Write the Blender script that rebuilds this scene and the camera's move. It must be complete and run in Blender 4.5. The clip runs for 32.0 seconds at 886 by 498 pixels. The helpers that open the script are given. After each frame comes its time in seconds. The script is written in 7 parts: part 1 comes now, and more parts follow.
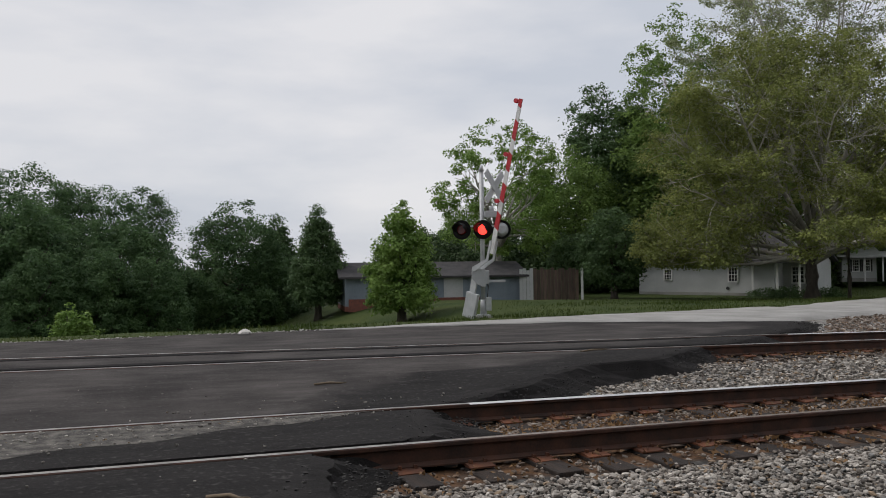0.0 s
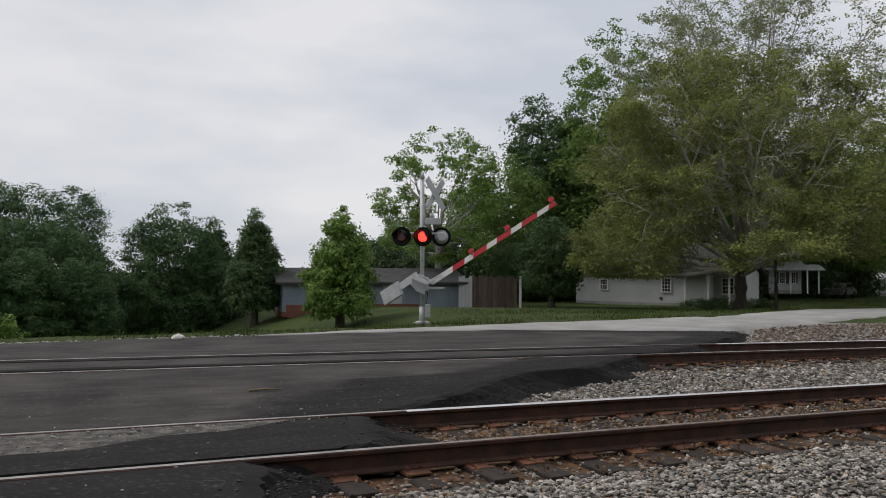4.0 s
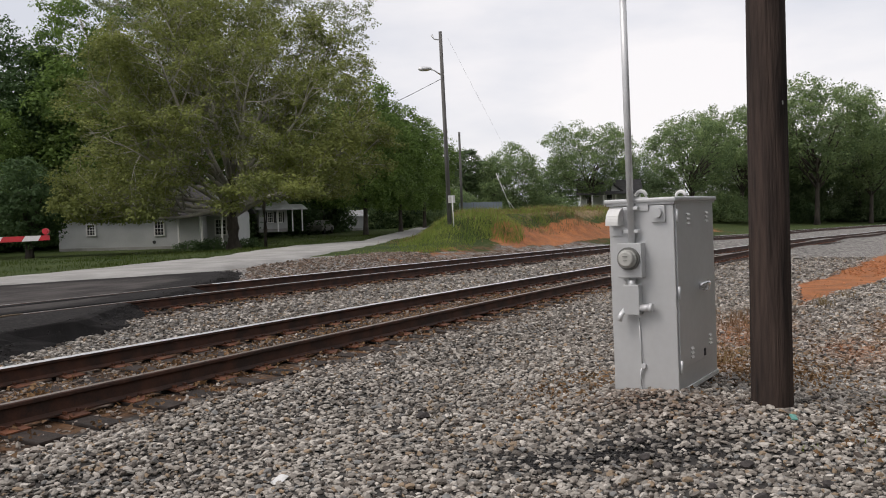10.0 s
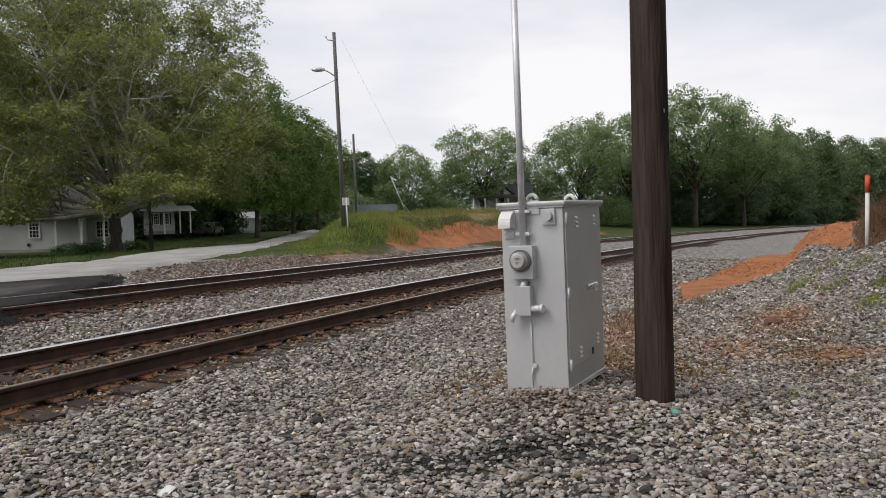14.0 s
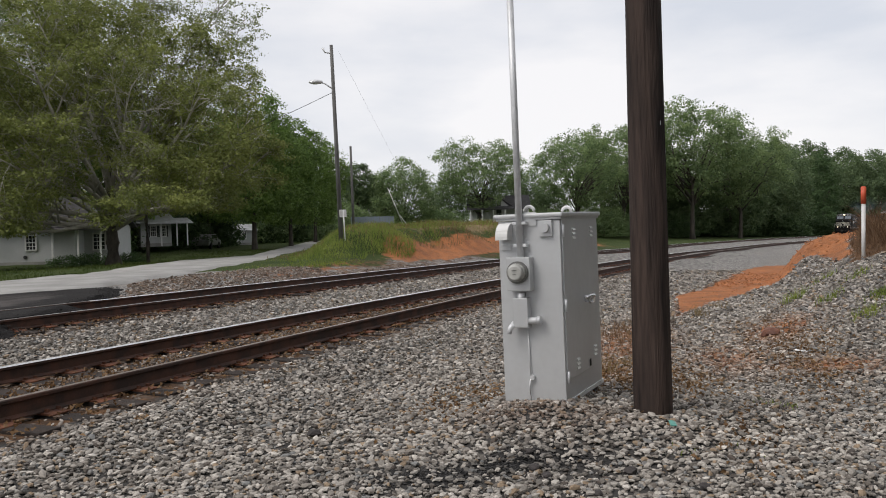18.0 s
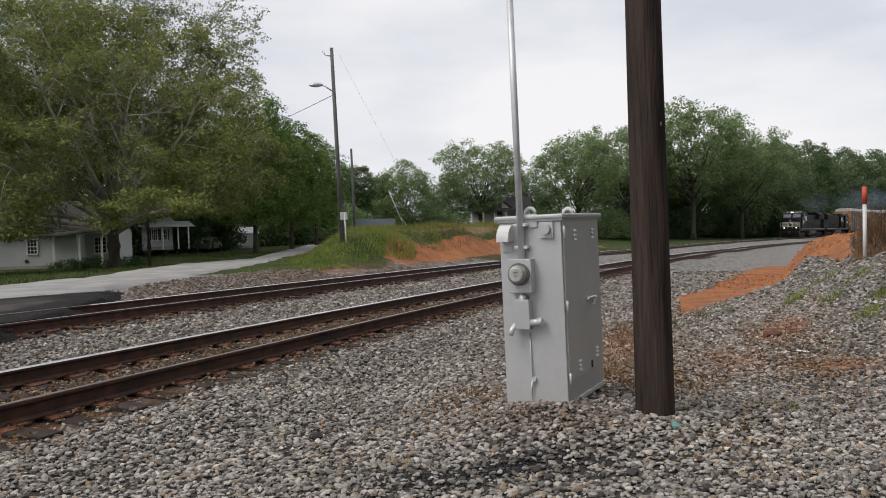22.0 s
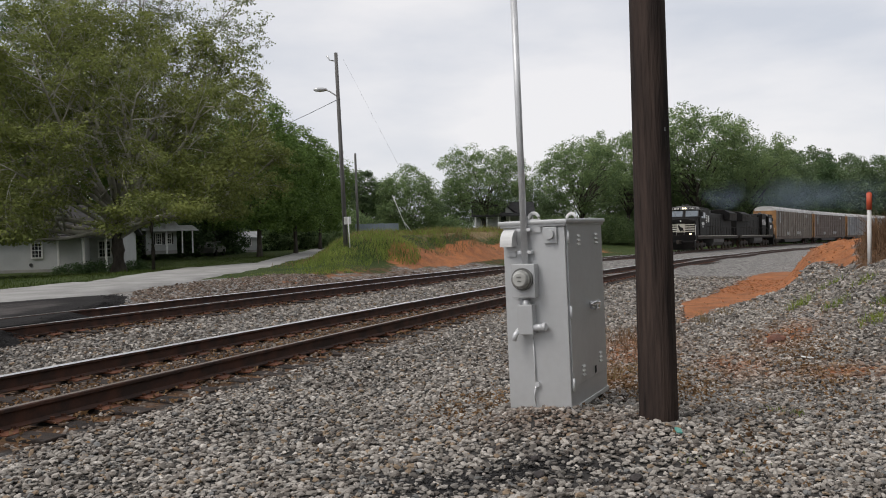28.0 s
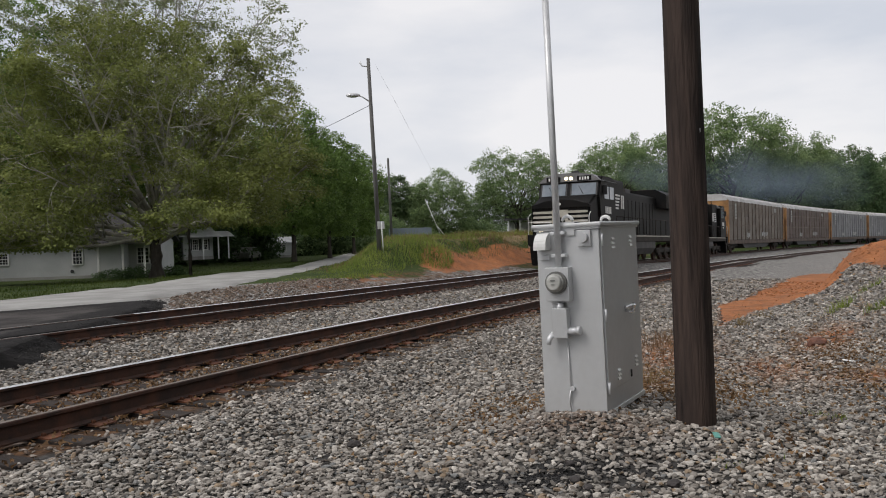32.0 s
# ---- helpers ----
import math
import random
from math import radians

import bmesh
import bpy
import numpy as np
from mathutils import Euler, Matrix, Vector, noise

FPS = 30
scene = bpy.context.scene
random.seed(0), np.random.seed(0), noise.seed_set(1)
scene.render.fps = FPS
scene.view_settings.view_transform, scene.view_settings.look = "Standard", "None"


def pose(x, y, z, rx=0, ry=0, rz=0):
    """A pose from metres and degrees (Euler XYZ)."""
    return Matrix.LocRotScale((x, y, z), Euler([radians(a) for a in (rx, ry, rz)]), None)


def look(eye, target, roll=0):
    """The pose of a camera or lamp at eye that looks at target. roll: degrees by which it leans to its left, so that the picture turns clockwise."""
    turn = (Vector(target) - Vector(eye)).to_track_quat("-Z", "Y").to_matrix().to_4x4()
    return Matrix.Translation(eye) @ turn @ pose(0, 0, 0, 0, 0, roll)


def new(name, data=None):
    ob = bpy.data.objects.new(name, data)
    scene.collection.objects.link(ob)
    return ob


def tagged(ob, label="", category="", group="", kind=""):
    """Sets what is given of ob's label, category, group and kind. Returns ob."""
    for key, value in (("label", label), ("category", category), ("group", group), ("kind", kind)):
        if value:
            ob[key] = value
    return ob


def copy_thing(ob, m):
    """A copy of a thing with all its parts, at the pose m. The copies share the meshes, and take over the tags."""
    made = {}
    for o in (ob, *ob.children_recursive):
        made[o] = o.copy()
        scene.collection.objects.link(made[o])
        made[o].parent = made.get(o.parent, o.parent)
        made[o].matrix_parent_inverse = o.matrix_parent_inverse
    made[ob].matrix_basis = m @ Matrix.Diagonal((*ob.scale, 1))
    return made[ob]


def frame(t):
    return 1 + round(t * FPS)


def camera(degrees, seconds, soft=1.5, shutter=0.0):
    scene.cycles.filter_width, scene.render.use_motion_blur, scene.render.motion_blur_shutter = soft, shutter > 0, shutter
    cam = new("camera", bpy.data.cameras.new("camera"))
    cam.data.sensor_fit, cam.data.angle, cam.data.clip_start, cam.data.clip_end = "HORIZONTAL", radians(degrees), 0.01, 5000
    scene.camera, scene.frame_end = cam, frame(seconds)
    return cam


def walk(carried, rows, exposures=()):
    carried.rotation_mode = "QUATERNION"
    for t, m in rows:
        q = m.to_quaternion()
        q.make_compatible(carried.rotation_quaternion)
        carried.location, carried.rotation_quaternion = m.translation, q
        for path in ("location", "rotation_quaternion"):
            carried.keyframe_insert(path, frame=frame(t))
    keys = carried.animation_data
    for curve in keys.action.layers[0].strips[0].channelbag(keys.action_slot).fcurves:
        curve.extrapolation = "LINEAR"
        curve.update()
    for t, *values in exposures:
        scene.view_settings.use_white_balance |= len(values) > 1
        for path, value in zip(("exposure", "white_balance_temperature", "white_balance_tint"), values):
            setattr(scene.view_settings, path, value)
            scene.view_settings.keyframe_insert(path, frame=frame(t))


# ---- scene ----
cam = camera(57.82, 32.0, soft=1.0)
EYE = 1.27
PATH = [
    (0.0, pose(0, 0, EYE, 91.21, 0.69, -22.57)),
    (0.5, pose(0, 0, EYE, 90.76, 0.16, -23.81)),
    (1.0, pose(0, 0, EYE, 91.11, -0.09, -24.30)),
    (1.5, pose(0, 0, EYE, 91.19, -0.51, -25.20)),
    (2.0, pose(0, 0, EYE, 91.26, -0.51, -25.70)),
    (2.5, pose(0, 0, EYE, 91.57, -0.48, -25.84)),
    (3.0, pose(0, 0, EYE, 91.82, -0.47, -26.08)),
    (3.5, pose(0, 0, EYE, 91.85, -0.40, -26.64)),
    (5.5, pose(0, 0, EYE, 91.23, 0.09, -26.98)),
    (6.0, pose(0, 0, EYE, 91.32, 0.28, -26.88)),
    (6.5, pose(0, 0, EYE, 91.17, 0.24, -27.22)),
    (7.0, pose(0, 0, EYE, 91.15, 0.30, -27.70)),
    (7.5, pose(0, 0, EYE, 89.46, 0.04, -32.43)),
    (8.0, pose(0, 0, EYE, 88.17, 0.21, -44.31)),
    (8.5, pose(0, 0, EYE, 88.97, -0.07, -53.18)),
    (9.0, pose(0, 0, EYE, 90.58, 0.77, -57.27)),
    (9.5, pose(0, 0, EYE, 88.97, 2.31, -62.08)),
    (10.0, pose(0, 0, EYE, 87.12, 1.53, -61.94)),
    (10.5, pose(0, 0, EYE, 86.23, 1.62, -62.69)),
    (11.0, pose(0, 0, EYE, 85.69, 1.77, -68.19)),
    (11.5, pose(0, 0, EYE, 85.32, 1.69, -69.75)),
    (12.0, pose(0, 0, EYE, 85.63, 1.30, -69.67)),
    (12.5, pose(0, 0, EYE, 86.13, 1.38, -69.52)),
    (13.0, pose(0, 0, EYE, 86.74, 1.30, -69.35)),
    (13.5, pose(0, 0, EYE, 87.00, 1.25, -69.40)),
    (14.0, pose(0, 0, EYE, 87.12, 1.24, -69.46)),
    (14.5, pose(0, 0, EYE, 87.17, 1.25, -69.55)),
    (16.5, pose(0, 0, EYE, 87.74, 1.39, -69.59)),
    (17.0, pose(0, 0, EYE, 87.73, 1.37, -69.56)),
    (17.5, pose(0, 0, EYE, 87.72, 1.43, -69.66)),
    (18.0, pose(0, 0, EYE, 87.96, 1.32, -69.66)),
    (18.5, pose(0, 0, EYE, 88.03, 1.31, -69.68)),
    (19.0, pose(0, 0, EYE, 88.03, 1.42, -69.61)),
    (19.5, pose(0, 0, EYE, 87.82, 1.44, -69.60)),
    (20.0, pose(0, 0, EYE, 87.72, 1.54, -69.61)),
    (20.5, pose(0, 0, EYE, 87.84, 1.53, -69.64)),
    (21.0, pose(0, 0, EYE, 88.04, 1.57, -69.60)),
    (21.5, pose(0, 0, EYE, 88.08, 1.54, -69.64)),
    (22.0, pose(0, 0, EYE, 88.11, 1.59, -69.59)),
    (22.5, pose(0, 0, EYE, 87.97, 1.67, -69.54)),
    (23.0, pose(0, 0, EYE, 87.96, 1.65, -69.48)),
    (23.5, pose(0, 0, EYE, 88.13, 1.64, -69.39)),
    (24.0, pose(0, 0, EYE, 87.94, 1.65, -69.33)),
    (24.5, pose(0, 0, EYE, 87.81, 1.54, -69.29)),
    (25.0, pose(0, 0, EYE, 88.03, 1.56, -69.39)),
    (25.5, pose(0, 0, EYE, 88.20, 1.60, -69.38)),
    (27.5, pose(0, 0, EYE, 88.29, 1.55, -69.36)),
    (28.0, pose(0, 0, EYE, 88.46, 1.44, -69.33)),
    (28.5, pose(0, 0, EYE, 88.45, 1.56, -69.29)),
    (29.0, pose(0, 0, EYE, 88.49, 1.62, -69.20)),
    (29.5, pose(0, 0, EYE, 88.42, 1.61, -69.17)),
    (30.0, pose(0, 0, EYE, 88.37, 1.61, -69.19)),
    (30.5, pose(0, 0, EYE, 88.28, 1.87, -68.95)),
    (31.0, pose(0, 0, EYE, 88.14, 1.68, -68.92)),
    (31.5, pose(0, 0, EYE, 88.26, 1.64, -68.70)),
    (32.0, pose(0, 0, EYE, 88.81, 1.91, -66.97)),
]
walk(cam, PATH, exposures=[(0, 0.1, 6560, 12), (6.5, 0.12, 6580, 12), (7.3, 0.2, 6650, 12), (8, 0.46, 6720, 14), (9, 0.46, 6740, 14), (10, 0.37, 6750, 14), (11, 0.57, 6730, 14), (12, 0.58, 6690, 13), (13, 0.54, 6670, 13), (14, 0.36, 6670, 13), (18, 0.34, 6650, 12), (22, 0.29, 6640, 12), (25, 0.22, 6620, 12), (32, 0.23, 6620, 12)])

# ---- light ----
world = bpy.data.worlds.new("sky")
scene.world = world
world.use_nodes = True
wn, wl = world.node_tree.nodes, world.node_tree.links
wn.clear()
w_out = wn.new("ShaderNodeOutputWorld")
w_bg = wn.new("ShaderNodeBackground")
w_sky = wn.new("ShaderNodeTexSky")
w_sky.sky_type, w_sky.sun_disc = "NISHITA", False
SUN_EL, SUN_AZ = radians(50), radians(310)
w_sky.sun_elevation, w_sky.sun_rotation = SUN_EL, SUN_AZ
w_dim = wn.new("ShaderNodeVectorMath")
w_dim.operation = "SCALE"
w_dim.inputs["Scale"].default_value = 0.10
w_tc = wn.new("ShaderNodeTexCoord")
w_map = wn.new("ShaderNodeMapping")
w_map.inputs["Scale"].default_value = (1.0, 1.0, 3.2)
w_n1 = wn.new("ShaderNodeTexNoise")
w_n1.inputs["Scale"].default_value, w_n1.inputs["Detail"].default_value = 2.1, 6.0
w_r1 = wn.new("ShaderNodeValToRGB")
w_r1.color_ramp.elements[0].position, w_r1.color_ramp.elements[0].color = 0.36, (0.61, 0.655, 0.725, 1)
w_r1.color_ramp.elements[1].position, w_r1.color_ramp.elements[1].color = 0.58, (0.84, 0.85, 0.87, 1)
w_mix = wn.new("ShaderNodeMix")
w_mix.data_type = "RGBA"
w_mix.inputs["Factor"].default_value = 0.93
wl.new(w_sky.outputs[0], w_dim.inputs[0])
wl.new(w_tc.outputs["Generated"], w_map.inputs[0])
wl.new(w_map.outputs[0], w_n1.inputs["Vector"])
wl.new(w_n1.outputs["Fac"], w_r1.inputs["Fac"])
wl.new(w_dim.outputs[0], w_mix.inputs["A"])
wl.new(w_r1.outputs[0], w_mix.inputs["B"])
w_sep = wn.new("ShaderNodeSeparateXYZ")
wl.new(w_tc.outputs["Generated"], w_sep.inputs[0])
w_gr = wn.new("ShaderNodeMapRange")
w_gr.inputs["From Min"].default_value, w_gr.inputs["From Max"].default_value = -0.4, 1.0
w_gr.inputs["To Min"].default_value, w_gr.inputs["To Max"].default_value = 0.88, 0.95
wl.new(w_sep.outputs["X"], w_gr.inputs["Value"])
w_br = wn.new("ShaderNodeVectorMath")
w_br.operation = "SCALE"
wl.new(w_mix.outputs["Result"], w_br.inputs[0])
wl.new(w_gr.outputs[0], w_br.inputs["Scale"])
wl.new(w_br.outputs[0], w_bg.inputs["Color"])
w_bg.inputs["Strength"].default_value = 0.95
wl.new(w_bg.outputs[0], w_out.inputs[0])
sun_data = bpy.data.lights.new("sun", "SUN")
sun_data.energy, sun_data.angle, sun_data.color = 1.4, radians(25), (1.0, 0.97, 0.93)
sun = new("sun", sun_data)
sun.matrix_world = look((0, 0, 60), (-60 * math.sin(SUN_AZ) / math.tan(SUN_EL), -60 * math.cos(SUN_AZ) / math.tan(SUN_EL), 0))

# ---- materials ----
def mat(name, col, col2=None, rough=0.8, metal=0.0, scale=4.0, fine=40.0, bump=0.15, dist=0.01, mixlo=0.35, mixhi=0.65, stretch=(1, 1, 1), emit=0.0, rnd=0.0, spec=0.5):
    """Two colours mixed by coarse and fine noise, with fine relief."""
    m = bpy.data.materials.new(name)
    m.use_nodes = True
    n, l = m.node_tree.nodes, m.node_tree.links
    b = n["Principled BSDF"]
    b.inputs["Roughness"].default_value, b.inputs["Metallic"].default_value = rough, metal
    b.inputs["Specular IOR Level"].default_value = spec
    tc = n.new("ShaderNodeTexCoord")
    mp = n.new("ShaderNodeMapping")
    mp.inputs["Scale"].default_value = stretch
    l.new(tc.outputs["Object"], mp.inputs[0])
    n1 = n.new("ShaderNodeTexNoise")
    n1.inputs["Scale"].default_value, n1.inputs["Detail"].default_value = scale, 4
    n2 = n.new("ShaderNodeTexNoise")
    n2.inputs["Scale"].default_value, n2.inputs["Detail"].default_value = fine, 3
    l.new(mp.outputs[0], n1.inputs["Vector"])
    l.new(mp.outputs[0], n2.inputs["Vector"])
    ad = n.new("ShaderNodeMath")
    ad.operation = "MULTIPLY_ADD"
    ad.inputs[1].default_value = 0.35
    l.new(n2.outputs["Fac"], ad.inputs[0])
    l.new(n1.outputs["Fac"], ad.inputs[2])
    mr = n.new("ShaderNodeMapRange")
    mr.inputs["From Min"].default_value, mr.inputs["From Max"].default_value = mixlo + 0.17, mixhi + 0.17
    l.new(ad.outputs[0], mr.inputs["Value"])
    mx = n.new("ShaderNodeMix")
    mx.data_type = "RGBA"
    mx.inputs["A"].default_value = (*col, 1)
    mx.inputs["B"].default_value = (*(col2 or [c * 0.7 for c in col]), 1)
    l.new(mr.outputs[0], mx.inputs["Factor"])
    last = mx.outputs["Result"]
    if rnd:
        oi = n.new("ShaderNodeObjectInfo")
        ge = n.new("ShaderNodeNewGeometry")
        sm = n.new("ShaderNodeMath")
        sm.operation = "ADD"
        l.new(oi.outputs["Random"], sm.inputs[0])
        l.new(ge.outputs["Random Per Island"], sm.inputs[1])
        fr = n.new("ShaderNodeMath")
        fr.operation = "FRACT"
        l.new(sm.outputs[0], fr.inputs[0])
        rr = n.new("ShaderNodeMapRange")
        rr.inputs["To Min"].default_value, rr.inputs["To Max"].default_value = 1 - rnd, 1 + rnd
        l.new(fr.outputs[0], rr.inputs["Value"])
        hs = n.new("ShaderNodeHueSaturation")
        l.new(rr.outputs[0], hs.inputs["Value"])
        l.new(last, hs.inputs["Color"])
        last = hs.outputs[0]
    l.new(last, b.inputs["Base Color"])
    if bump:
        bp = n.new("ShaderNodeBump")
        bp.inputs["Strength"].default_value, bp.inputs["Distance"].default_value = bump, dist
        l.new(n2.outputs["Fac"], bp.inputs["Height"])
        l.new(bp.outputs[0], b.inputs["Normal"])
    if emit:
        l.new(last, b.inputs["Emission Color"])
        b.inputs["Emission Strength"].default_value = emit
    return m


def leaf_mat(name, dark, light, trans=0.32, rough=0.6):
    m = bpy.data.materials.new(name)
    m.use_nodes = True
    n, l = m.node_tree.nodes, m.node_tree.links
    b, out = n["Principled BSDF"], n["Material Output"]
    ge, tc = n.new("ShaderNodeNewGeometry"), n.new("ShaderNodeTexCoord")
    no = n.new("ShaderNodeTexNoise")
    no.inputs["Scale"].default_value, no.inputs["Detail"].default_value = 0.7, 3
    l.new(tc.outputs["Object"], no.inputs["Vector"])
    ad = n.new("ShaderNodeMath")
    ad.operation = "MULTIPLY_ADD"
    ad.inputs[1].default_value = 0.22
    l.new(ge.outputs["Random Per Island"], ad.inputs[0])
    l.new(no.outputs["Fac"], ad.inputs[2])
    mr = n.new("ShaderNodeMapRange")
    mr.inputs["From Min"].default_value, mr.inputs["From Max"].default_value = 0.36, 0.86
    l.new(ad.outputs[0], mr.inputs["Value"])
    mx = n.new("ShaderNodeMix")
    mx.data_type = "RGBA"
    mx.inputs["A"].default_value, mx.inputs["B"].default_value = (*dark, 1), (*light, 1)
    l.new(mr.outputs[0], mx.inputs["Factor"])
    l.new(mx.outputs["Result"], b.inputs["Base Color"])
    b.inputs["Roughness"].default_value = rough
    b.inputs["Specular IOR Level"].default_value = 0.2
    tr = n.new("ShaderNodeBsdfTranslucent")
    l.new(mx.outputs["Result"], tr.inputs["Color"])
    ms = n.new("ShaderNodeMixShader")
    ms.inputs[0].default_value = trans
    l.new(b.outputs[0], ms.inputs[1])
    l.new(tr.outputs[0], ms.inputs[2])
    l.new(ms.outputs[0], out.inputs[0])
    return m


M_ASPHALT = mat("asphalt", (0.073, 0.066, 0.063), (0.038, 0.0345, 0.0335), 0.95, scale=0.9, fine=70, bump=0.5, dist=0.008, spec=0.12)
M_ASPHALT_NEW = mat("fresh_asphalt", (0.02, 0.0188, 0.0185), (0.03, 0.028, 0.0275), 0.95, scale=3, fine=60, bump=0.6, dist=0.02, spec=0.12)
M_ROAD = mat("pale_road", (0.345, 0.338, 0.322), (0.225, 0.22, 0.208), 0.9, scale=1.1, fine=14, bump=0.3, mixlo=0.3, mixhi=0.72)
M_RAIL = mat("rail_rust", (0.078, 0.03, 0.0165), (0.028, 0.0145, 0.01), 0.75, scale=5, fine=60, bump=0.2)
M_RAILTOP = mat("rail_steel", (0.8, 0.8, 0.8), (0.68, 0.67, 0.66), 0.45, 0.9, scale=2, fine=50, bump=0.02)
M_RAILTOP_DIRTY = mat("rail_steel_dirty", (0.4, 0.38, 0.36), (0.22, 0.2, 0.185), 0.45, 0.7, scale=3, fine=40, bump=0.02)
M_RAILTOP_DULL = mat("rail_steel_dull", (0.33, 0.27, 0.23), (0.24, 0.19, 0.16), 0.42, 0.8, scale=2, fine=50, bump=0.02)
M_TIE = mat("tie_wood", (0.034, 0.022, 0.016), (0.015, 0.011, 0.009), 0.9, scale=3, fine=25, bump=0.5, dist=0.02, stretch=(4, 0.6, 1), rnd=0.35)
M_PLATE = mat("tie_plate_rust", (0.15, 0.052, 0.022), (0.07, 0.027, 0.015), 0.85, scale=8, fine=60, rnd=0.3)
def stone_mat():
    m = bpy.data.materials.new("ballast_mix")
    m.use_nodes = True
    n, l = m.node_tree.nodes, m.node_tree.links
    b = n["Principled BSDF"]
    b.inputs["Roughness"].default_value = 0.85
    b.inputs["Specular IOR Level"].default_value = 0.25
    ge, tc = n.new("ShaderNodeNewGeometry"), n.new("ShaderNodeTexCoord")
    r = n.new("ShaderNodeValToRGB")
    r.color_ramp.interpolation = "CONSTANT"
    el = r.color_ramp.elements
    tones = [(0.0, (0.08, 0.07, 0.062)), (0.06, (0.15, 0.136, 0.12)), (0.22, (0.235, 0.215, 0.19)), (0.44, (0.335, 0.31, 0.277)), (0.68, (0.44, 0.408, 0.366)), (0.82, (0.285, 0.215, 0.148)), (0.89, (0.2, 0.2, 0.194)), (0.955, (0.56, 0.52, 0.47))]
    el[0].position, el[0].color = tones[0][0], (*tones[0][1], 1)
    el[1].position, el[1].color = tones[1][0], (*tones[1][1], 1)
    for p, c in tones[2:]:
        e = el.new(p)
        e.color = (*c, 1)
    l.new(ge.outputs["Random Per Island"], r.inputs[0])
    no = n.new("ShaderNodeTexNoise")
    no.inputs["Scale"].default_value, no.inputs["Detail"].default_value = 55, 4
    l.new(tc.outputs["Object"], no.inputs["Vector"])
    n0 = n.new("ShaderNodeTexNoise")
    n0.inputs["Scale"].default_value = 0.9
    l.new(tc.outputs["Object"], n0.inputs["Vector"])
    ad = n.new("ShaderNodeMath")
    ad.operation = "ADD"
    l.new(no.outputs["Fac"], ad.inputs[0])
    l.new(n0.outputs["Fac"], ad.inputs[1])
    mr = n.new("ShaderNodeMapRange")
    mr.inputs["From Min"].default_value, mr.inputs["From Max"].default_value = 0.6, 1.4
    mr.inputs["To Min"].default_value, mr.inputs["To Max"].default_value = 0.72, 1.22
    l.new(ad.outputs[0], mr.inputs["Value"])
    hs = n.new("ShaderNodeHueSaturation")
    l.new(mr.outputs[0], hs.inputs["Value"])
    l.new(r.outputs[0], hs.inputs["Color"])
    last = hs.outputs[0]
    # clay dust, brown dirt and cinder black where they lie
    for key, c in (("clay", (0.36, 0.175, 0.085, 1)), ("soil", (0.15, 0.095, 0.065, 1)), ("soot", (0.035, 0.034, 0.034, 1))):
        at, mx = n.new("ShaderNodeAttribute"), n.new("ShaderNodeMix")
        at.attribute_name = key
        mx.data_type = "RGBA"
        mx.inputs["B"].default_value = c
        l.new(at.outputs["Fac"], mx.inputs["Factor"])
        l.new(last, mx.inputs["A"])
        last = mx.outputs["Result"]
    l.new(last, b.inputs["Base Color"])
    bp = n.new("ShaderNodeBump")
    bp.inputs["Strength"].default_value, bp.inputs["Distance"].default_value = 0.4, 0.01
    l.new(no.outputs["Fac"], bp.inputs["Height"])
    l.new(bp.outputs[0], b.inputs["Normal"])
    return m


M_STONE = stone_mat()
M_ROCKPALE = mat("pale_rock", (0.6, 0.58, 0.55), (0.45, 0.43, 0.4), 0.9, scale=8, fine=50, bump=0.6)
M_GREY = mat("grey_paint", (0.56, 0.57, 0.575), (0.48, 0.485, 0.485), 0.4, 0.3, scale=1.2, fine=18, bump=0.03, mixlo=0.3, mixhi=0.75)
M_GALV = mat("galvanised", (0.7, 0.71, 0.72), (0.58, 0.59, 0.6), 0.38, 0.25, scale=6, fine=40, bump=0.03)
M_DARK = mat("dark_metal", (0.03, 0.03, 0.032), (0.02, 0.02, 0.02), 0.6, scale=6, fine=30, bump=0.05)
M_BLACK = mat("black_paint", (0.005, 0.005, 0.0055), (0.011, 0.0098, 0.009), 0.55, scale=1.2, fine=12, bump=0.04, spec=0.12)
M_WHITE = mat("white_paint", (0.72, 0.72, 0.71), (0.6, 0.6, 0.58), 0.55, scale=2, fine=20, bump=0.05)
M_SILVER = mat("aluminium_paint", (0.5, 0.51, 0.52), (0.4, 0.41, 0.42), 0.5, 0.25, scale=3, fine=25, bump=0.05)
M_REDREF = mat("red_reflective", (0.5, 0.02, 0.03), (0.4, 0.02, 0.025), 0.45, scale=3, fine=30, bump=0.02)
M_REDLAMP = mat("red_lamp_lit", (1.0, 0.05, 0.03), (1.0, 0.03, 0.03), 0.3, scale=3, bump=0, emit=2.2)
M_REDDIM = mat("red_lens_unlit", (0.16, 0.01, 0.012), (0.12, 0.01, 0.012), 0.2, scale=3, bump=0)
M_REDTIP = mat("red_tip_lamp", (0.5, 0.02, 0.035), (0.4, 0.02, 0.03), 0.3, scale=3, bump=0, emit=0.05)
M_POLE = mat("creosote_pole", (0.066, 0.046, 0.038), (0.018, 0.0135, 0.0122), 0.85, scale=6, fine=30, bump=0.75, dist=0.025, stretch=(1.5, 1.5, 0.14), mixlo=0.36, mixhi=0.66, spec=0.25)
M_POLE_FAR = mat("weathered_pole", (0.15, 0.148, 0.142), (0.09, 0.087, 0.083), 0.9, scale=3, fine=22, bump=0.4, stretch=(3, 3, 0.3))
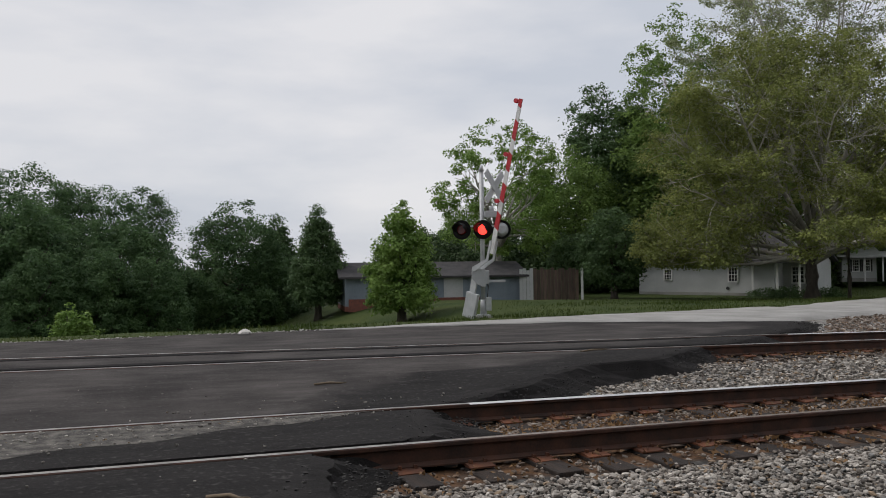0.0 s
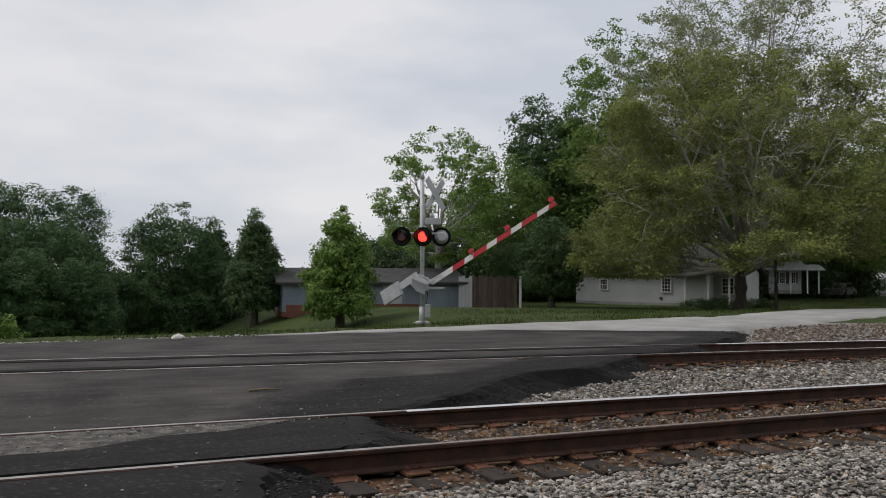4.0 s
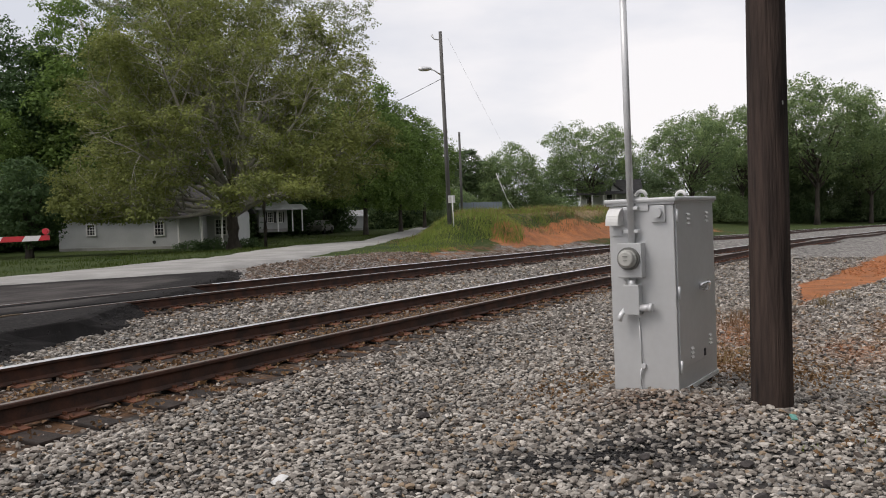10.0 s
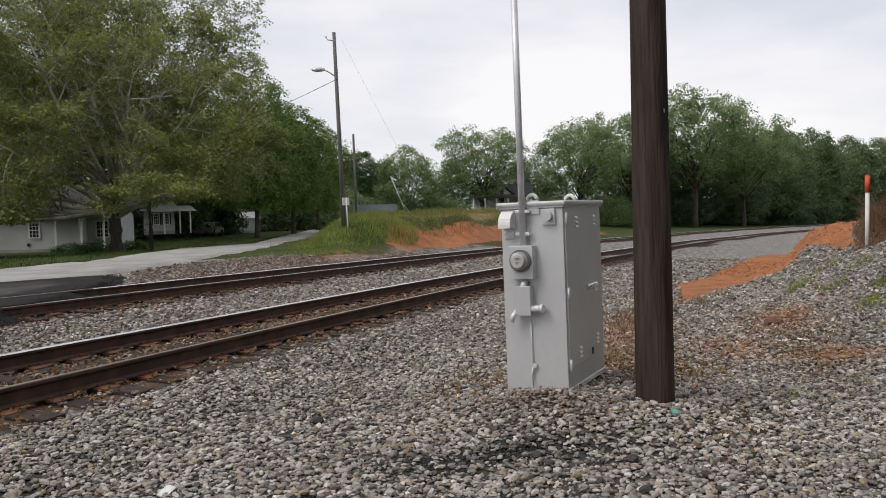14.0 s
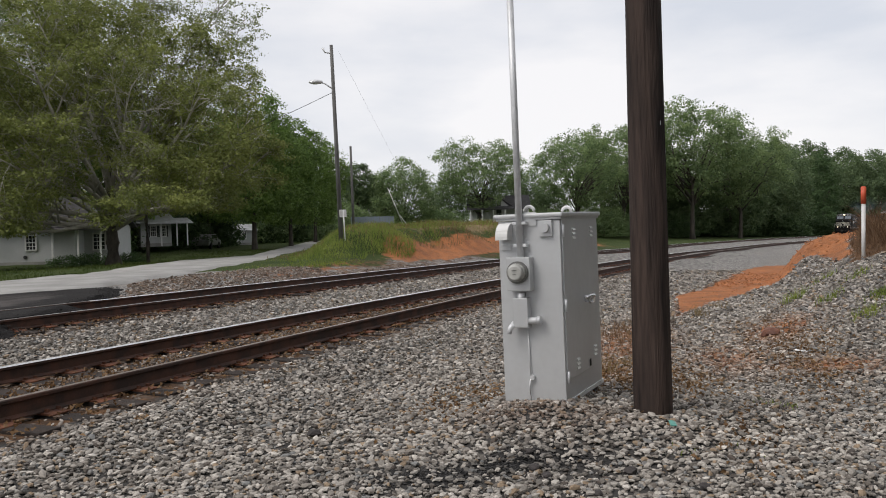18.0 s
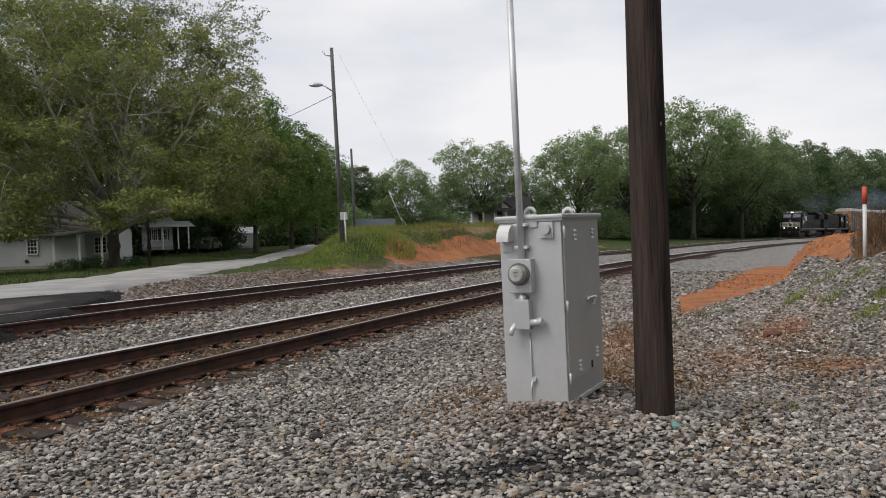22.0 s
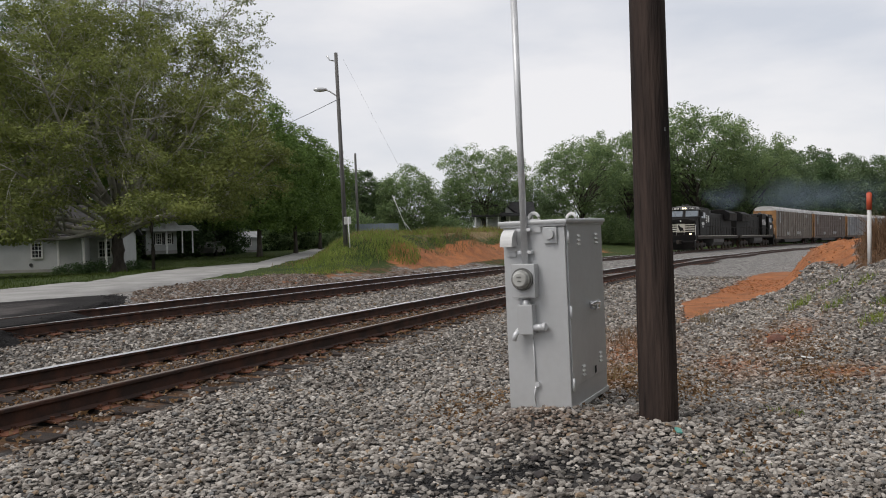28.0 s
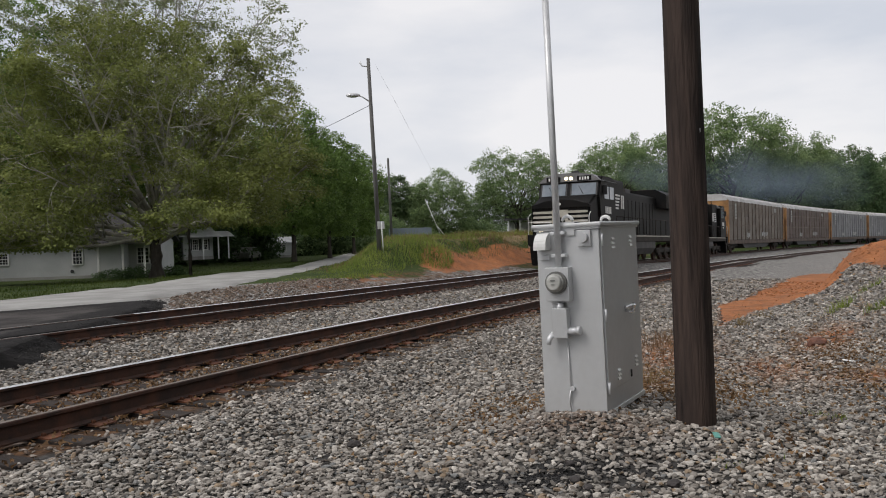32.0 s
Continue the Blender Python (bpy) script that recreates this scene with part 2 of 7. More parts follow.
M_SIDING = mat("white_siding", (0.46, 0.47, 0.465), (0.38, 0.39, 0.385), 0.6, scale=0.6, fine=12, bump=0.04)
M_SHED = mat("blue_grey_siding", (0.21, 0.25, 0.29), (0.16, 0.195, 0.23), 0.6, scale=0.8, fine=10, bump=0.04)
M_ROOF = mat("dark_shingle", (0.062, 0.058, 0.06), (0.035, 0.034, 0.036), 0.95, scale=2, fine=30, bump=0.4)
M_TIN = mat("tin_roof", (0.5, 0.51, 0.52), (0.33, 0.33, 0.33), 0.4, 0.5, scale=1.5, fine=10, bump=0.03)
M_BRICK = mat("red_brick", (0.17, 0.06, 0.04), (0.11, 0.045, 0.035), 0.9, scale=6, fine=30, rnd=0.3)
M_WOOD = mat("fence_wood", (0.12, 0.085, 0.062), (0.07, 0.052, 0.042), 0.9, scale=3, fine=25, stretch=(3, 3, 0.4), rnd=0.3)
M_GLASS = mat("window_glass", (0.02, 0.022, 0.025), (0.03, 0.032, 0.035), 0.06, scale=2, bump=0)
M_BARK = mat("bark", (0.085, 0.072, 0.058), (0.045, 0.038, 0.032), 0.95, scale=3, fine=14, bump=0.6, dist=0.03, stretch=(2, 2, 0.5))
M_BARK_PALE = mat("pale_bark", (0.42, 0.4, 0.35), (0.24, 0.225, 0.195), 0.95, scale=1.2, fine=10, bump=0.5, dist=0.03, stretch=(1.5, 1.5, 0.6))
M_LEAF_OLIVE = leaf_mat("olive_leaf", (0.105, 0.13, 0.04), (0.31, 0.342, 0.105), 0.42)
M_LEAF_GREY = leaf_mat("grey_green_leaf", (0.17, 0.2, 0.1), (0.36, 0.4, 0.21), 0.42)
M_LEAF_GREEN = leaf_mat("green_leaf", (0.076, 0.128, 0.036), (0.215, 0.32, 0.082), 0.4)
M_LEAF_COOL = leaf_mat("cool_green_leaf", (0.042, 0.084, 0.038), (0.122, 0.205, 0.08), 0.4)
# wood green lifted a little, with distance haze put into the colour
M_LEAF_WOOD = leaf_mat("wood_leaf", (0.072, 0.115, 0.057), (0.185, 0.25, 0.115), 0.4)
M_LEAF_SCRUB = leaf_mat("scrub_leaf", (0.034, 0.062, 0.028), (0.09, 0.14, 0.054))
M_LEAF_DARK = leaf_mat("dark_leaf", (0.05, 0.09, 0.04), (0.125, 0.2, 0.08), 0.38)
M_LEAF_BRIGHT = leaf_mat("bright_leaf", (0.09, 0.165, 0.035), (0.24, 0.36, 0.085))
# paler leaf for distant trees: the haze is painted into its colour
M_LEAF_HAZY = leaf_mat("hazy_leaf", (0.1, 0.155, 0.07), (0.28, 0.37, 0.16), 0.42)
M_GRASSBLADE = leaf_mat("grass_blade", (0.09, 0.145, 0.027), (0.29, 0.34, 0.08))
M_BRUSH = leaf_mat("dead_brush", (0.085, 0.048, 0.028), (0.24, 0.15, 0.085), 0.2)
M_DRYGRASS = leaf_mat("dry_grass", (0.135, 0.095, 0.048), (0.31, 0.23, 0.115))


# ---- mesh helpers ----
def part(name, bm, material, parent=None, label=""):
    me = bpy.data.meshes.new(name)
    bm.to_mesh(me)
    bm.free()
    for mm in (material if isinstance(material, (list, tuple)) else [material]):
        me.materials.append(mm)
    ob = new(name, me)
    ob.parent = parent
    if label:
        tagged(ob, label)
    return ob


def raw(name, verts, faces, material, parent=None, smooth=False):
    """A mesh from numpy arrays of vertices and equal-sided faces."""
    me = bpy.data.meshes.new(name)
    verts, faces = np.asarray(verts, np.float32), np.asarray(faces, np.int32)
    k = faces.shape[1]
    me.vertices.add(len(verts))
    me.vertices.foreach_set("co", verts.ravel())
    me.loops.add(faces.size)
    me.loops.foreach_set("vertex_index", faces.ravel())
    me.polygons.add(len(faces))
    me.polygons.foreach_set("loop_start", np.arange(0, faces.size, k, dtype=np.int32))
    me.polygons.foreach_set("use_smooth", np.full(len(faces), smooth))
    me.update(calc_edges=True)
    me.materials.append(material)
    ob = new(name, me)
    ob.parent = parent
    return ob


def bx(bm, c, s, rz=0.0, bev=0.0, m=None, mi=0):
    """A box of size s about c, bevelled where bev is given."""
    g = bmesh.ops.create_cube(bm, size=1.0)
    mt = Matrix.LocRotScale(c, Euler((0, 0, radians(rz))), s)
    bmesh.ops.transform(bm, matrix=(m @ mt) if m else mt, verts=g["verts"])
    fs = {f for v in g["verts"] for f in v.link_faces}
    for f in fs:
        f.material_index = mi
    if bev:
        es = {e for v in g["verts"] for e in v.link_edges}
        r = bmesh.ops.bevel(bm, geom=list(es), offset=bev, segments=2, profile=0.6, affect="EDGES")
        for f in r["faces"]:
            f.material_index = mi
    return bm


def cyl(bm, p0, p1, r0, r1=None, seg=12, caps=True, mi=0):
    """A tapered cylinder from p0 to p1."""
    p0, p1 = Vector(p0), Vector(p1)
    d = p1 - p0
    g = bmesh.ops.create_cone(bm, cap_ends=caps, segments=seg, radius1=r0, radius2=r0 if r1 is None else r1, depth=d.length)
    mt = Matrix.Translation((p0 + p1) / 2) @ d.to_track_quat("Z", "Y").to_matrix().to_4x4()
    bmesh.ops.transform(bm, matrix=mt, verts=g["verts"])
    for f in {f for v in g["verts"] for f in v.link_faces}:
        f.material_index = mi
        f.smooth = len(f.verts) == 4
    return bm


def tube(bm, pts, radii, seg=8):
    """A tube through points with a radius at each."""
    rings = []
    for i, p in enumerate(pts):
        p = Vector(p)
        d = (Vector(pts[min(i + 1, len(pts) - 1)]) - Vector(pts[max(i - 1, 0)])).normalized()
        q = d.to_track_quat("Z", "Y")
        rings.append([bm.verts.new(p + q @ Vector((math.cos(a) * radii[i], math.sin(a) * radii[i], 0))) for a in [2 * math.pi * k / seg for k in range(seg)]])
    for a, b in zip(rings, rings[1:]):
        for k in range(seg):
            f = bm.faces.new((a[k], a[(k + 1) % seg], b[(k + 1) % seg], b[k]))
            f.smooth = True
    bm.faces.new(rings[0][::-1])
    bm.faces.new(rings[-1])
    return bm


def prism(bm, poly, h0, h1, axis="y"):
    """A polygon in the xz plane (axis y) or xy plane (axis z), extruded from h0 to h1."""
    mk = (lambda a, b, h: (a, h, b)) if axis == "y" else (lambda a, b, h: (a, b, h)) if axis == "z" else (lambda a, b, h: (h, a, b))
    lo = [bm.verts.new(mk(a, b, h0)) for a, b in poly]
    hi = [bm.verts.new(mk(a, b, h1)) for a, b in poly]
    fs = [bm.faces.new(lo), bm.faces.new(hi[::-1])]
    for i in range(len(poly)):
        j = (i + 1) % len(poly)
        fs.append(bm.faces.new((lo[j], lo[i], hi[i], hi[j])))
    bmesh.ops.recalc_face_normals(bm, faces=fs)
    return bm


def B():
    return bmesh.new()


def empty(name, m, label, category, group="", kind=""):
    ob = new(name)
    ob.empty_display_size = 0.2
    ob.matrix_basis = m
    return tagged(ob, label, category, group, kind)


# ---- the lie of the land ----
GRADE = -0.0197


def S(t):
    t = np.clip(t, 0, 1)
    return t * t * (3 - 2 * t)


def zt(x):
    """Rail level of the near track."""
    return GRADE * np.clip(x, -90, 400) - 0.18 * S((np.asarray(x, float) - 45) / 32)


def near_curve(x):
    u = np.asarray(x, float) / 50
    return 6.379 - 3.615 * u * u


def far_curve(x):
    x = np.asarray(x, float)
    u = np.minimum(x, 130) / 50
    y = 10.994 + 0.76 * u - 3.4315 * u ** 2 + 0.19 * u ** 3
    e = np.maximum(x - 130, 0)
    return y - 0.2646 * e - 0.00078 * e * e


# the curve eases out with distance
EASE_X = np.linspace(-500, 800, 5201)
EASE_K = 1 + 0.14 * S((EASE_X - 45) / 32)
NEAR_Y, FAR_Y = near_curve(EASE_X) * EASE_K, far_curve(EASE_X) * EASE_K


def y_near(x):
    return np.interp(x, EASE_X * EASE_K, NEAR_Y)


def y_far(x):
    return np.interp(x, EASE_X * EASE_K, FAR_Y)


FAR_UP = 0.12


def road_sides(x):
    """Near and far edge of the pale road."""
    return (np.interp(x, [4.5, 7.6, 10.7, 14.3, 15.7, 20.6, 24.3, 31, 61, 130], [18.4, 18.2, 17.6, 15.7, 15.3, 16.5, 17.6, 19.7, 33.8, 66]),
            np.interp(x, [4.5, 7.9, 11.9, 16.1, 20.6, 28.8, 31.6, 59, 130], [18.5, 19.1, 19.7, 20.0, 20.4, 23.4, 24.9, 37.8, 70]))


def road_y(x):
    """Middle line of the pale road."""
    a, b = road_sides(x)
    return (a + b) / 2


def fbm(x, y, s, amp):
    return amp * (np.sin(x * s + 1.3 * np.sin(y * s * 0.7)) * np.cos(y * s * 1.1 + 0.9 * np.sin(x * s * 0.6)))


def ground_z(x, y):
    x, y = np.asarray(x, float), np.asarray(y, float)
    n, m = y - y_near(x), y - y_far(x)
    t = zt(x)
    bed = t - 0.215 + FAR_UP * S((n - 1.5) / 2.5)
    # camera side: low shoulder, heap beyond
    near = t - 0.215 - 0.10 * S((-n - 1.6) / 1.2) * (1 - S((x - 40) / 20))
    near = near + 0.085 * np.exp(-((x - 6.1) / 0.5) ** 2 - ((y - 1.6) / 0.5) ** 2)
    near = near + 0.2 * np.exp(-((x - 6.6) / 1.5) ** 2 - ((y - 1.0) / 1.3) ** 2)
    near = near + (1.12 * S((x - 7.5) / 9) + 0.5 * S((x - 30) / 60)) * S((-n - 6.2 - 0.02 * (x - 14) - 0.25 * np.sin(x * 0.7)) / 2.7)
    near = near + 0.35 * np.exp(-((x - 27) / 5) ** 2 - ((y + 3.2) / 1.6) ** 2)
    near = near + (0.16 + fbm(x, y, 2.6, 0.1) + fbm(x, y, 6.1, 0.06)) * np.exp(-((x - 24.6) / 2.4) ** 2 - ((y + 2.5) / 1.15) ** 2)
    near = near + (0.62 + fbm(x, y, 3.1, 0.05)) * np.exp(-((x - 25.6) / 2.2) ** 2 - ((y + 1.75) / 0.62) ** 2)
    # far side: road shelf, lawn falling away, bank by the pole
    r = np.hypot(x, y)
    shelf = -0.26 - 0.75 * S((r - 27) / 32) * S((y - 21) / 8) - 0.35 * S((y - 20) / 14) * (1 - S((x - 6) / 14)) - 1.9 * S((y - 20.4) / 11) * (1 - S((x - 6.5) / 10))
    ry = road_y(x)
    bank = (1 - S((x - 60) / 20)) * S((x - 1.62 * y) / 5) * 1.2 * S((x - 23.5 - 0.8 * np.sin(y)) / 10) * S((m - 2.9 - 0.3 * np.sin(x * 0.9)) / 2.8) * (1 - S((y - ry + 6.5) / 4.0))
    off = S((np.abs(y - ry) - 3.5) / 6)
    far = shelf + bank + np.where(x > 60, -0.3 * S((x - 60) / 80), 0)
    # by the curve the land lies level with the track
    flat = t - 0.1 + 0.012 * np.clip(m, 0, 40)
    far = far + (flat - far) * S((x - 52) / 26) * (1 - S((m - 14) / 30))
    z = np.where(m > 1.5, bed + (far - bed) * S((m - 1.5) / 2.2), np.where(n < -1.4, bed + (near - bed) * S((-n - 1.4) / 0.5), bed))
    return z + fbm(x, y, 1.9, 0.012) + fbm(x, y, 0.35, 0.05) * off * S((r - 20) / 20)


# ---- ground sheet ----
def clay_strip(x, y):
    """Orange clay washed along the ditch, and the heap at its end."""
    n = y - y_near(x)
    w = 0.5 * np.sin(x * 1.3) + 0.4 * np.sin(y * 1.9 + x * 0.6) + fbm(x, y, 3.1, 0.4)
    hi = np.interp(x, [14, 17, 20, 24, 28, 34, 40], [-4.95, -4.5, -4.2, -4.5, -4.6, -4.7, -5.2])
    lo = np.interp(x, [14, 16.5, 19, 21.4, 23.4, 23.9, 26, 40], [-4.98, -5.2, -5.6, -6.0, -6.3, -7.2, -9.4, -9.6])
    a = S((hi - n + 0.12 * w) / 0.3) * S((n - lo + 0.10 * w) / 0.25)
    a = np.maximum(a, S((x - 23.4 - 3.3 * (y + 1.71) + 0.3 * w) / 0.5) * (y < -1.6) * S((n + 9.4) / 0.6))
    return a * S((x - 14.5 + 0.6 * w) / 2.5) * (1 - S((x - 36 + w) / 5))


def bare_patch(x, y):
    """Clay dust lying thinly over the gravel."""
    a = 0.8 * np.exp(-((x - 13.2 + 0.5 * (y + 0.6)) / 1.3) ** 2 - ((y + 0.5) / 0.55) ** 2)
    a = np.maximum(a, 0.75 * np.exp(-((x - 10.4) / 1.1) ** 2 - ((y - 0.1) / 0.5) ** 2))
    a = np.maximum(a, 0.8 * np.exp(-((x - 9.8) / 0.5) ** 2 - ((y + 1.0) / 0.8) ** 2))
    a = np.maximum(a, 0.95 * np.exp(-((x - 11.8) / 2.2) ** 2 - ((y - 1.5) / 0.55) ** 2))
    return np.maximum(a, 0.6 * np.exp(-((x - 9.0) / 1.2) ** 2 - ((y - 1.5) / 0.5) ** 2))


def tan_patch(x, y):
    return np.maximum(np.exp(-((x - 7.4) / 0.8) ** 2 - ((y - 2.5) / 0.4) ** 2), 0.8 * np.exp(-((x - 5.5) / 0.7) ** 2 - ((y - 3.2) / 0.5) ** 2))


def brown_patch(x, y):
    """Brown dirty stones heaped round the cabinet's foot."""
    return np.exp(-((x - 6.0) / 0.35) ** 2 - ((y - 1.45) / 0.65) ** 2)


def brush(x, y):
    """Brown dead brush behind the heap, round the marker post."""
    a, r = np.degrees(np.arctan2(x, y)), np.hypot(x, y)
    w = fbm(x, y, 1.7, 0.5) + fbm(x, y, 4.0, 0.3)
    return S((a - 96.3 + 0.9 * w) / 0.7) * S((r - 19.2 + w) / 1.2) * (1 - S((r - 44) / 6)) * (y < -1)


def cinder_patch(x, y):
    """Fine black cinders near the cabinet."""
    u, v = (x - 4.95) * 0.5 - (y - 1.55) * 0.87, (x - 4.95) * 0.87 + (y - 1.55) * 0.5
    return 0.85 * np.exp(-(u / 0.9) ** 4 - ((v - 0.06 * np.sin(u * 5)) / 0.25) ** 2)


def ground():
    def axis(lo, hi, step, out):
        a = list(np.arange(lo, hi, step))
        s, v = step, hi
        right = []
        while v < out:
            right.append(v)
            s *= 1.03 if v < 95 else 1.15
            v += s
        s, v = step, lo
        left = []
        while v > -out:
            s *= 1.12
            v -= s
            left.append(v)
        return np.array(left[::-1] + a + right)
    xs, ys = axis(-9, 34, 0.24, 2500), axis(-8, 25, 0.24, 2500)
    X, Y = np.meshgrid(xs, ys)
    Z = ground_z(X, Y)
    Z = np.where(np.hypot(X, Y) > 400, np.minimum(Z, -3), Z)
    nx, ny = len(xs), len(ys)
    i, j = np.meshgrid(np.arange(nx - 1), np.arange(ny - 1))
    a = (j * nx + i).ravel()
    ob = raw("ground", np.stack([X, Y, Z], -1).reshape(-1, 3), np.stack([a, a + 1, a + nx + 1, a + nx], -1), None, smooth=True)
    n, m = Y - y_near(X), Y - y_far(X)
    w = 0.5 * np.sin(X * 1.3) + 0.4 * np.sin(Y * 1.9 + X * 0.6)
    w = w * (1 - S((X - 32) / 10))
    grav = S((m * -1 + 3.6 - 2.6 * S((X - 34) / 12) + 0.5 * w) / 1.0)
    grav = np.maximum(grav, S((13.2 - np.hypot(X - 17, (Y - 14.2) * 2.4) * 1.6 + w) / 2))
    grav *= 1 - S((-n - 14) / 3)
    grav *= 1 - S((-n - 8.0) / 1.0) * S((X - 21.5) / 3)
    dirt = np.maximum(clay_strip(X, Y), bare_patch(X, Y))
    dirt = np.maximum(dirt, 0.85 * S((m - 2.5 + 0.25 * w) / 0.4) * (1 - S((m - 4.1 + 0.4 * w) / 0.6)) * S((X - 29) / 3) * (1 - S((X - 60) / 14)))
    dirt = np.maximum(dirt, 0.42 * (1 - S((np.hypot((X - 24) / 4.5, (m - 3.4) / 1.1) - 0.7) / 0.5)))
    dirt = np.maximum(dirt, 0.6 * (1 - S((np.hypot((X - 66) / 10, (Y - 34) / 5) - 0.7) / 0.5)) * S((Y - road_y(X) - 2.6) / 1.0))
    dirt = dirt * (1 - brush(X, Y))
    dry = S((m - 4.0) / 1.5) * S((X - 33 - 2 * w) / 8) * (1 - S((m - 9 + w) / 2)) * 0.8 * (1 - S((X - 60) / 14))
    dry = np.maximum(dry, 0.8 * S((-n - 8.0) / 1) * S((X - 20) / 3))
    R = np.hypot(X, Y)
    # ground near the camera: shade of the gaps between stones, put into the colour
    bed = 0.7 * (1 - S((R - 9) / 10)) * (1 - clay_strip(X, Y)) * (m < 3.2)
    rust = 0.5 * S((m - 1.9) / 0.4) * (1 - S((m - 3.4 + 0.4 * w) / 0.6)) * S((X - 18) / 4) * (1 - S((X - 48) / 8))
    dry = np.maximum(dry, 0.3 * S((m - 2.0) / 0.5) * (1 - S((m - 3.6 + 0.4 * w) / 0.8)) * S((X - 20) / 4) * (1 - S((X - 48) / 8)))
    rust = np.maximum(rust, 0.8 * brush(X, Y))
    rust = np.maximum(np.maximum(rust, 0.62 * (1 - S((np.abs(n) - 1.15) / 0.35))), 0.55 * (1 - S((np.abs(m) - 1.15) / 0.35)))
    dry = np.maximum(dry, 0.55 * tan_patch(X, Y))
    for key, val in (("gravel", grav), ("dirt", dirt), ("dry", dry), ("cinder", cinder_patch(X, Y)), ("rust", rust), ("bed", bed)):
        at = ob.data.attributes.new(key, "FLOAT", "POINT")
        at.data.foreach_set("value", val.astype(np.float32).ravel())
    mm = bpy.data.materials.new("ground_mix")
    mm.use_nodes = True
    nn, l = mm.node_tree.nodes, mm.node_tree.links
    b = nn["Principled BSDF"]
    b.inputs["Roughness"].default_value = 0.95
    b.inputs["Specular IOR Level"].default_value = 0.2
    tc = nn.new("ShaderNodeTexCoord")

    def noise_tex(sc, det=4):
        t = nn.new("ShaderNodeTexNoise")
        t.inputs["Scale"].default_value, t.inputs["Detail"].default_value = sc, det
        l.new(tc.outputs["Object"], t.inputs["Vector"])
        return t.outputs["Fac"]

    def two(fac, c1, c2, lo=0.35, hi=0.65):
        mr = nn.new("ShaderNodeMapRange")
        mr.inputs["From Min"].default_value, mr.inputs["From Max"].default_value = lo, hi
        l.new(fac, mr.inputs["Value"])
        x = nn.new("ShaderNodeMix")
        x.data_type = "RGBA"
        l.new(mr.outputs[0], x.inputs["Factor"])
        for k, c in (("A", c1), ("B", c2)):
            if isinstance(c, tuple):
                x.inputs[k].default_value = (*c, 1)
            else:
                l.new(c, x.inputs[k])
        return x.outputs["Result"]

    vo = nn.new("ShaderNodeTexVoronoi")
    vo.inputs["Scale"].default_value = 15
    l.new(tc.outputs["Object"], vo.inputs["Vector"])
    sep = nn.new("ShaderNodeSeparateColor")
    l.new(vo.outputs["Color"], sep.inputs[0])
    grass = two(noise_tex(0.35), (0.028, 0.047, 0.01), (0.052, 0.069, 0.016))
    grass = two(noise_tex(9), grass, (0.028, 0.045, 0.01), 0.5, 0.8)
    grass = two(noise_tex(0.9, 6), grass, (0.085, 0.073, 0.036), 0.64, 0.84)
    dryc = two(noise_tex(5), (0.17, 0.125, 0.07), (0.27, 0.2, 0.11))
    stone = two(sep.outputs[0], (0.14, 0.134, 0.126), (0.42, 0.40, 0.375), 0.0, 1.0)
    # dark cell borders paint the shade between stones into the colour
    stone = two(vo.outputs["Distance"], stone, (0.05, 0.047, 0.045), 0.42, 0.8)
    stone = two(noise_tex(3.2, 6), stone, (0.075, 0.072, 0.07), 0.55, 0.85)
    stone = two(noise_tex(1.1), stone, (0.2, 0.165, 0.13), 0.58, 0.78)
    stone = two(noise_tex(5.5, 5), stone, (0.34, 0.33, 0.315), 0.56, 0.8)
    clay = two(noise_tex(1.6), (0.41, 0.155, 0.06), (0.24, 0.1, 0.048))
    clay = two(noise_tex(7, 5), clay, (0.19, 0.085, 0.045), 0.54, 0.72)
    clay = two(noise_tex(22), clay, (0.36, 0.2, 0.11), 0.54, 0.76)
    fine = noise_tex(2.6, 6)

    def by(key, a, b_):
        at = nn.new("ShaderNodeAttribute")
        at.attribute_name = key
        ad = nn.new("ShaderNodeMath")
        ad.operation = "MULTIPLY_ADD"
        ad.inputs[1].default_value = 0.9
        l.new(fine, ad.inputs[0])
        l.new(at.outputs["Fac"], ad.inputs[2])
        return two(ad.outputs[0], a, b_, 0.82, 1.08)
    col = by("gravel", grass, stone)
    # painted gap shade under the near stones
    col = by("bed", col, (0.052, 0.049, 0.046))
    col = by("dry", col, dryc)
    rustc = two(noise_tex(7, 5), (0.055, 0.033, 0.021), (0.15, 0.08, 0.04))
    col = by("rust", col, rustc)
    col = by("cinder", col, (0.022, 0.021, 0.021))
    col = by("dirt", col, clay)
    l.new(col, b.inputs["Base Color"])
    bp = nn.new("ShaderNodeBump")
    bp.inputs["Strength"].default_value, bp.inputs["Distance"].default_value = 0.9, 0.03
    l.new(vo.outputs["Distance"], bp.inputs["Height"])
    bp.invert = True
    l.new(bp.outputs[0], b.inputs["Normal"])
    ob.data.materials.clear()
    ob.data.materials.append(mm)
    return tagged(ob, "grass, grey ballast gravel and orange clay ground", "ground", kind="structure")


ground()


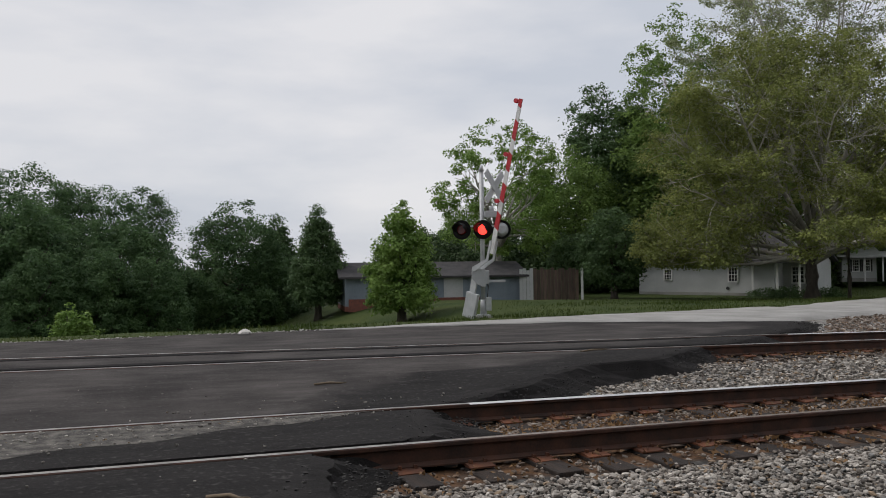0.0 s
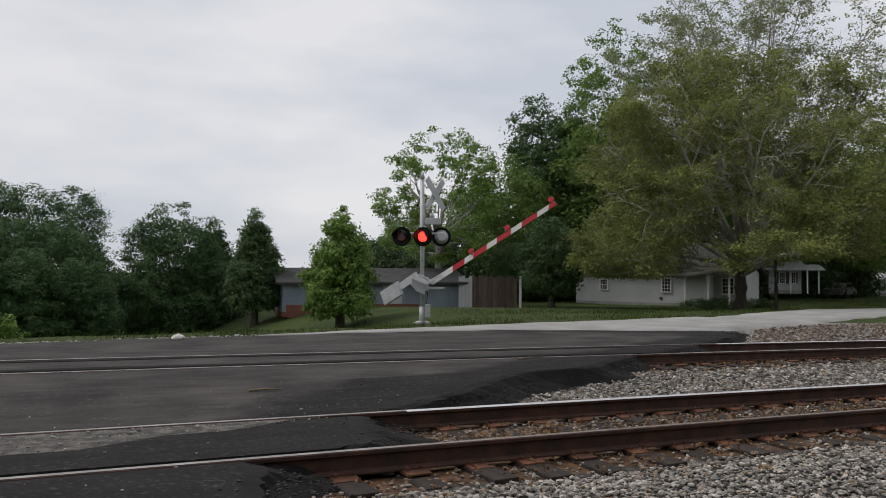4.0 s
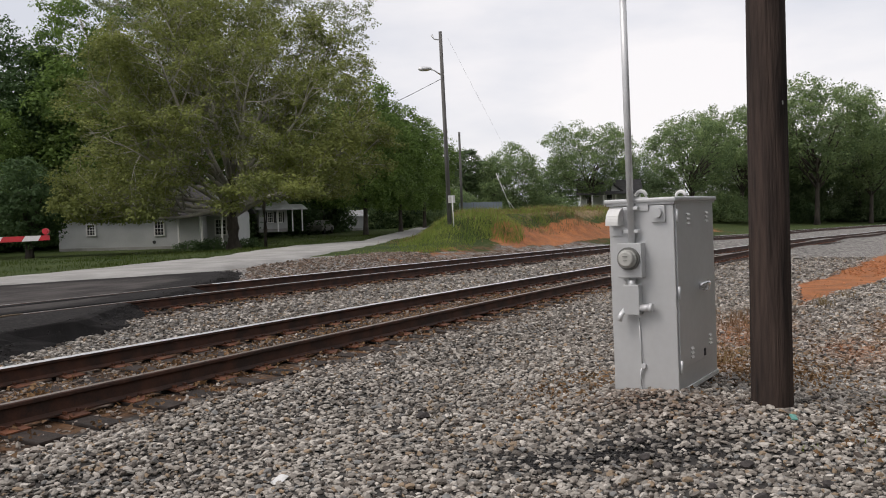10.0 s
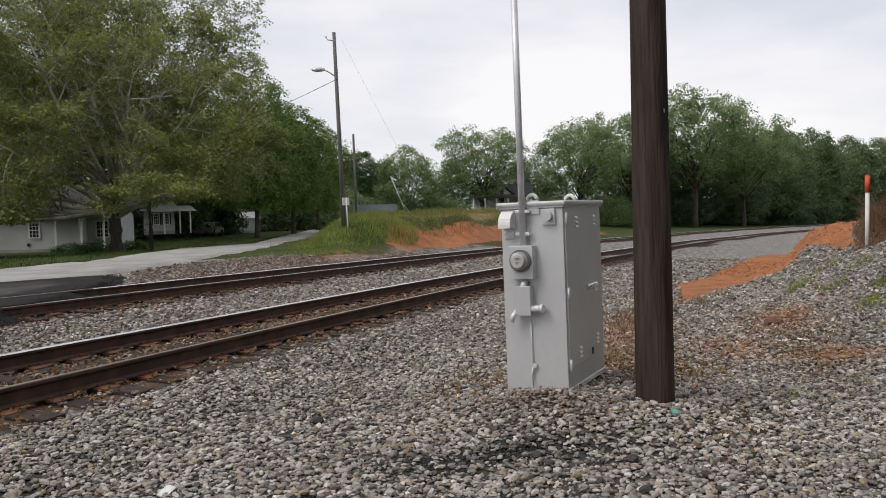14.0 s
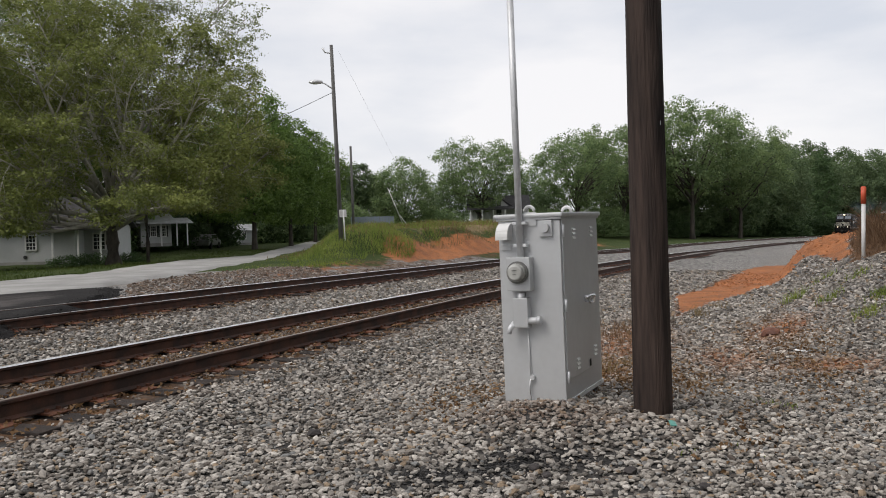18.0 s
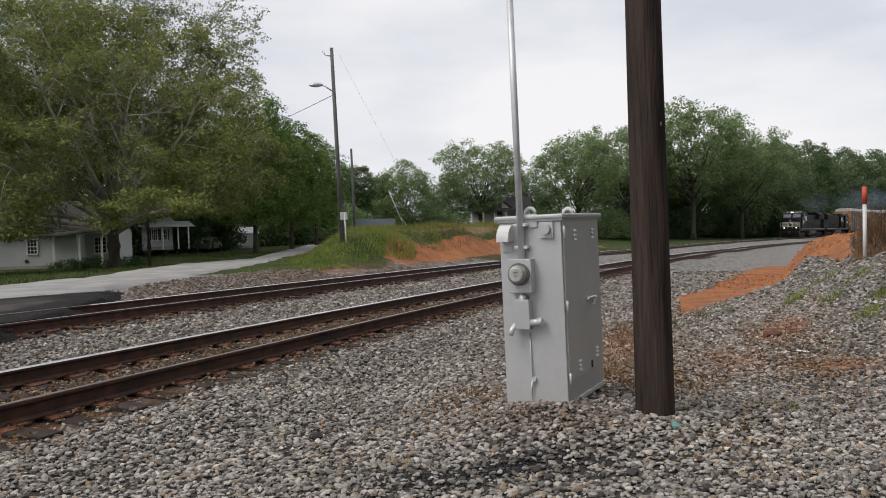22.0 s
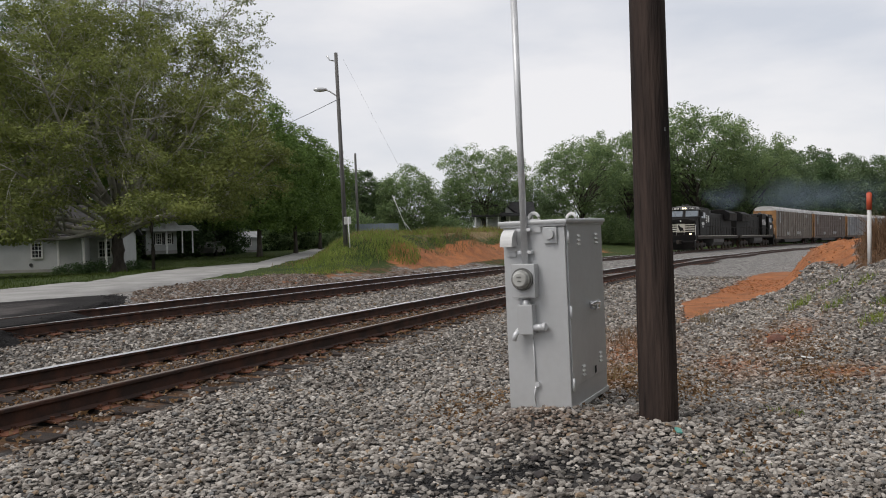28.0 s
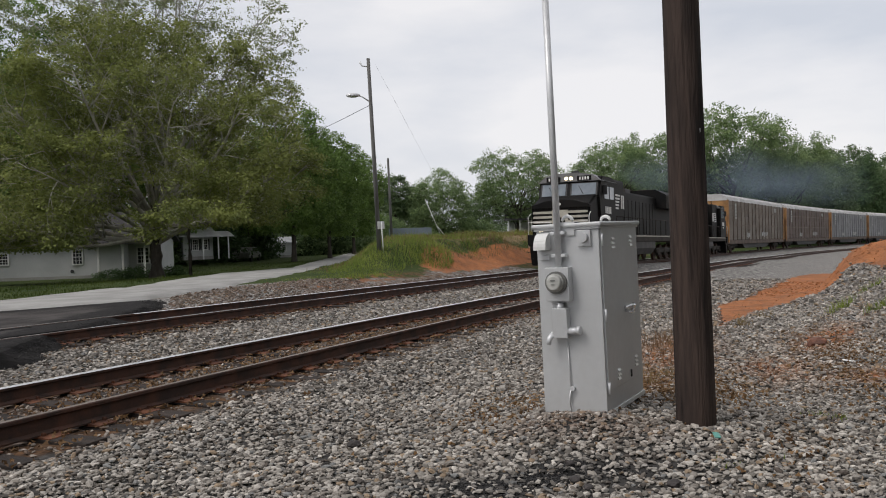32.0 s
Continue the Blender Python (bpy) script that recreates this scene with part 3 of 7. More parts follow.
def asphalt_mix():
    """Worn grey asphalt with ragged fresh black patches."""
    m = M_ASPHALT.copy()
    m.name = "patched_asphalt"
    n, l = m.node_tree.nodes, m.node_tree.links
    b = n["Principled BSDF"]
    old = b.inputs["Base Color"].links[0].from_socket
    at, tc = n.new("ShaderNodeAttribute"), n.new("ShaderNodeTexCoord")
    at.attribute_name = "fresh"
    no, sp = n.new("ShaderNodeTexNoise"), n.new("ShaderNodeTexNoise")
    no.inputs["Scale"].default_value, no.inputs["Detail"].default_value = 1.6, 6
    sp.inputs["Scale"].default_value, sp.inputs["Detail"].default_value = 22, 5
    l.new(tc.outputs["Object"], no.inputs["Vector"])
    l.new(tc.outputs["Object"], sp.inputs["Vector"])
    ad = n.new("ShaderNodeMath")
    ad.operation = "MULTIPLY_ADD"
    ad.inputs[1].default_value = 0.9
    l.new(no.outputs["Fac"], ad.inputs[0])
    l.new(at.outputs["Fac"], ad.inputs[2])
    mr = n.new("ShaderNodeMapRange")
    mr.inputs["From Min"].default_value, mr.inputs["From Max"].default_value = 0.78, 1.12
    l.new(ad.outputs[0], mr.inputs["Value"])
    mx = n.new("ShaderNodeMix")
    mx.data_type = "RGBA"
    l.new(mr.outputs[0], mx.inputs["Factor"])
    l.new(old, mx.inputs["A"])
    mx.inputs["B"].default_value = (0.0205, 0.019, 0.0188, 1)
    # pale grit lying in the worn parts
    gr = n.new("ShaderNodeMapRange")
    gr.inputs["From Min"].default_value, gr.inputs["From Max"].default_value = 0.56, 0.74
    gr.inputs["To Max"].default_value = 0.5
    l.new(sp.outputs["Fac"], gr.inputs["Value"])
    m2 = n.new("ShaderNodeMix")
    m2.data_type = "RGBA"
    l.new(gr.outputs[0], m2.inputs["Factor"])
    l.new(mx.outputs["Result"], m2.inputs["A"])
    m2.inputs["B"].default_value = (0.1, 0.097, 0.092, 1)
    mo, mv, hs = n.new("ShaderNodeTexNoise"), n.new("ShaderNodeMapRange"), n.new("ShaderNodeHueSaturation")
    mo.inputs["Scale"].default_value, mo.inputs["Detail"].default_value, mo.inputs["Roughness"].default_value = 2.4, 8, 0.7
    mp = n.new("ShaderNodeMapping")
    mp.inputs["Scale"].default_value = (0.45, 1.6, 1)
    l.new(tc.outputs["Object"], mp.inputs[0])
    l.new(mp.outputs[0], mo.inputs["Vector"])
    mv.inputs["From Min"].default_value, mv.inputs["From Max"].default_value = 0.3, 0.7
    mv.inputs["To Min"].default_value, mv.inputs["To Max"].default_value = 0.62, 1.35
    l.new(mo.outputs["Fac"], mv.inputs["Value"])
    l.new(mv.outputs[0], hs.inputs["Value"])
    l.new(m2.outputs["Result"], hs.inputs["Color"])
    l.new(hs.outputs[0], b.inputs["Base Color"])
    return m


M_ASPHALT_MIX = asphalt_mix()
M_FLANGEWAY = mat("flangeway_black", (0.009, 0.009, 0.009), (0.014, 0.013, 0.013), 0.9, scale=5, fine=40, bump=0.2, spec=0.1)
M_STONY = mat("stony_asphalt", (0.16, 0.147, 0.128), (0.042, 0.038, 0.034), 0.9, scale=9, fine=70, bump=0.8, dist=0.02, mixlo=0.3, mixhi=0.6)


# ---- crossing and road ----
def edge_x(y):
    """Where the asphalt ends towards the open track."""
    return np.interp(y, [2.0, 4.9, 5.55, 5.8, 7.0, 7.2, 8.0, 8.6, 8.95, 9.15, 9.8, 11.6, 13.6, 15.0, 16.0, 17.6, 18.2, 18.7], [0.7, 1.1, 1.3, 2.3, 2.65, 3.0, 4.2, 5.0, 5.6, 6.9, 7.9, 11.2, 14.3, 15.5, 14.2, 11.2, 8.0, 5.0])


def crossing_z(x, y):
    near = zt(x) - 0.004
    far = near + FAR_UP
    z = near + FAR_UP * S((y - y_near(x) - 0.9) / 2.8)
    shelf = -0.2 + 0 * x
    return np.where(y > y_far(x) + 0.9, far + (shelf - far) * S((y - y_far(x) - 0.9) / 4.5), z) - 0.10 * S((3.5 - y) / 3.5)


def worn_width(x):
    """Width of the pale stony strip beside the far rail of the near track."""
    return np.interp(x, [-14, -0.7, 0.7, 2.0, 2.4], [1.1, 0.93, 0.47, 0.13, 0.04])


def crossing():
    cols = [("y", v, 0) for v in (-45, -25, -12, -6, -2.5, -1, 0.5, 1.5, 2.5, 3.3, 4.0, 4.6, 5.1)]
    for c in ("n", "f"):
        for e in (-1, 1):
            o = 0.7535 * e
            gauge = [(o - 0.037 * e, -0.03), (o - 0.04 * e, -0.07), (o - 0.112 * e, -0.07), (o - 0.118 * e, 0)]
            outer = [(o + 0.037 * e, -0.03), (o + 0.04 * e, -0.05), (o + 0.066 * e, -0.05), (o + 0.072 * e, 0)]
            cols += [(c, q, d) for q, d in sorted(gauge + [(o, -0.05)] + outer)]
        if c == "n":
            cols += [("n", v, 0) for v in (-0.35, 0.0, 0.35)]
            cols += [("y", float(v), 0) for v in np.arange(7.35, 9.95, 0.16)]
        else:
            cols += [("f", v, 0) for v in (-0.35, 0.0, 0.35)]
    cols += [("y", float(v), 0) for v in np.linspace(12.2, 18.7, 27)]
    cols.sort(key=lambda k: k[1] + (0 if k[0] == "y" else float(y_near(0)) if k[0] == "n" else float(y_far(0))))
    us = 1 - np.concatenate([np.linspace(0, 0.35, 90), np.linspace(0.37, 1, 20)])[::-1]
    V = []
    for u in us:
        for c, q, d in cols:
            yy = lambda x: q if c == "y" else float(y_near(x) if c == "n" else y_far(x)) + q
            xe = 3.0
            for _ in range(6):
                xe = float(edge_x(yy(xe)))
            x = -60 + (xe + 60) * u
            y = yy(x)
            V.append((x, y, float(crossing_z(x, y)) + d + 0.006 * math.sin(x * 1.7 + y * 2.3) * (c == "y")))
    V = np.array(V)
    nc = len(cols)
    F = []
    for a in range(len(us) - 1):
        for p in range(nc - 1):
            F.append((a * nc + p, (a + 1) * nc + p, (a + 1) * nc + p + 1, a * nc + p + 1))
    ob = raw("road_crossing", V, np.array(F), M_ASPHALT_MIX, smooth=False)
    back = edge_x(V[:, 1]) - V[:, 0]
    fresh = 1 - S((back - 0.35 - 0.25 * np.sin(V[:, 1] * 1.7) - 0.5 * S((V[:, 1] - 7) / 2) * (1 - S((V[:, 1] - 10) / 1.5))) / 2.4)
    fresh = np.maximum(fresh, 0.9 * (1 - S((V[:, 1] - 6.95) / 0.15)) * (1 - 0.5 * S((back - 9) / 6)))
    at = ob.data.attributes.new("fresh", "FLOAT", "POINT")
    at.data.foreach_set("value", fresh.astype(np.float32))
    tagged(ob, "dark worn asphalt level crossing over two tracks", "road", kind="structure")
    # black strip along the flangeways inside the rails of the far track
    for e in (-1, 1):
        bm = B()
        rows = []
        for x in np.linspace(-45, 9.5, 130):
            y = float(y_far(x)) + 0.7535 * e
            wd = 0.2 + 0.03 * math.sin(x * 1.9)
            rows.append([bm.verts.new((x, y - e * q, float(crossing_z(x, y - e * q)) + h)) for q, h in ((0.122, -0.01), (0.13, 0.007), (0.13 + wd, 0.007), (0.14 + wd, -0.01))])
        for a, b in zip(rows, rows[1:]):
            for k in range(3):
                bm.faces.new((a[k], a[k + 1], b[k + 1], b[k]))
        tagged(part("flangeway_strip", bm, M_FLANGEWAY), "black strip along the flangeway of a sunken rail", "road", kind="structure")
    # stony worn strip between the near rails
    bm = B()
    rows = []
    for x in np.linspace(-14, 2.3, 140):
        w = float(worn_width(x)) + 0.03 * math.sin(x * 2.3)
        yb = float(y_near(x)) + 0.65
        rows.append([bm.verts.new((x, yb - q * (w + 0.06 * math.sin(x * 5.3) * (q > 0.5)), float(crossing_z(x, yb)) + 0.006 - 0.004 * (q == 1))) for q in (0, 0.3, 0.7, 1)])
    for a, b in zip(rows, rows[1:]):
        for k in range(3):
            bm.faces.new((a[k], a[k + 1], b[k + 1], b[k]))
    tagged(part("worn_strip", bm, M_STONY), "pale stony worn strip beside a sunken rail", "road", kind="structure")
    # crumbling skirt of fresh asphalt down to the ballast
    bm = B()
    rng = random.Random(6)
    rows = []
    for y in np.linspace(-6.0, 15.4, 260):
        x = float(edge_x(y))
        on_rail = min(abs(y - float(y_near(x)) - 0.7535), abs(y - float(y_near(x)) + 0.7535), abs(y - float(y_far(x)) - 0.7535), abs(y - float(y_far(x)) + 0.7535)) < 0.13
        dip = 0.06 if on_rail else 0
        z = float(crossing_z(x, y)) - 0.002
        g = float(ground_z(x + 0.6, y))
        w = 1 + 0.3 * math.sin(y * 2.3) + 0.15 * math.sin(y * 7.1)
        prof = [(x - 0.55, z - 0.02 - dip), (x - 0.3, z + 0.004 - dip), (x + 0.02, z + 0.004 - dip), (x + 0.14, z - 0.018 - dip), (x + 0.28 * w, z * 0.55 + g * 0.45 - dip), (x + 0.5 * w, z * 0.2 + g * 0.8 + 0.01 - dip), (x + 0.8 * w, g - 0.05)]
        rows.append([bm.verts.new((px + rng.uniform(-0.03, 0.03) * (k > 2), y, pz + rng.uniform(-0.012, 0.012) * (k > 2))) for k, (px, pz) in enumerate(prof)])
    for a, b in zip(rows, rows[1:]):
        for k in range(len(a) - 1):
            bm.faces.new((a[k], a[k + 1], b[k + 1], b[k]))
    tagged(part("asphalt_edge", bm, M_ASPHALT_NEW), "crumbly black fresh asphalt along the crossing edge", "road", kind="structure")
    # pale road
    xs = np.concatenate([np.linspace(4.5, 40, 100), np.linspace(41, 130, 50)])
    V, F = [], []
    fr = [0, 0.03, 0.25, 0.5, 0.75, 0.97, 1.0]
    for x in xs:
        ya, yb = (float(v) for v in road_sides(x))
        for q in fr:
            y = ya + (yb - ya) * q
            if q in (0, 0.03, 0.97, 1.0):
                y += 0.07 * math.sin(x * 3.1 + q * 5) + 0.06 * math.sin(x * 1.1)
            z = max(float(ground_z(x, y)) + 0.05, -0.185 if x < 20 else -9)
            V.append((x, y, z - (0.12 if q in (0, 1.0) else 0)))
    nc = len(fr)
    for a in range(len(xs) - 1):
        for k in range(nc - 1):
            F.append((a * nc + k, (a + 1) * nc + k, (a + 1) * nc + k + 1, a * nc + k + 1))
    ob = raw("road", V, np.array(F), M_ROAD, smooth=True)
    tagged(ob, "pale weathered concrete-grey side road with ragged edges", "road", kind="structure")


crossing()


# ---- tracks ----
RAIL = [(-0.07, -0.17), (0.07, -0.17), (0.07, -0.158), (0.012, -0.14), (0.009, -0.045), (0.036, -0.032), (0.036, -0.008), (0.028, 0.0), (-0.028, 0.0), (-0.036, -0.008), (-0.036, -0.032), (-0.009, -0.045), (-0.012, -0.14), (-0.07, -0.158)]


def track(name, yc, up, x0, x1, tie_from, tie_to, dull, label):
    root = empty(name, pose(0, 0, 0), label, "railway track", "railway tracks")
    xs = np.concatenate([np.arange(x0, 40, 0.8), np.arange(40, x1, 2.5)])
    for e in (-1, 1):
        bm = B()
        rings = []
        for x in xs:
            sl = float(yc(x + 0.5) - yc(x - 0.5))
            nx_, ny_ = -sl / math.hypot(1, sl), 1 / math.hypot(1, sl)
            o = 0.7535 * e
            rings.append([bm.verts.new((x + nx_ * (o + a), float(yc(x)) + ny_ * (o + a), float(zt(x)) + up + b)) for a, b in RAIL])
        k = len(RAIL)
        for a, b in zip(rings, rings[1:]):
            for i in range(k):
                f = bm.faces.new((a[i], b[i], b[(i + 1) % k], a[(i + 1) % k]))
                xa = a[i].co.x
                paved = xa < float(edge_x(a[i].co.y)) + 0.2
                f.material_index = 2 if paved and i == 7 else 1 if i == 7 or (e > 0 and i in (6, 8) and not paved) else 0
        bm.faces.new(rings[0])
        bm.faces.new(rings[-1][::-1])
        bmesh.ops.recalc_face_normals(bm, faces=bm.faces[:])
        part("rail", bm, [M_RAIL, M_RAILTOP if e > 0 else dull, M_RAILTOP_DIRTY], root, "rusty steel rail with a worn shiny top" if e > 0 else "rusty steel rail with a worn top")
    # ties, plates, spikes
    bt = B()
    bx(bt, (0, 0, -0.085), (0.22, 2.6, 0.17), bev=0.012)
    tie = part("tie", bt, M_TIE)
    bp_ = B()
    prism(bp_, [(-0.19, 0), (0.19, 0), (0.19, 0.012), (0.09, 0.022), (-0.09, 0.022), (-0.19, 0.012)], -0.1, 0.1, "x")
    for sx in (-0.06, 0.06):
        for sy in (-0.085, 0.085):
            bx(bp_, (sx, sy, 0.032), (0.022, 0.035, 0.03))
    plate = part("tie_plate", bp_, M_PLATE)
    rnd = random.Random(5)
    x = tie_from
    first = True
    while x < tie_to:
        sl = float(yc(x + 0.5) - yc(x - 0.5))
        ang = math.degrees(math.atan(sl)) + rnd.uniform(-2, 2)
        zz = float(zt(x)) + up - 0.19
        m = pose(x, float(yc(x)) + rnd.uniform(-0.06, 0.06), zz + rnd.uniform(-0.012, 0.012), 0, 0, ang)
        t_ob = tie if first else copy_thing(tie, m)
        t_ob.matrix_basis, t_ob.parent = m, root
        for e in (-1, 1):
            mp = pose(x - math.sin(radians(ang)) * 0.7535 * e, float(yc(x)) + 0.7535 * e, zz + 0.002, 0, 0, ang)
            p_ob = plate if first and e == -1 else copy_thing(plate, mp)
            p_ob.matrix_basis, p_ob.parent = mp, root
        first = False
        x += 0.53 + rnd.uniform(-0.03, 0.03)
    return root


track("railway_track", y_near, 0.0, -60, 330, 2.0, 60, M_RAILTOP_DULL, "rusty single railway track on wooden ties in grey ballast")
track("railway_track", y_far, FAR_UP, -60, 420, 9.0, 60, M_RAILTOP, "shiny-topped main railway track on wooden ties")


# ---- ballast stones ----
def stones():
    rng = np.random.default_rng(3)
    shapes = []
    for k in (2, 1, 0):
        bm = B()
        if k:
            bmesh.ops.create_icosphere(bm, subdivisions=k, radius=1.0)
        else:
            bmesh.ops.create_cube(bm, size=1.5)
            bmesh.ops.triangulate(bm, faces=bm.faces[:])
        bm.verts.ensure_lookup_table()
        bm.verts.index_update()
        shapes.append((np.array([v.co[:] for v in bm.verts]), np.array([[v.index for v in f.verts] for f in bm.faces if f.calc_center_median().z > -0.55])))
        bm.free()

    def scatter(name, per_m2, xr, yr, ok, smin, smax, label, kind=0, m=M_STONE):
        v0, f0 = shapes[kind]
        n_try = int(per_m2 * (xr[1] - xr[0]) * (yr[1] - yr[0]))
        x, y = rng.uniform(*xr, n_try), rng.uniform(*yr, n_try)
        k = ok(x, y)
        x, y = x[k], y[k]
        n = len(x)
        s = smin + (smax - smin) * rng.uniform(0, 1, n) ** 1.5
        dim = np.stack([s * rng.uniform(0.9, 1.5, n), s * rng.uniform(0.7, 1.1, n), s * rng.uniform(0.38, 0.72, n)], -1)
        # each stone is broken off along a few flat faces
        v = np.repeat(v0[None], n, 0) * (1 + rng.uniform(-0.22, 0.22, (n, len(v0), 3)) * (1.0 if kind == 2 else 0.35))
        for _ in range(6 if kind == 0 else 4):
            cut = rng.normal(0, 1, (n, 3))
            cut /= np.linalg.norm(cut, axis=1)[:, None]
            over = np.maximum(np.einsum("nvc,nc->nv", v, cut) - rng.uniform(0.45, 0.85, (n, 1)), 0)
            v = v - over[..., None] * cut[:, None, :]
        v = v * 1.12 * dim[:, None, :]
        a, t = rng.uniform(0, 2 * np.pi, n), rng.normal(0, 0.3, n)
        ca, sa, ct, st = np.cos(a)[:, None], np.sin(a)[:, None], np.cos(t)[:, None], np.sin(t)[:, None]
        vx, vz = v[..., 0] * ct - v[..., 2] * st, v[..., 0] * st + v[..., 2] * ct
        vy = v[..., 1]
        z = ground_z(x, y) + dim[:, 2] * rng.uniform(-0.1, 1.7, n)
        P = np.stack([vx * ca - vy * sa + x[:, None], vx * sa + vy * ca + y[:, None], vz + z[:, None]], -1)
        F = f0[None] + (np.arange(n) * len(v0))[:, None, None]
        ob = raw(name, P.reshape(-1, 3), F.reshape(-1, 3), m)
        u = rng.uniform(0, 1, n)
        near_rail = np.minimum(np.abs(y - y_near(x)), np.abs(y - y_far(x)))
        dust = np.maximum(bare_patch(x, y), 0.5 * clay_strip(x, y)) * (u > 0.25) * rng.uniform(0.35, 1, n)
        soil = np.maximum(brown_patch(x, y) * 0.9, 0.75 * (1 - S((near_rail - 0.9) / 0.9))) * rng.uniform(0.2, 1, n)
        soil = np.maximum(soil, 0.12 * (rng.uniform(0, 1, n) < 0.35))
        soil = np.maximum(soil, 0.8 * S((y - y_far(x) - 1.4) / 0.8) * rng.uniform(0.3, 1, n))
        soot = cinder_patch(x, y) * (rng.uniform(0, 1, n) < 0.62) * rng.uniform(0.4, 1, n)
        for key, val in (("clay", dust), ("soil", soil), ("soot", soot)):
            ob.data.attributes.new(key, "FLOAT", "POINT").data.foreach_set("value", np.repeat(val, len(v0)).astype(np.float32))
        return tagged(ob, label, "gravel", kind="stuff")

    def clear(x, y):
        n, m = y - y_near(x), y - y_far(x)
        r = np.zeros_like(x, bool)
        for q in (n, m):
            r |= np.abs(np.abs(q) - 0.7535) < 0.11
        return ~r & (x > edge_x(y) + 0.45)

    def wedge(x, y, lo, hi, a0=10, a1=106):
        r, a = np.hypot(x, y), np.degrees(np.arctan2(x, y))
        return (r > lo) & (r < hi) & (a > a0) & (a < a1)
    between = lambda x, y: (np.abs(y - y_near(x)) < 0.66) | (np.abs(y - y_far(x)) < 0.66)

    def fill(x, y):
        u = rng.uniform(0, 1, len(x))
        bare = np.maximum(np.maximum(clay_strip(x, y) * 1.02, bare_patch(x, y) * 0.5), np.maximum(0.8 * cinder_patch(x, y), tan_patch(x, y) * 0.5))
        keep = np.where(between(x, y), 0.3, 1 - bare)
        keep = np.where((np.abs(y - y_near(x)) < 1.34) & ~between(x, y), 0.12, keep)
        keep = np.where((np.abs(y - y_far(x)) < 1.3) & ~between(x, y), 0.2, keep)
        grass = ((y - y_near(x) < -8.2 - 0.5 * np.sin(x)) & (x > 22.5)) | (brush(x, y) > 0.4)
        return clear(x, y) & (u < keep) & ~grass
    scatter("gravel", 1150, (0, 4.2), (-1.5, 4.2), lambda x, y: wedge(x, y, 2.9, 4.0, 12) & fill(x, y), 0.012, 0.029, "loose grey ballast stones beside the track")
    scatter("gravel", 1350, (0, 7), (-2.2, 7), lambda x, y: wedge(x, y, 4.0, 6.5, 12) & fill(x, y), 0.011, 0.028, "loose grey ballast stones beside the cabinet", 1)
    scatter("gravel", 1150, (0, 9), (-3, 9), lambda x, y: wedge(x, y, 6.5, 8.5, 12) & fill(x, y), 0.012, 0.028, "grey ballast stones round the cabinet and tracks", 1)
    scatter("gravel", 800, (1, 14), (-4.5, 12), lambda x, y: wedge(x, y, 8.5, 13, 14) & fill(x, y) & (y < y_far(x) + 2.6), 0.014, 0.031, "grey ballast stones by the open tracks", 2)
    scatter("gravel", 360, (4, 22), (-8, 15), lambda x, y: wedge(x, y, 13, 20, 32) & fill(x, y) & (y < y_far(x) + 2.6) & (y > y_near(x) - 9.5), 0.018, 0.038, "grey ballast stones along the shoulder", 2)
    scatter("gravel", 700, (-1, 6.5), (-6, 3), lambda x, y: (wedge(x, y, 0.3, 2.9, 5, 178) | wedge(x, y, 2.9, 6.5, 106, 150)) & fill(x, y), 0.016, 0.038, "loose grey ballast stones underfoot", 2)
    scatter("gravel", 120, (12, 34), (-2, 19), lambda x, y: wedge(x, y, 20, 34, 48) & fill(x, y) & (((y > y_near(x) - 5.2) & (y < y_far(x) + 2.4)) | ((y > y_far(x) + 2.4) & (y < y_far(x) + 5.2) & (x < 24.5))) & ((y < road_sides(x)[0] - 0.3)), 0.024, 0.046, "grey ballast stones farther along the line", 2)
    # stones washed out along the heap and slope
    scatter("gravel", 220, (16, 26), (-7, 0.6), lambda x, y: wedge(x, y, 20, 27, 60) & fill(x, y) & (y_near(x) - y > 5.2) & (y_near(x) - y < 9.4), 0.024, 0.055, "grey stones on the slope before the clay heap", 2)
    # clods on the heap and the strip
    clod = mat("clay_clod", (0.44, 0.18, 0.075), (0.33, 0.14, 0.062), 0.95, scale=6, fine=40, bump=0.5, rnd=0.3)
    scatter("clay_clods", 90, (15, 32), (-4.6, 1.8), lambda x, y: (clay_strip(x, y) > 0.5) & (rng.uniform(0, 1, len(x)) < 0.04 + 0.5 * S((x - 22.5) / 2)), 0.01, 0.035, "loose orange clay clods on the heap and washout", 2, clod)
    # fine black cinders among the stones
    cinder = mat("cinder", (0.018, 0.0175, 0.018), (0.045, 0.043, 0.042), 0.9, scale=20, fine=90, bump=0.5, rnd=0.4)
    scatter("cinders", 5200, (3.9, 5.7), (0.4, 2.5), lambda x, y: cinder_patch(x, y) > rng.uniform(0.25, 1.0, len(x)), 0.004, 0.011, "fine black cinders lying among the ballast", 2, cinder)
    # crumbs of asphalt along the ragged edge, pebbles lying on the crossing
    crumb = mat("asphalt_crumb", (0.024, 0.023, 0.023), (0.04, 0.038, 0.036), 0.95, scale=9, fine=60, bump=0.4, rnd=0.4)

    def lay(name, x, y, z, smin, smax, label, m):
        v0, f0 = shapes[2]
        n = len(x)
        s = smin + (smax - smin) * rng.uniform(0, 1, n) ** 2
        dim = np.stack([s * rng.uniform(0.8, 1.4, n), s * rng.uniform(0.7, 1.1, n), s * rng.uniform(0.5, 0.8, n)], -1)
        v = v0[None] * (1 + rng.uniform(-0.25, 0.25, (n, len(v0), 1))) * dim[:, None, :]
        a = rng.uniform(0, 2 * np.pi, n)
        ca, sa = np.cos(a)[:, None], np.sin(a)[:, None]
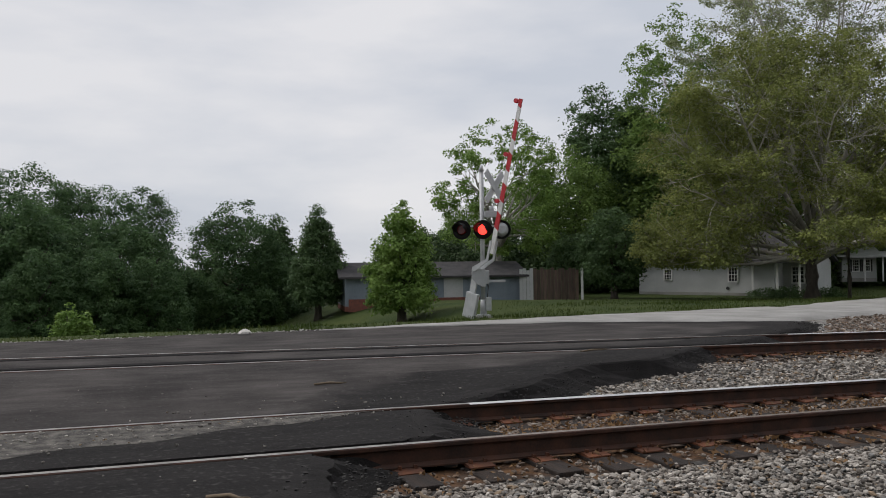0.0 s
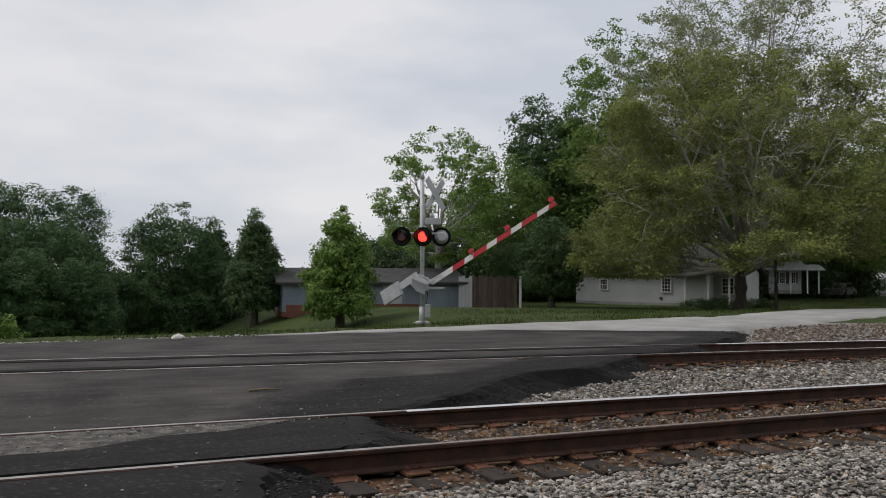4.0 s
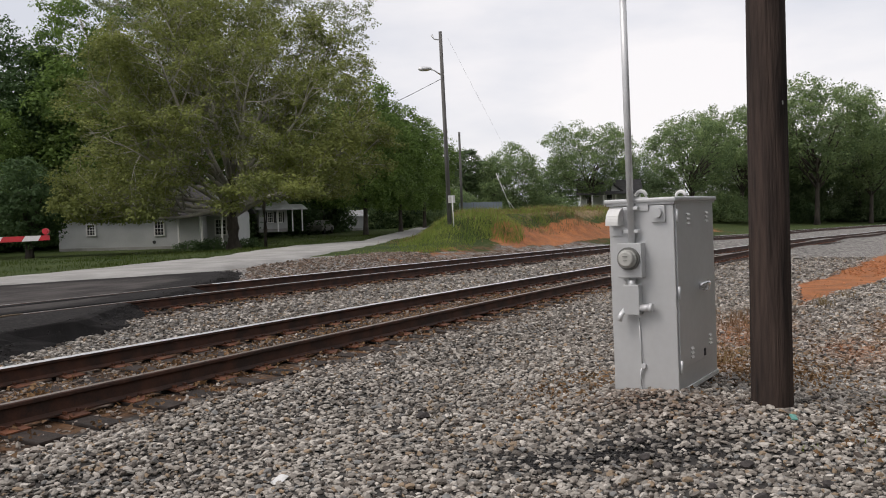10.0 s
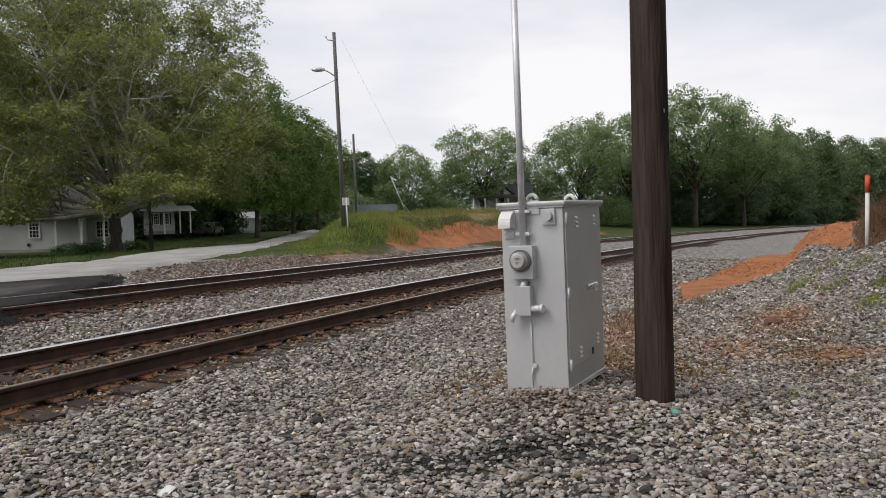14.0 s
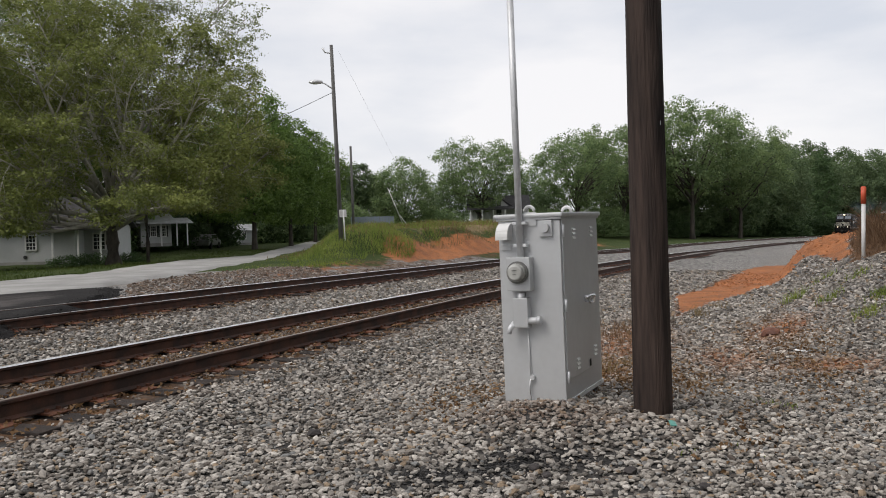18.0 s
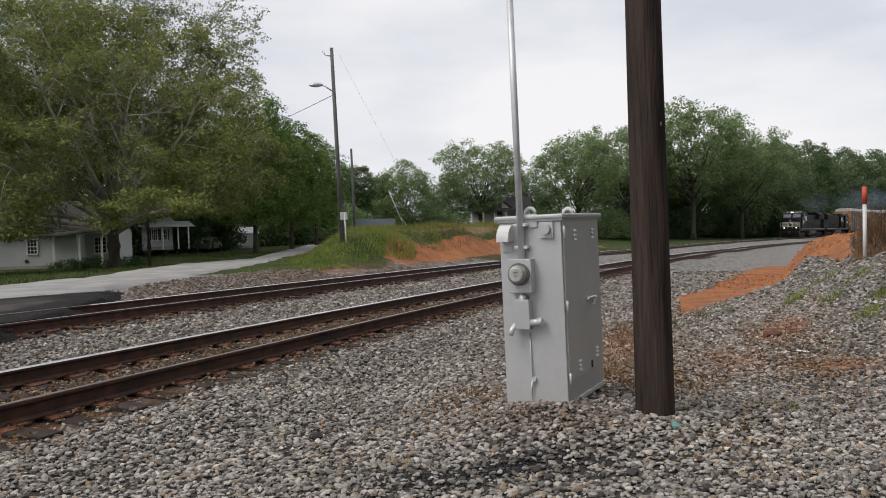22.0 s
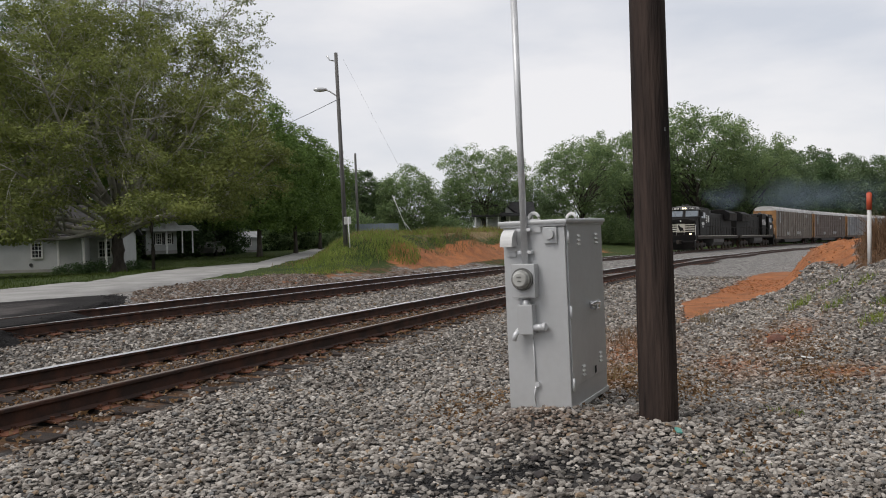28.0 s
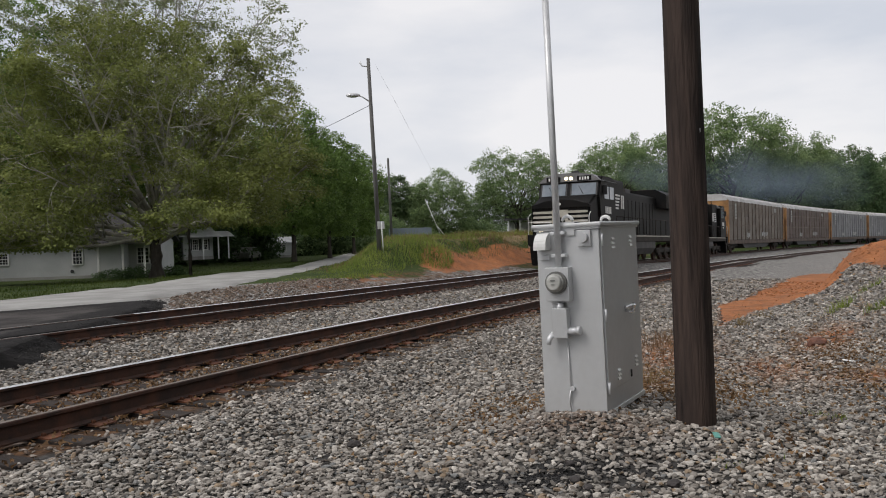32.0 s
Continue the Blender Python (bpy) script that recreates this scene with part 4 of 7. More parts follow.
        P = np.stack([v[..., 0] * ca - v[..., 1] * sa + x[:, None], v[..., 0] * sa + v[..., 1] * ca + y[:, None], v[..., 2] + (z + dim[:, 2] * 0.4)[:, None]], -1)
        tagged(raw(name, P.reshape(-1, 3), (f0[None] + (np.arange(n) * len(v0))[:, None, None]).reshape(-1, 3), m), label, "gravel", kind="stuff")
    y = rng.uniform(2.5, 15.2, 4200)
    x = edge_x(y) + rng.normal(0.42, 0.26, len(y))
    ok = np.ones(len(x), bool)
    for tr in (y_near, y_far):
        ok &= np.abs(np.abs(y - tr(x)) - 0.7535) > 0.12
    x, y = x[ok], y[ok]
    g = np.clip((x - edge_x(y)) / 0.7, 0, 1)
    lay("asphalt_crumbs", x, y, crossing_z(x, y) * (1 - g) + (ground_z(x, y) + 0.03) * g, 0.004, 0.015, "loose black crumbs along the edge of the asphalt", crumb)
    x, y = rng.uniform(-7, 3.5, 16000), rng.uniform(3.2, 9.0, 16000)
    q = y - y_near(x)
    strip = (q > 0.6 - worn_width(x) * rng.uniform(0.3, 1.1, len(x))) & (q < 0.64)
    ok = ((rng.uniform(0, 1, len(x)) < 0.012) | strip | ((np.abs(q - 1.1) < 0.3) & (rng.uniform(0, 1, len(x)) < 0.05))) & (x < edge_x(y) - 0.1) & (np.abs(np.abs(q) - 0.7535) > 0.1)
    x, y = x[ok], y[ok]
    lay("pebbles", x, y, crossing_z(x, y) + 0.004, 0.004, 0.014, "pale pebbles strewn over the asphalt", M_STONE)
    x = rng.uniform(-14, 6, 1500)
    y = 18.68 + rng.normal(0, 0.1, len(x)) - 0.05 * np.maximum(x - 4.5, 0)
    lay("pebbles", x, y, crossing_z(x, y) - 0.01, 0.006, 0.026, "pale stones along the far edge of the asphalt", M_ROCKPALE)


stones()


def far_bed():
    """Ballast bed of both tracks where they curve away."""
    xs = np.concatenate([np.arange(32, 120, 1.0), np.arange(120, 400, 3.0)])
    qs = np.linspace(0, 1, 9)
    V = []
    for x in xs:
        ya, yb = float(y_near(x)) - 3.9 + 0.15 * math.sin(x * 1.1), float(y_far(x)) + 2.5 + 0.15 * math.sin(x * 0.9)
        for q in qs:
            y = ya + (yb - ya) * q
            V.append((x, y, float(ground_z(x, y)) + (0.05 if 0 < q < 1 else -0.15)))
    V = np.array(V)
    nc = len(qs)
    i, j = np.meshgrid(np.arange(nc - 1), np.arange(len(xs) - 1))
    a = (j * nc + i).ravel()
    m = mat("far_ballast", (0.31, 0.295, 0.27), (0.075, 0.07, 0.065), 0.9, scale=5, fine=14, bump=1.0, dist=0.06, mixlo=0.36, mixhi=0.6)
    tagged(raw("ballast_bed", V, np.stack([a, a + nc, a + nc + 1, a + 1], -1), m, smooth=True), "grey ballast bed of the tracks curving away", "gravel", kind="structure")


far_bed()


# ---- trees ----
def leaf_cloud(rng, clumps, spread, n, size, flat=0.75, up=0.55, loose=0.12):
    """Three-cornered leaves in domed sprays round clump middles, most facing up and out."""
    k = rng.integers(0, len(clumps), n)
    d = rng.normal(0, 1, (n, 3)) + np.array([0, 0, 0.35])
    d /= np.linalg.norm(d, axis=1)[:, None]
    rad = np.asarray(spread)[k] if np.ndim(spread) else np.full(n, spread)
    r = rad * 1.45 * rng.uniform(0.12, 1, n) ** 0.5
    r = np.where(rng.uniform(0, 1, n) < loose, r * 1.3, r)
    p = clumps[k] + d * r[:, None] * np.array([1, 1, flat])
    q = d * 0.8 + rng.normal(0, 0.5, (n, 3)) + np.array([0, 0, up])
    q /= np.linalg.norm(q, axis=1)[:, None]
    a = np.cross(q, rng.normal(0, 1, (n, 3)))
    a /= np.linalg.norm(a, axis=1)[:, None]
    b = np.cross(q, a)
    s = size * rng.uniform(0.6, 1.35, (n, 1))
    v = np.stack([p - a * s, p + b * s * 0.65 + a * s * 0.55, p - b * s * 0.65 + a * s * 0.6], 1)
    return v.reshape(-1, 3), np.arange(n * 3).reshape(-1, 3)


OVAL = ((0, 0.55), (0.15, 0.85), (0.4, 1.0), (0.68, 0.93), (0.86, 0.7), (0.95, 0.45), (1, 0.15))
CONE = ((0, 0.75), (0.12, 1.0), (0.35, 0.95), (0.6, 0.74), (0.82, 0.44), (1, 0.04))
EGG = ((0, 0.75), (0.15, 0.98), (0.4, 1.0), (0.62, 0.88), (0.82, 0.62), (0.94, 0.35), (1, 0.08))
VASE = ((0, 0.3), (0.2, 0.68), (0.45, 0.95), (0.7, 1.0), (0.86, 0.82), (0.95, 0.55), (1, 0.2))
SCRUB = ((0, 1.0), (0.3, 1.0), (0.6, 0.88), (0.85, 0.55), (1, 0.1))


def tree(seed, h, width, crown_low, n_leaf, leaf, m_leaf, label, m_bark=M_BARK, trunk_r=0.25, sprays=520, spray=0.062, shape=OVAL, gaps=0.0, limbs=9, fork=0.35, core=0.14, lump=0.16):
    """A tree of height h at the origin: trunk, limbs, lumpy crown of leafy sprays."""
    rng = np.random.default_rng(seed)
    root = empty("tree", pose(0, 0, 0), label, "tree")
    ch = h - crown_low
    hs, ws = zip(*shape)
    g = np.linspace(0, 1, 80)
    cw = np.cumsum(np.interp(g, hs, ws) ** 1.2 + 0.04)
    ph = rng.uniform(0, 6.28, 6)

    def swell(az, u):
        return 1 + lump * (0.6 * np.sin(3 * az + 7 * u + ph[0]) + 0.5 * np.sin(5 * az - 11 * u + ph[1]) + 0.45 * np.sin(2 * az + 19 * u + ph[2]))

    def inside(k, lo):
        u = np.interp((np.arange(k) + rng.uniform(0, 1, k)) / k, cw / cw[-1], g)
        az = rng.uniform(0, 2 * np.pi, k)
        r = np.interp(u, hs, ws) * width / 2 * swell(az, u) * (lo + (1 - lo) * rng.uniform(0, 1, k) ** 0.6)
        z = crown_low + u * ch * (1 + 0.5 * lump * np.sin(2 * az + ph[3]) * u)
        return np.stack([np.cos(az) * r, np.sin(az) * r, z], -1)
    C = inside(sprays, 0.55)
    if gaps:
        q = C * (9.0 / width)
        wave = np.sin(q[:, 0] * 1.6 + ph[3]) + np.sin(q[:, 1] * 1.7 + q[:, 2] + ph[4]) + np.sin(q[:, 2] * 1.9 + ph[5]) + rng.normal(0, 0.5, len(C))
        C = C[wave > np.quantile(wave, gaps)]
    R = width * spray * rng.uniform(0.65, 1.35, len(C))
    v, f = leaf_cloud(rng, C, R, n_leaf, leaf, flat=0.65)
    if core:
        I = inside(max(sprays // 4, 20), 0.1) * np.array([0.72, 0.72, 0.84]) + np.array([0, 0, 0.06 * h])
        v2, f2 = leaf_cloud(rng, I, width * spray * 1.3, int(n_leaf * core), leaf * 1.5, loose=0)
        v, f = np.concatenate([v, v2]), np.concatenate([f, f2 + len(v)])
    v[:, 2] = np.maximum(v[:, 2], crown_low * 0.55)
    raw("crown", v, f, m_leaf, root)
    bm = B()
    fz = crown_low + ch * fork
    lean = rng.normal(0, 0.02, 2)
    tp = [(lean[0] * z, lean[1] * z, z) for z in np.linspace(-0.3, fz, 6)]
    tube(bm, tp, [trunk_r * (1.35 if i == 0 else 1 - 0.09 * i) for i in range(6)], 9)
    part("trunk", bm, m_bark, root)
    for e in inside(limbs, 0.7) * np.array([0.85, 0.85, 0.86]) + np.array([0, 0, 0.05 * h]):
        bm = B()
        t0 = rng.uniform(0.45, 1.0)
        s = Vector((lean[0] * fz * t0, lean[1] * fz * t0, max(crown_low * 0.75, fz * t0)))
        e = Vector(e)
        m1 = s.lerp(e, 0.4) + Vector((rng.normal(0, 0.3), rng.normal(0, 0.3), 0.1 * (e - s).length)) * min(1, width / 6)
        m2 = s.lerp(e, 0.75) + Vector((rng.normal(0, 0.25), rng.normal(0, 0.25), 0.08 * (e - s).length)) * min(1, width / 6)
        r0 = trunk_r * rng.uniform(0.3, 0.5)
        tube(bm, [s, m1, m2, e], [r0, r0 * 0.7, r0 * 0.45, r0 * 0.12], 6)
        for _ in range(3):
            d = Vector(rng.normal(0, 1, 3)).normalized() * width * 0.07
            tube(bm, [m2, m2.lerp(e, 0.5) + d * 0.5, e + d], [r0 * 0.35, r0 * 0.22, r0 * 0.06], 5)
        part("limb", bm, m_bark, root)
    return root


def fan_tree(seed, label, trunk, fan, span, low_side, tops, n_leaf, leaf, spray, m_leaf, thin, m_limb, limb_r):
    """An old spreading tree: limbs fan out from a trunk and fork twice more."""
    rng = np.random.default_rng(seed)
    root = empty("tree", pose(0, 0, 0), label, "tree")
    bm = B()
    tz, tr = zip(*trunk)
    tube(bm, [(0.04 * math.sin(z * 1.7), 0.04 * math.sin(z), z) for z in tz], tr, 12)
    part("trunk", bm, M_BARK, root)
    right = np.array([0.68, -0.73, 0.0])
    zs, ws = zip(*span)
    pts = []

    def floor_at(p):
        return low_side[0] + (low_side[1] - low_side[0]) * float(S(np.array((p @ right + 1.5) / 4.0)))

    def grow(bm, p, d, ln, r, level):
        n = (7, 5, 3)[level]
        path = [p]
        q, dd = p.copy(), d / np.linalg.norm(d)
        for i in range(n):
            dd = dd + rng.normal(0, (0.10, 0.16, 0.2)[level], 3) + np.array([0, 0, (0.03, 0.02, -0.03)[level]])
            dd /= np.linalg.norm(dd)
            q = q + dd * ln / n
            if q[2] < floor_at(q):
                q[2] = floor_at(q)
                dd[2] = abs(dd[2])
            if i > 1 and (math.hypot(q[0], q[1]) > float(np.interp(q[2], zs, ws)) * (1 + 0.08 * math.sin(3 * math.atan2(q[1], q[0]) + q[2])) or q[2] > tops):
                break
            path.append(q.copy())
        m = len(path)
        tube(bm, [tuple(v) for v in path], [r * (1 - 0.85 * i / (m - 1)) if m > 1 else r for i in range(m)], (8, 5, 4)[level])
        if level:
            pts.extend(path[i] for i in range(3 - level, m))
        if level == 2:
            return
        kids = (11, 7)[level]
        for k in range(kids):
            t = rng.uniform(0.22, 1.0) if level else 0.25 + 0.75 * (k + rng.uniform(0, 1)) / kids
            i = min(int(t * (m - 1)), m - 2) if m > 1 else 0
            o = path[i] + (path[min(i + 1, m - 1)] - path[i]) * (t * (m - 1) - i)
            side = rng.normal(0, 1, 3)
            side -= dd * (side @ dd)
            side /= np.linalg.norm(side)
            nd = dd * rng.uniform(0.55, 0.95) + side * rng.uniform(0.55, 1.0)
            grow(bm, o, nd, ln * (0.42 if level == 0 else 0.5) * rng.uniform(0.7, 1.2) * (1.15 - 0.5 * t), r * 0.36 * (1.1 - 0.6 * t) + 0.004, level + 1)
        pts.append(path[-1])
    for az, el, z, ln in fan:
        a, e = radians(az + rng.normal(0, 7)), radians(el)
        bm = B()
        grow(bm, np.array([0.0, 0.0, z]), np.array([math.cos(a) * math.cos(e), math.sin(a) * math.cos(e), math.sin(e)]), ln, limb_r * rng.uniform(0.85, 1.2), 0)
        part("limb", bm, m_limb, root)
    P = np.array(pts)
    # open gaps between the sprays, widest round the middle of the crown
    wave = np.sin(P[:, 0] * 1.3 + 1.1 * np.sin(P[:, 2] * 0.9)) + np.sin(P[:, 1] * 1.2 + 2.0 + P[:, 2] * 0.5) + np.sin(P[:, 2] * 1.7 + P[:, 0] * 0.6)
    side, front = P @ right, -(0.73 * P[:, 0] + 0.68 * P[:, 1])
    heart = S((5.0 - np.abs(side)) / 3.0) * S((P[:, 2] - 3.2) / 2.0) * (1 - S((P[:, 2] - 9.5) / 3.0)) * S((front + 3) / 3.0)
    P = P[wave + rng.normal(0, 0.45, len(P)) > thin[0] + thin[1] * heart]
    v, f = leaf_cloud(rng, P, spray, n_leaf, leaf, flat=0.55, up=0.9)
    raw("crown", v, f, m_leaf, root)
    return root


def broad_oak():
    fan = [(k * 45 + 12, e, z, ln) for k, (e, z, ln) in enumerate([(4, 2.3, 9.6), (14, 2.6, 9.8), (10, 2.1, 9.4), (-2, 2.2, 9.4), (16, 2.8, 9.6), (2, 2.2, 9.6), (12, 2.4, 9.8), (15, 2.7, 9.8)])]
    fan += [(k * 52 + 30, e, z, ln) for k, (e, z, ln) in enumerate([(34, 2.9, 11), (42, 3.0, 11), (30, 3.1, 10.5), (45, 3.2, 11), (36, 2.8, 11), (40, 3.3, 11), (33, 3.0, 11)])]
    fan += [(k * 72 + 5, e, z, ln) for k, (e, z, ln) in enumerate([(58, 3.4, 11.5), (64, 3.6, 12), (55, 3.5, 11.5), (60, 3.8, 12), (66, 3.6, 12)])]
    fan += [(40, 76, 4.0, 11.5), (160, 80, 4.2, 11.5), (280, 74, 4.1, 11.5), (318, 48, 3.4, 12), (132, 50, 3.4, 12), (313, 22, 2.3, 9.8), (318, 9, 1.9, 9.6), (137, 5, 2.0, 10), (125, 18, 2.4, 10), (150, 26, 2.6, 10), (190, 6, 2.3, 9.5), (240, 8, 2.5, 9)]
    return fan_tree(20, "huge spreading olive-green tree with pale fanning limbs", ((-0.3, 0.55), (0.25, 0.42), (1.2, 0.36), (2.4, 0.34), (3.6, 0.27), (6.0, 0.15)), fan,
                    ((1, 8.8), (3, 9.7), (5, 9.7), (8, 9.0), (10.5, 7.4), (12.5, 5.2), (14, 3.0)), (1.9, 2.9), 14.5, 165000, 0.085, 0.34, M_LEAF_OLIVE, (-1.4, 1.1), M_BARK_PALE, 0.15)


def tall_sparse():
    """A tall thin-leaved tree that shows the sky through its twigs."""
    fan = [(k * 40 + 9, e, z, ln) for k, (e, z, ln) in enumerate([(48, 6, 13), (55, 7, 14), (62, 8, 15), (50, 6.5, 14), (58, 8, 15), (45, 7, 13), (64, 9, 15), (52, 6, 14), (60, 8, 15)])]
    fan += [(k * 60 + 25, e, z, ln) for k, (e, z, ln) in enumerate([(74, 9, 16), (80, 10, 16), (70, 8, 16), (77, 9, 16), (72, 10, 15), (82, 9, 17)])]
    fan += [(315, 35, 7, 12), (318, 50, 8, 14), (132, 38, 7, 12), (310, 62, 9, 15), (136, 60, 9, 15)]
    return fan_tree(41, "tall thin grey-green tree with sky showing between its twigs", ((-0.3, 0.5), (0.3, 0.4), (3, 0.34), (6, 0.3), (9, 0.25), (12, 0.14)), fan,
                    ((4, 6), (8, 9), (12, 10.3), (18, 10.3), (22, 9), (26, 6.5)), (5.0, 5.0), 27.0, 52000, 0.1, 0.3, M_LEAF_GREY, (-0.45, 0.0), M_BARK_PALE, 0.12)


def spot(az, d, dz=0.0, turn=0.0):
    x, y = d * math.sin(radians(az)), d * math.cos(radians(az))
    return pose(x, y, float(ground_z(x, y)) + dz, 0, 0, turn)


def plant(ob, az, d, turn=0.0, dz=0.0):
    ob.matrix_basis = spot(az, d, dz, turn)
    return ob


def again(src, az, d, turn=0.0, k=1.0):
    """A copy of a tree, grown to k times its size."""
    ob = copy_thing(src, spot(az, d, 0, turn))
    ob.matrix_basis = spot(az, d, 0, turn) @ Matrix.Scale(k, 4)
    return ob


def trees():
    # field edge behind the crossing: dark old trees, younger round ones before them
    a = tree(11, 12.4, 9.5, 1.5, 36000, 0.1, M_LEAF_COOL, "dark old oak behind the field edge", gaps=0.1, sprays=420)
    plant(a, -6.0, 62)
    a.matrix_basis = a.matrix_basis @ Matrix.Scale(0.93, 4)
    tagged(a, group="field edge trees")
    again(a, 0.9, 64, 130, 0.84)
    again(a, -2.6, 68, 60, 0.89)
    again(a, -9.5, 66, 220, 0.9)
    c = tree(12, 7.6, 6.2, 0.1, 26000, 0.09, M_LEAF_COOL, "young round green tree at the field edge", shape=EGG, sprays=360)
    plant(c, -2.6, 52)
    for az, dd, tn, k in ((0.9, 51, 200, 1.0), (-5.2, 50, 80, 1.12), (-8.4, 50, 150, 1.05), (3.3, 54, 30, 0.7), (-0.6, 47, 90, 0.72), (-4.0, 46, 40, 0.7), (2.6, 48, 10, 0.66)):
        again(c, az, dd, tn, k)
    d = tree(13, 8.4, 7.2, 0.1, 42000, 0.088, M_LEAF_COOL, "dense green maple standing apart in the field", shape=EGG, sprays=620, spray=0.055)
    plant(d, 8.3, 56)
    e = tree(14, 6.8, 3.3, 1.0, 22000, 0.085, M_LEAF_DARK, "slim dark conical tree beside the field", shape=CONE, sprays=420, spray=0.085, lump=0.12)
    plant(e, 13.7, 50)
    again(e, 10.9, 60, 40, 1.05)
    f = tree(15, 5.4, 3.1, 0.6, 20000, 0.075, M_LEAF_BRIGHT, "young bright green tree in front of the blue-grey shed", shape=CONE, gaps=0.15, sprays=380, spray=0.08, lump=0.14)
    plant(f, 19.6, 37)
    g = tree(16, 11.4, 8.4, 3.0, 20000, 0.1, M_LEAF_BRIGHT, "airy light green tree with see-through crown behind the signal", gaps=0.3, m_bark=M_BARK_PALE, core=0.0, shape=OVAL, limbs=22, fork=0.3, sprays=360, spray=0.042, lump=0.12)
    plant(g, 26.6, 54)
    h = tree(17, 17.4, 9.2, 2.0, 38000, 0.14, M_LEAF_DARK, "tall dark oak behind the sheds", gaps=0.1, sprays=560, spray=0.06)
    plant(h, 34.6, 72)
    i = tree(18, 11.2, 9.5, 0.8, 30000, 0.12, M_LEAF_GREEN, "full green tree behind the wooden fence", sprays=480)
    plant(i, 31.2, 66)
    again(h, 36.6, 76, 70, 0.9)
    again(h, 39.5, 84, 50, 1.0)
    again(i, 39.4, 70, 200, 1.4)
    again(i, 46.3, 78, 20, 1.3)
    again(i, 24.4, 70, 120, 0.62)
    j = tree(19, 5.4, 4.0, 0.8, 11000, 0.09, M_LEAF_DARK, "small green tree by the corner of the white house", sprays=240, spray=0.075)
    plant(j, 34.6, 50)
    again(j, 31.6, 57, 70, 0.8)
    # the big spreading tree, the tall thin one behind it
    plant(broad_oak(), 47.25, 47)
    plant(tall_sparse(), 47.9, 64)
    l = tree(21, 23.0, 12.0, 6.0, 24000, 0.13, M_LEAF_GREEN, "tall airy green tree behind the white house", m_bark=M_BARK_PALE, trunk_r=0.4, limbs=26, gaps=0.22, fork=0.3, core=0.04, sprays=520, spray=0.045, lump=0.22)
    plant(l, 39.3, 72)
    # along the lane
    m = tree(22, 14.0, 9.0, 2.7, 30000, 0.13, M_LEAF_GREEN, "tall green tree beside the lane", sprays=480)
    plant(m, 56.4, 76)
    tagged(m, group="lane trees")
    again(m, 58.9, 84, 140, 0.89)
    again(m, 60.6, 100, 60, 0.9)
    again(m, 53.4, 88, 220, 1.0)
    again(h, 50.0, 92, 20, 0.83)
    again(h, 55.0, 110, 120, 0.78)
    again(i, 52, 110, 0, 1.0)
    again(i, 57.5, 120, 90, 1.0)
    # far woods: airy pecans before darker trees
    n = tree(23, 12.0, 11.0, 1.5, 22000, 0.14, M_LEAF_HAZY, "distant rounded green tree beyond the tracks", sprays=420)
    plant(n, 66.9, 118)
    tagged(n, group="distant trees")
    n.matrix_basis = n.matrix_basis @ Matrix.Scale(0.93, 4)
    nd = tree(30, 11.5, 10.0, 0.6, 22000, 0.145, M_LEAF_WOOD, "dark green tree in the dense wood beyond the curve", sprays=420, lump=0.2)
    plant(nd, 89.4, 172)
    nd.matrix_basis = nd.matrix_basis @ Matrix.Scale(1.5, 4)
    tagged(nd, group="distant trees")
    o = tree(24, 13.0, 12.0, 4.2, 26000, 0.12, M_LEAF_HAZY, "distant airy pecan tree before a farmhouse", gaps=0.18, shape=VASE, limbs=24, fork=0.22, core=0.05, sprays=520, spray=0.046, lump=0.22)
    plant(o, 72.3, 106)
    tagged(o, group="distant trees")
    q = tree(25, 11.5, 4.2, 5.0, 6500, 0.15, M_LEAF_WOOD, "thin distant pine tree", gaps=0.15, sprays=60, spray=0.12, lump=0.25)
    plant(q, 63.6, 118)
    tagged(q, group="distant trees")
    again(q, 65.0, 122, 90, 0.87)
    for az, dd, k, tn, src in ((79.2, 126, 1.2, 50, o), (82.4, 140, 1.45, 100, o), (86.9, 146, 1.78, 200, o), (90.0, 158, 1.5, 300, o), (81.0, 150, 1.1, 30, n), (84.6, 160, 1.5, 70, nd), (91.8, 190, 1.72, 10, nd), (95.6, 250, 2.0, 140, nd), (98.5, 280, 2.1, 80, nd), (75.6, 150, 0.9, 200, nd), (70, 140, 0.85, 300, nd), (64.6, 134, 0.75, 60, nd), (61.8, 128, 0.8, 10, n), (93.8, 226, 1.95, 240, nd), (97.0, 262, 2.05, 130, nd), (86.6, 160, 1.2, 300, nd), (77.2, 146, 0.72, 20, nd), (91.0, 184, 1.66, 100, nd), (101.5, 290, 2.1, 10, nd)):
        again(src, az, dd, tn, k)
    cf = tree(33, 17.5, 6.5, 1.0, 12000, 0.17, M_LEAF_DARK, "dark pointed cedar among the distant trees", shape=CONE, sprays=300, spray=0.08)
    plant(cf, 95.0, 216)
    tagged(cf, group="distant trees")
    cf.matrix_basis = cf.matrix_basis @ Matrix.Scale(1.25, 4)
    # undergrowth that closes the wood
    u = tree(26, 5.5, 11.0, 0.1, 12000, 0.15, M_LEAF_HAZY, "dense scrub at the foot of the wood", shape=SCRUB, trunk_r=0.1, limbs=3, sprays=260)
    plant(u, 62, 112)
    tagged(u, category="bush", group="scrub")
    for az, dd, tn, k in ((66, 118, 30, 0.8), (69.5, 124, 60, 0.8), (75, 132, 80, 0.9), (78, 128, 10, 0.8), (81, 134, 50, 0.9), (58.5, 108, 20, 1.0), (55, 104, 140, 1.0), (51.5, 100, 70, 1.0)):
        again(u, az, dd, tn, k)
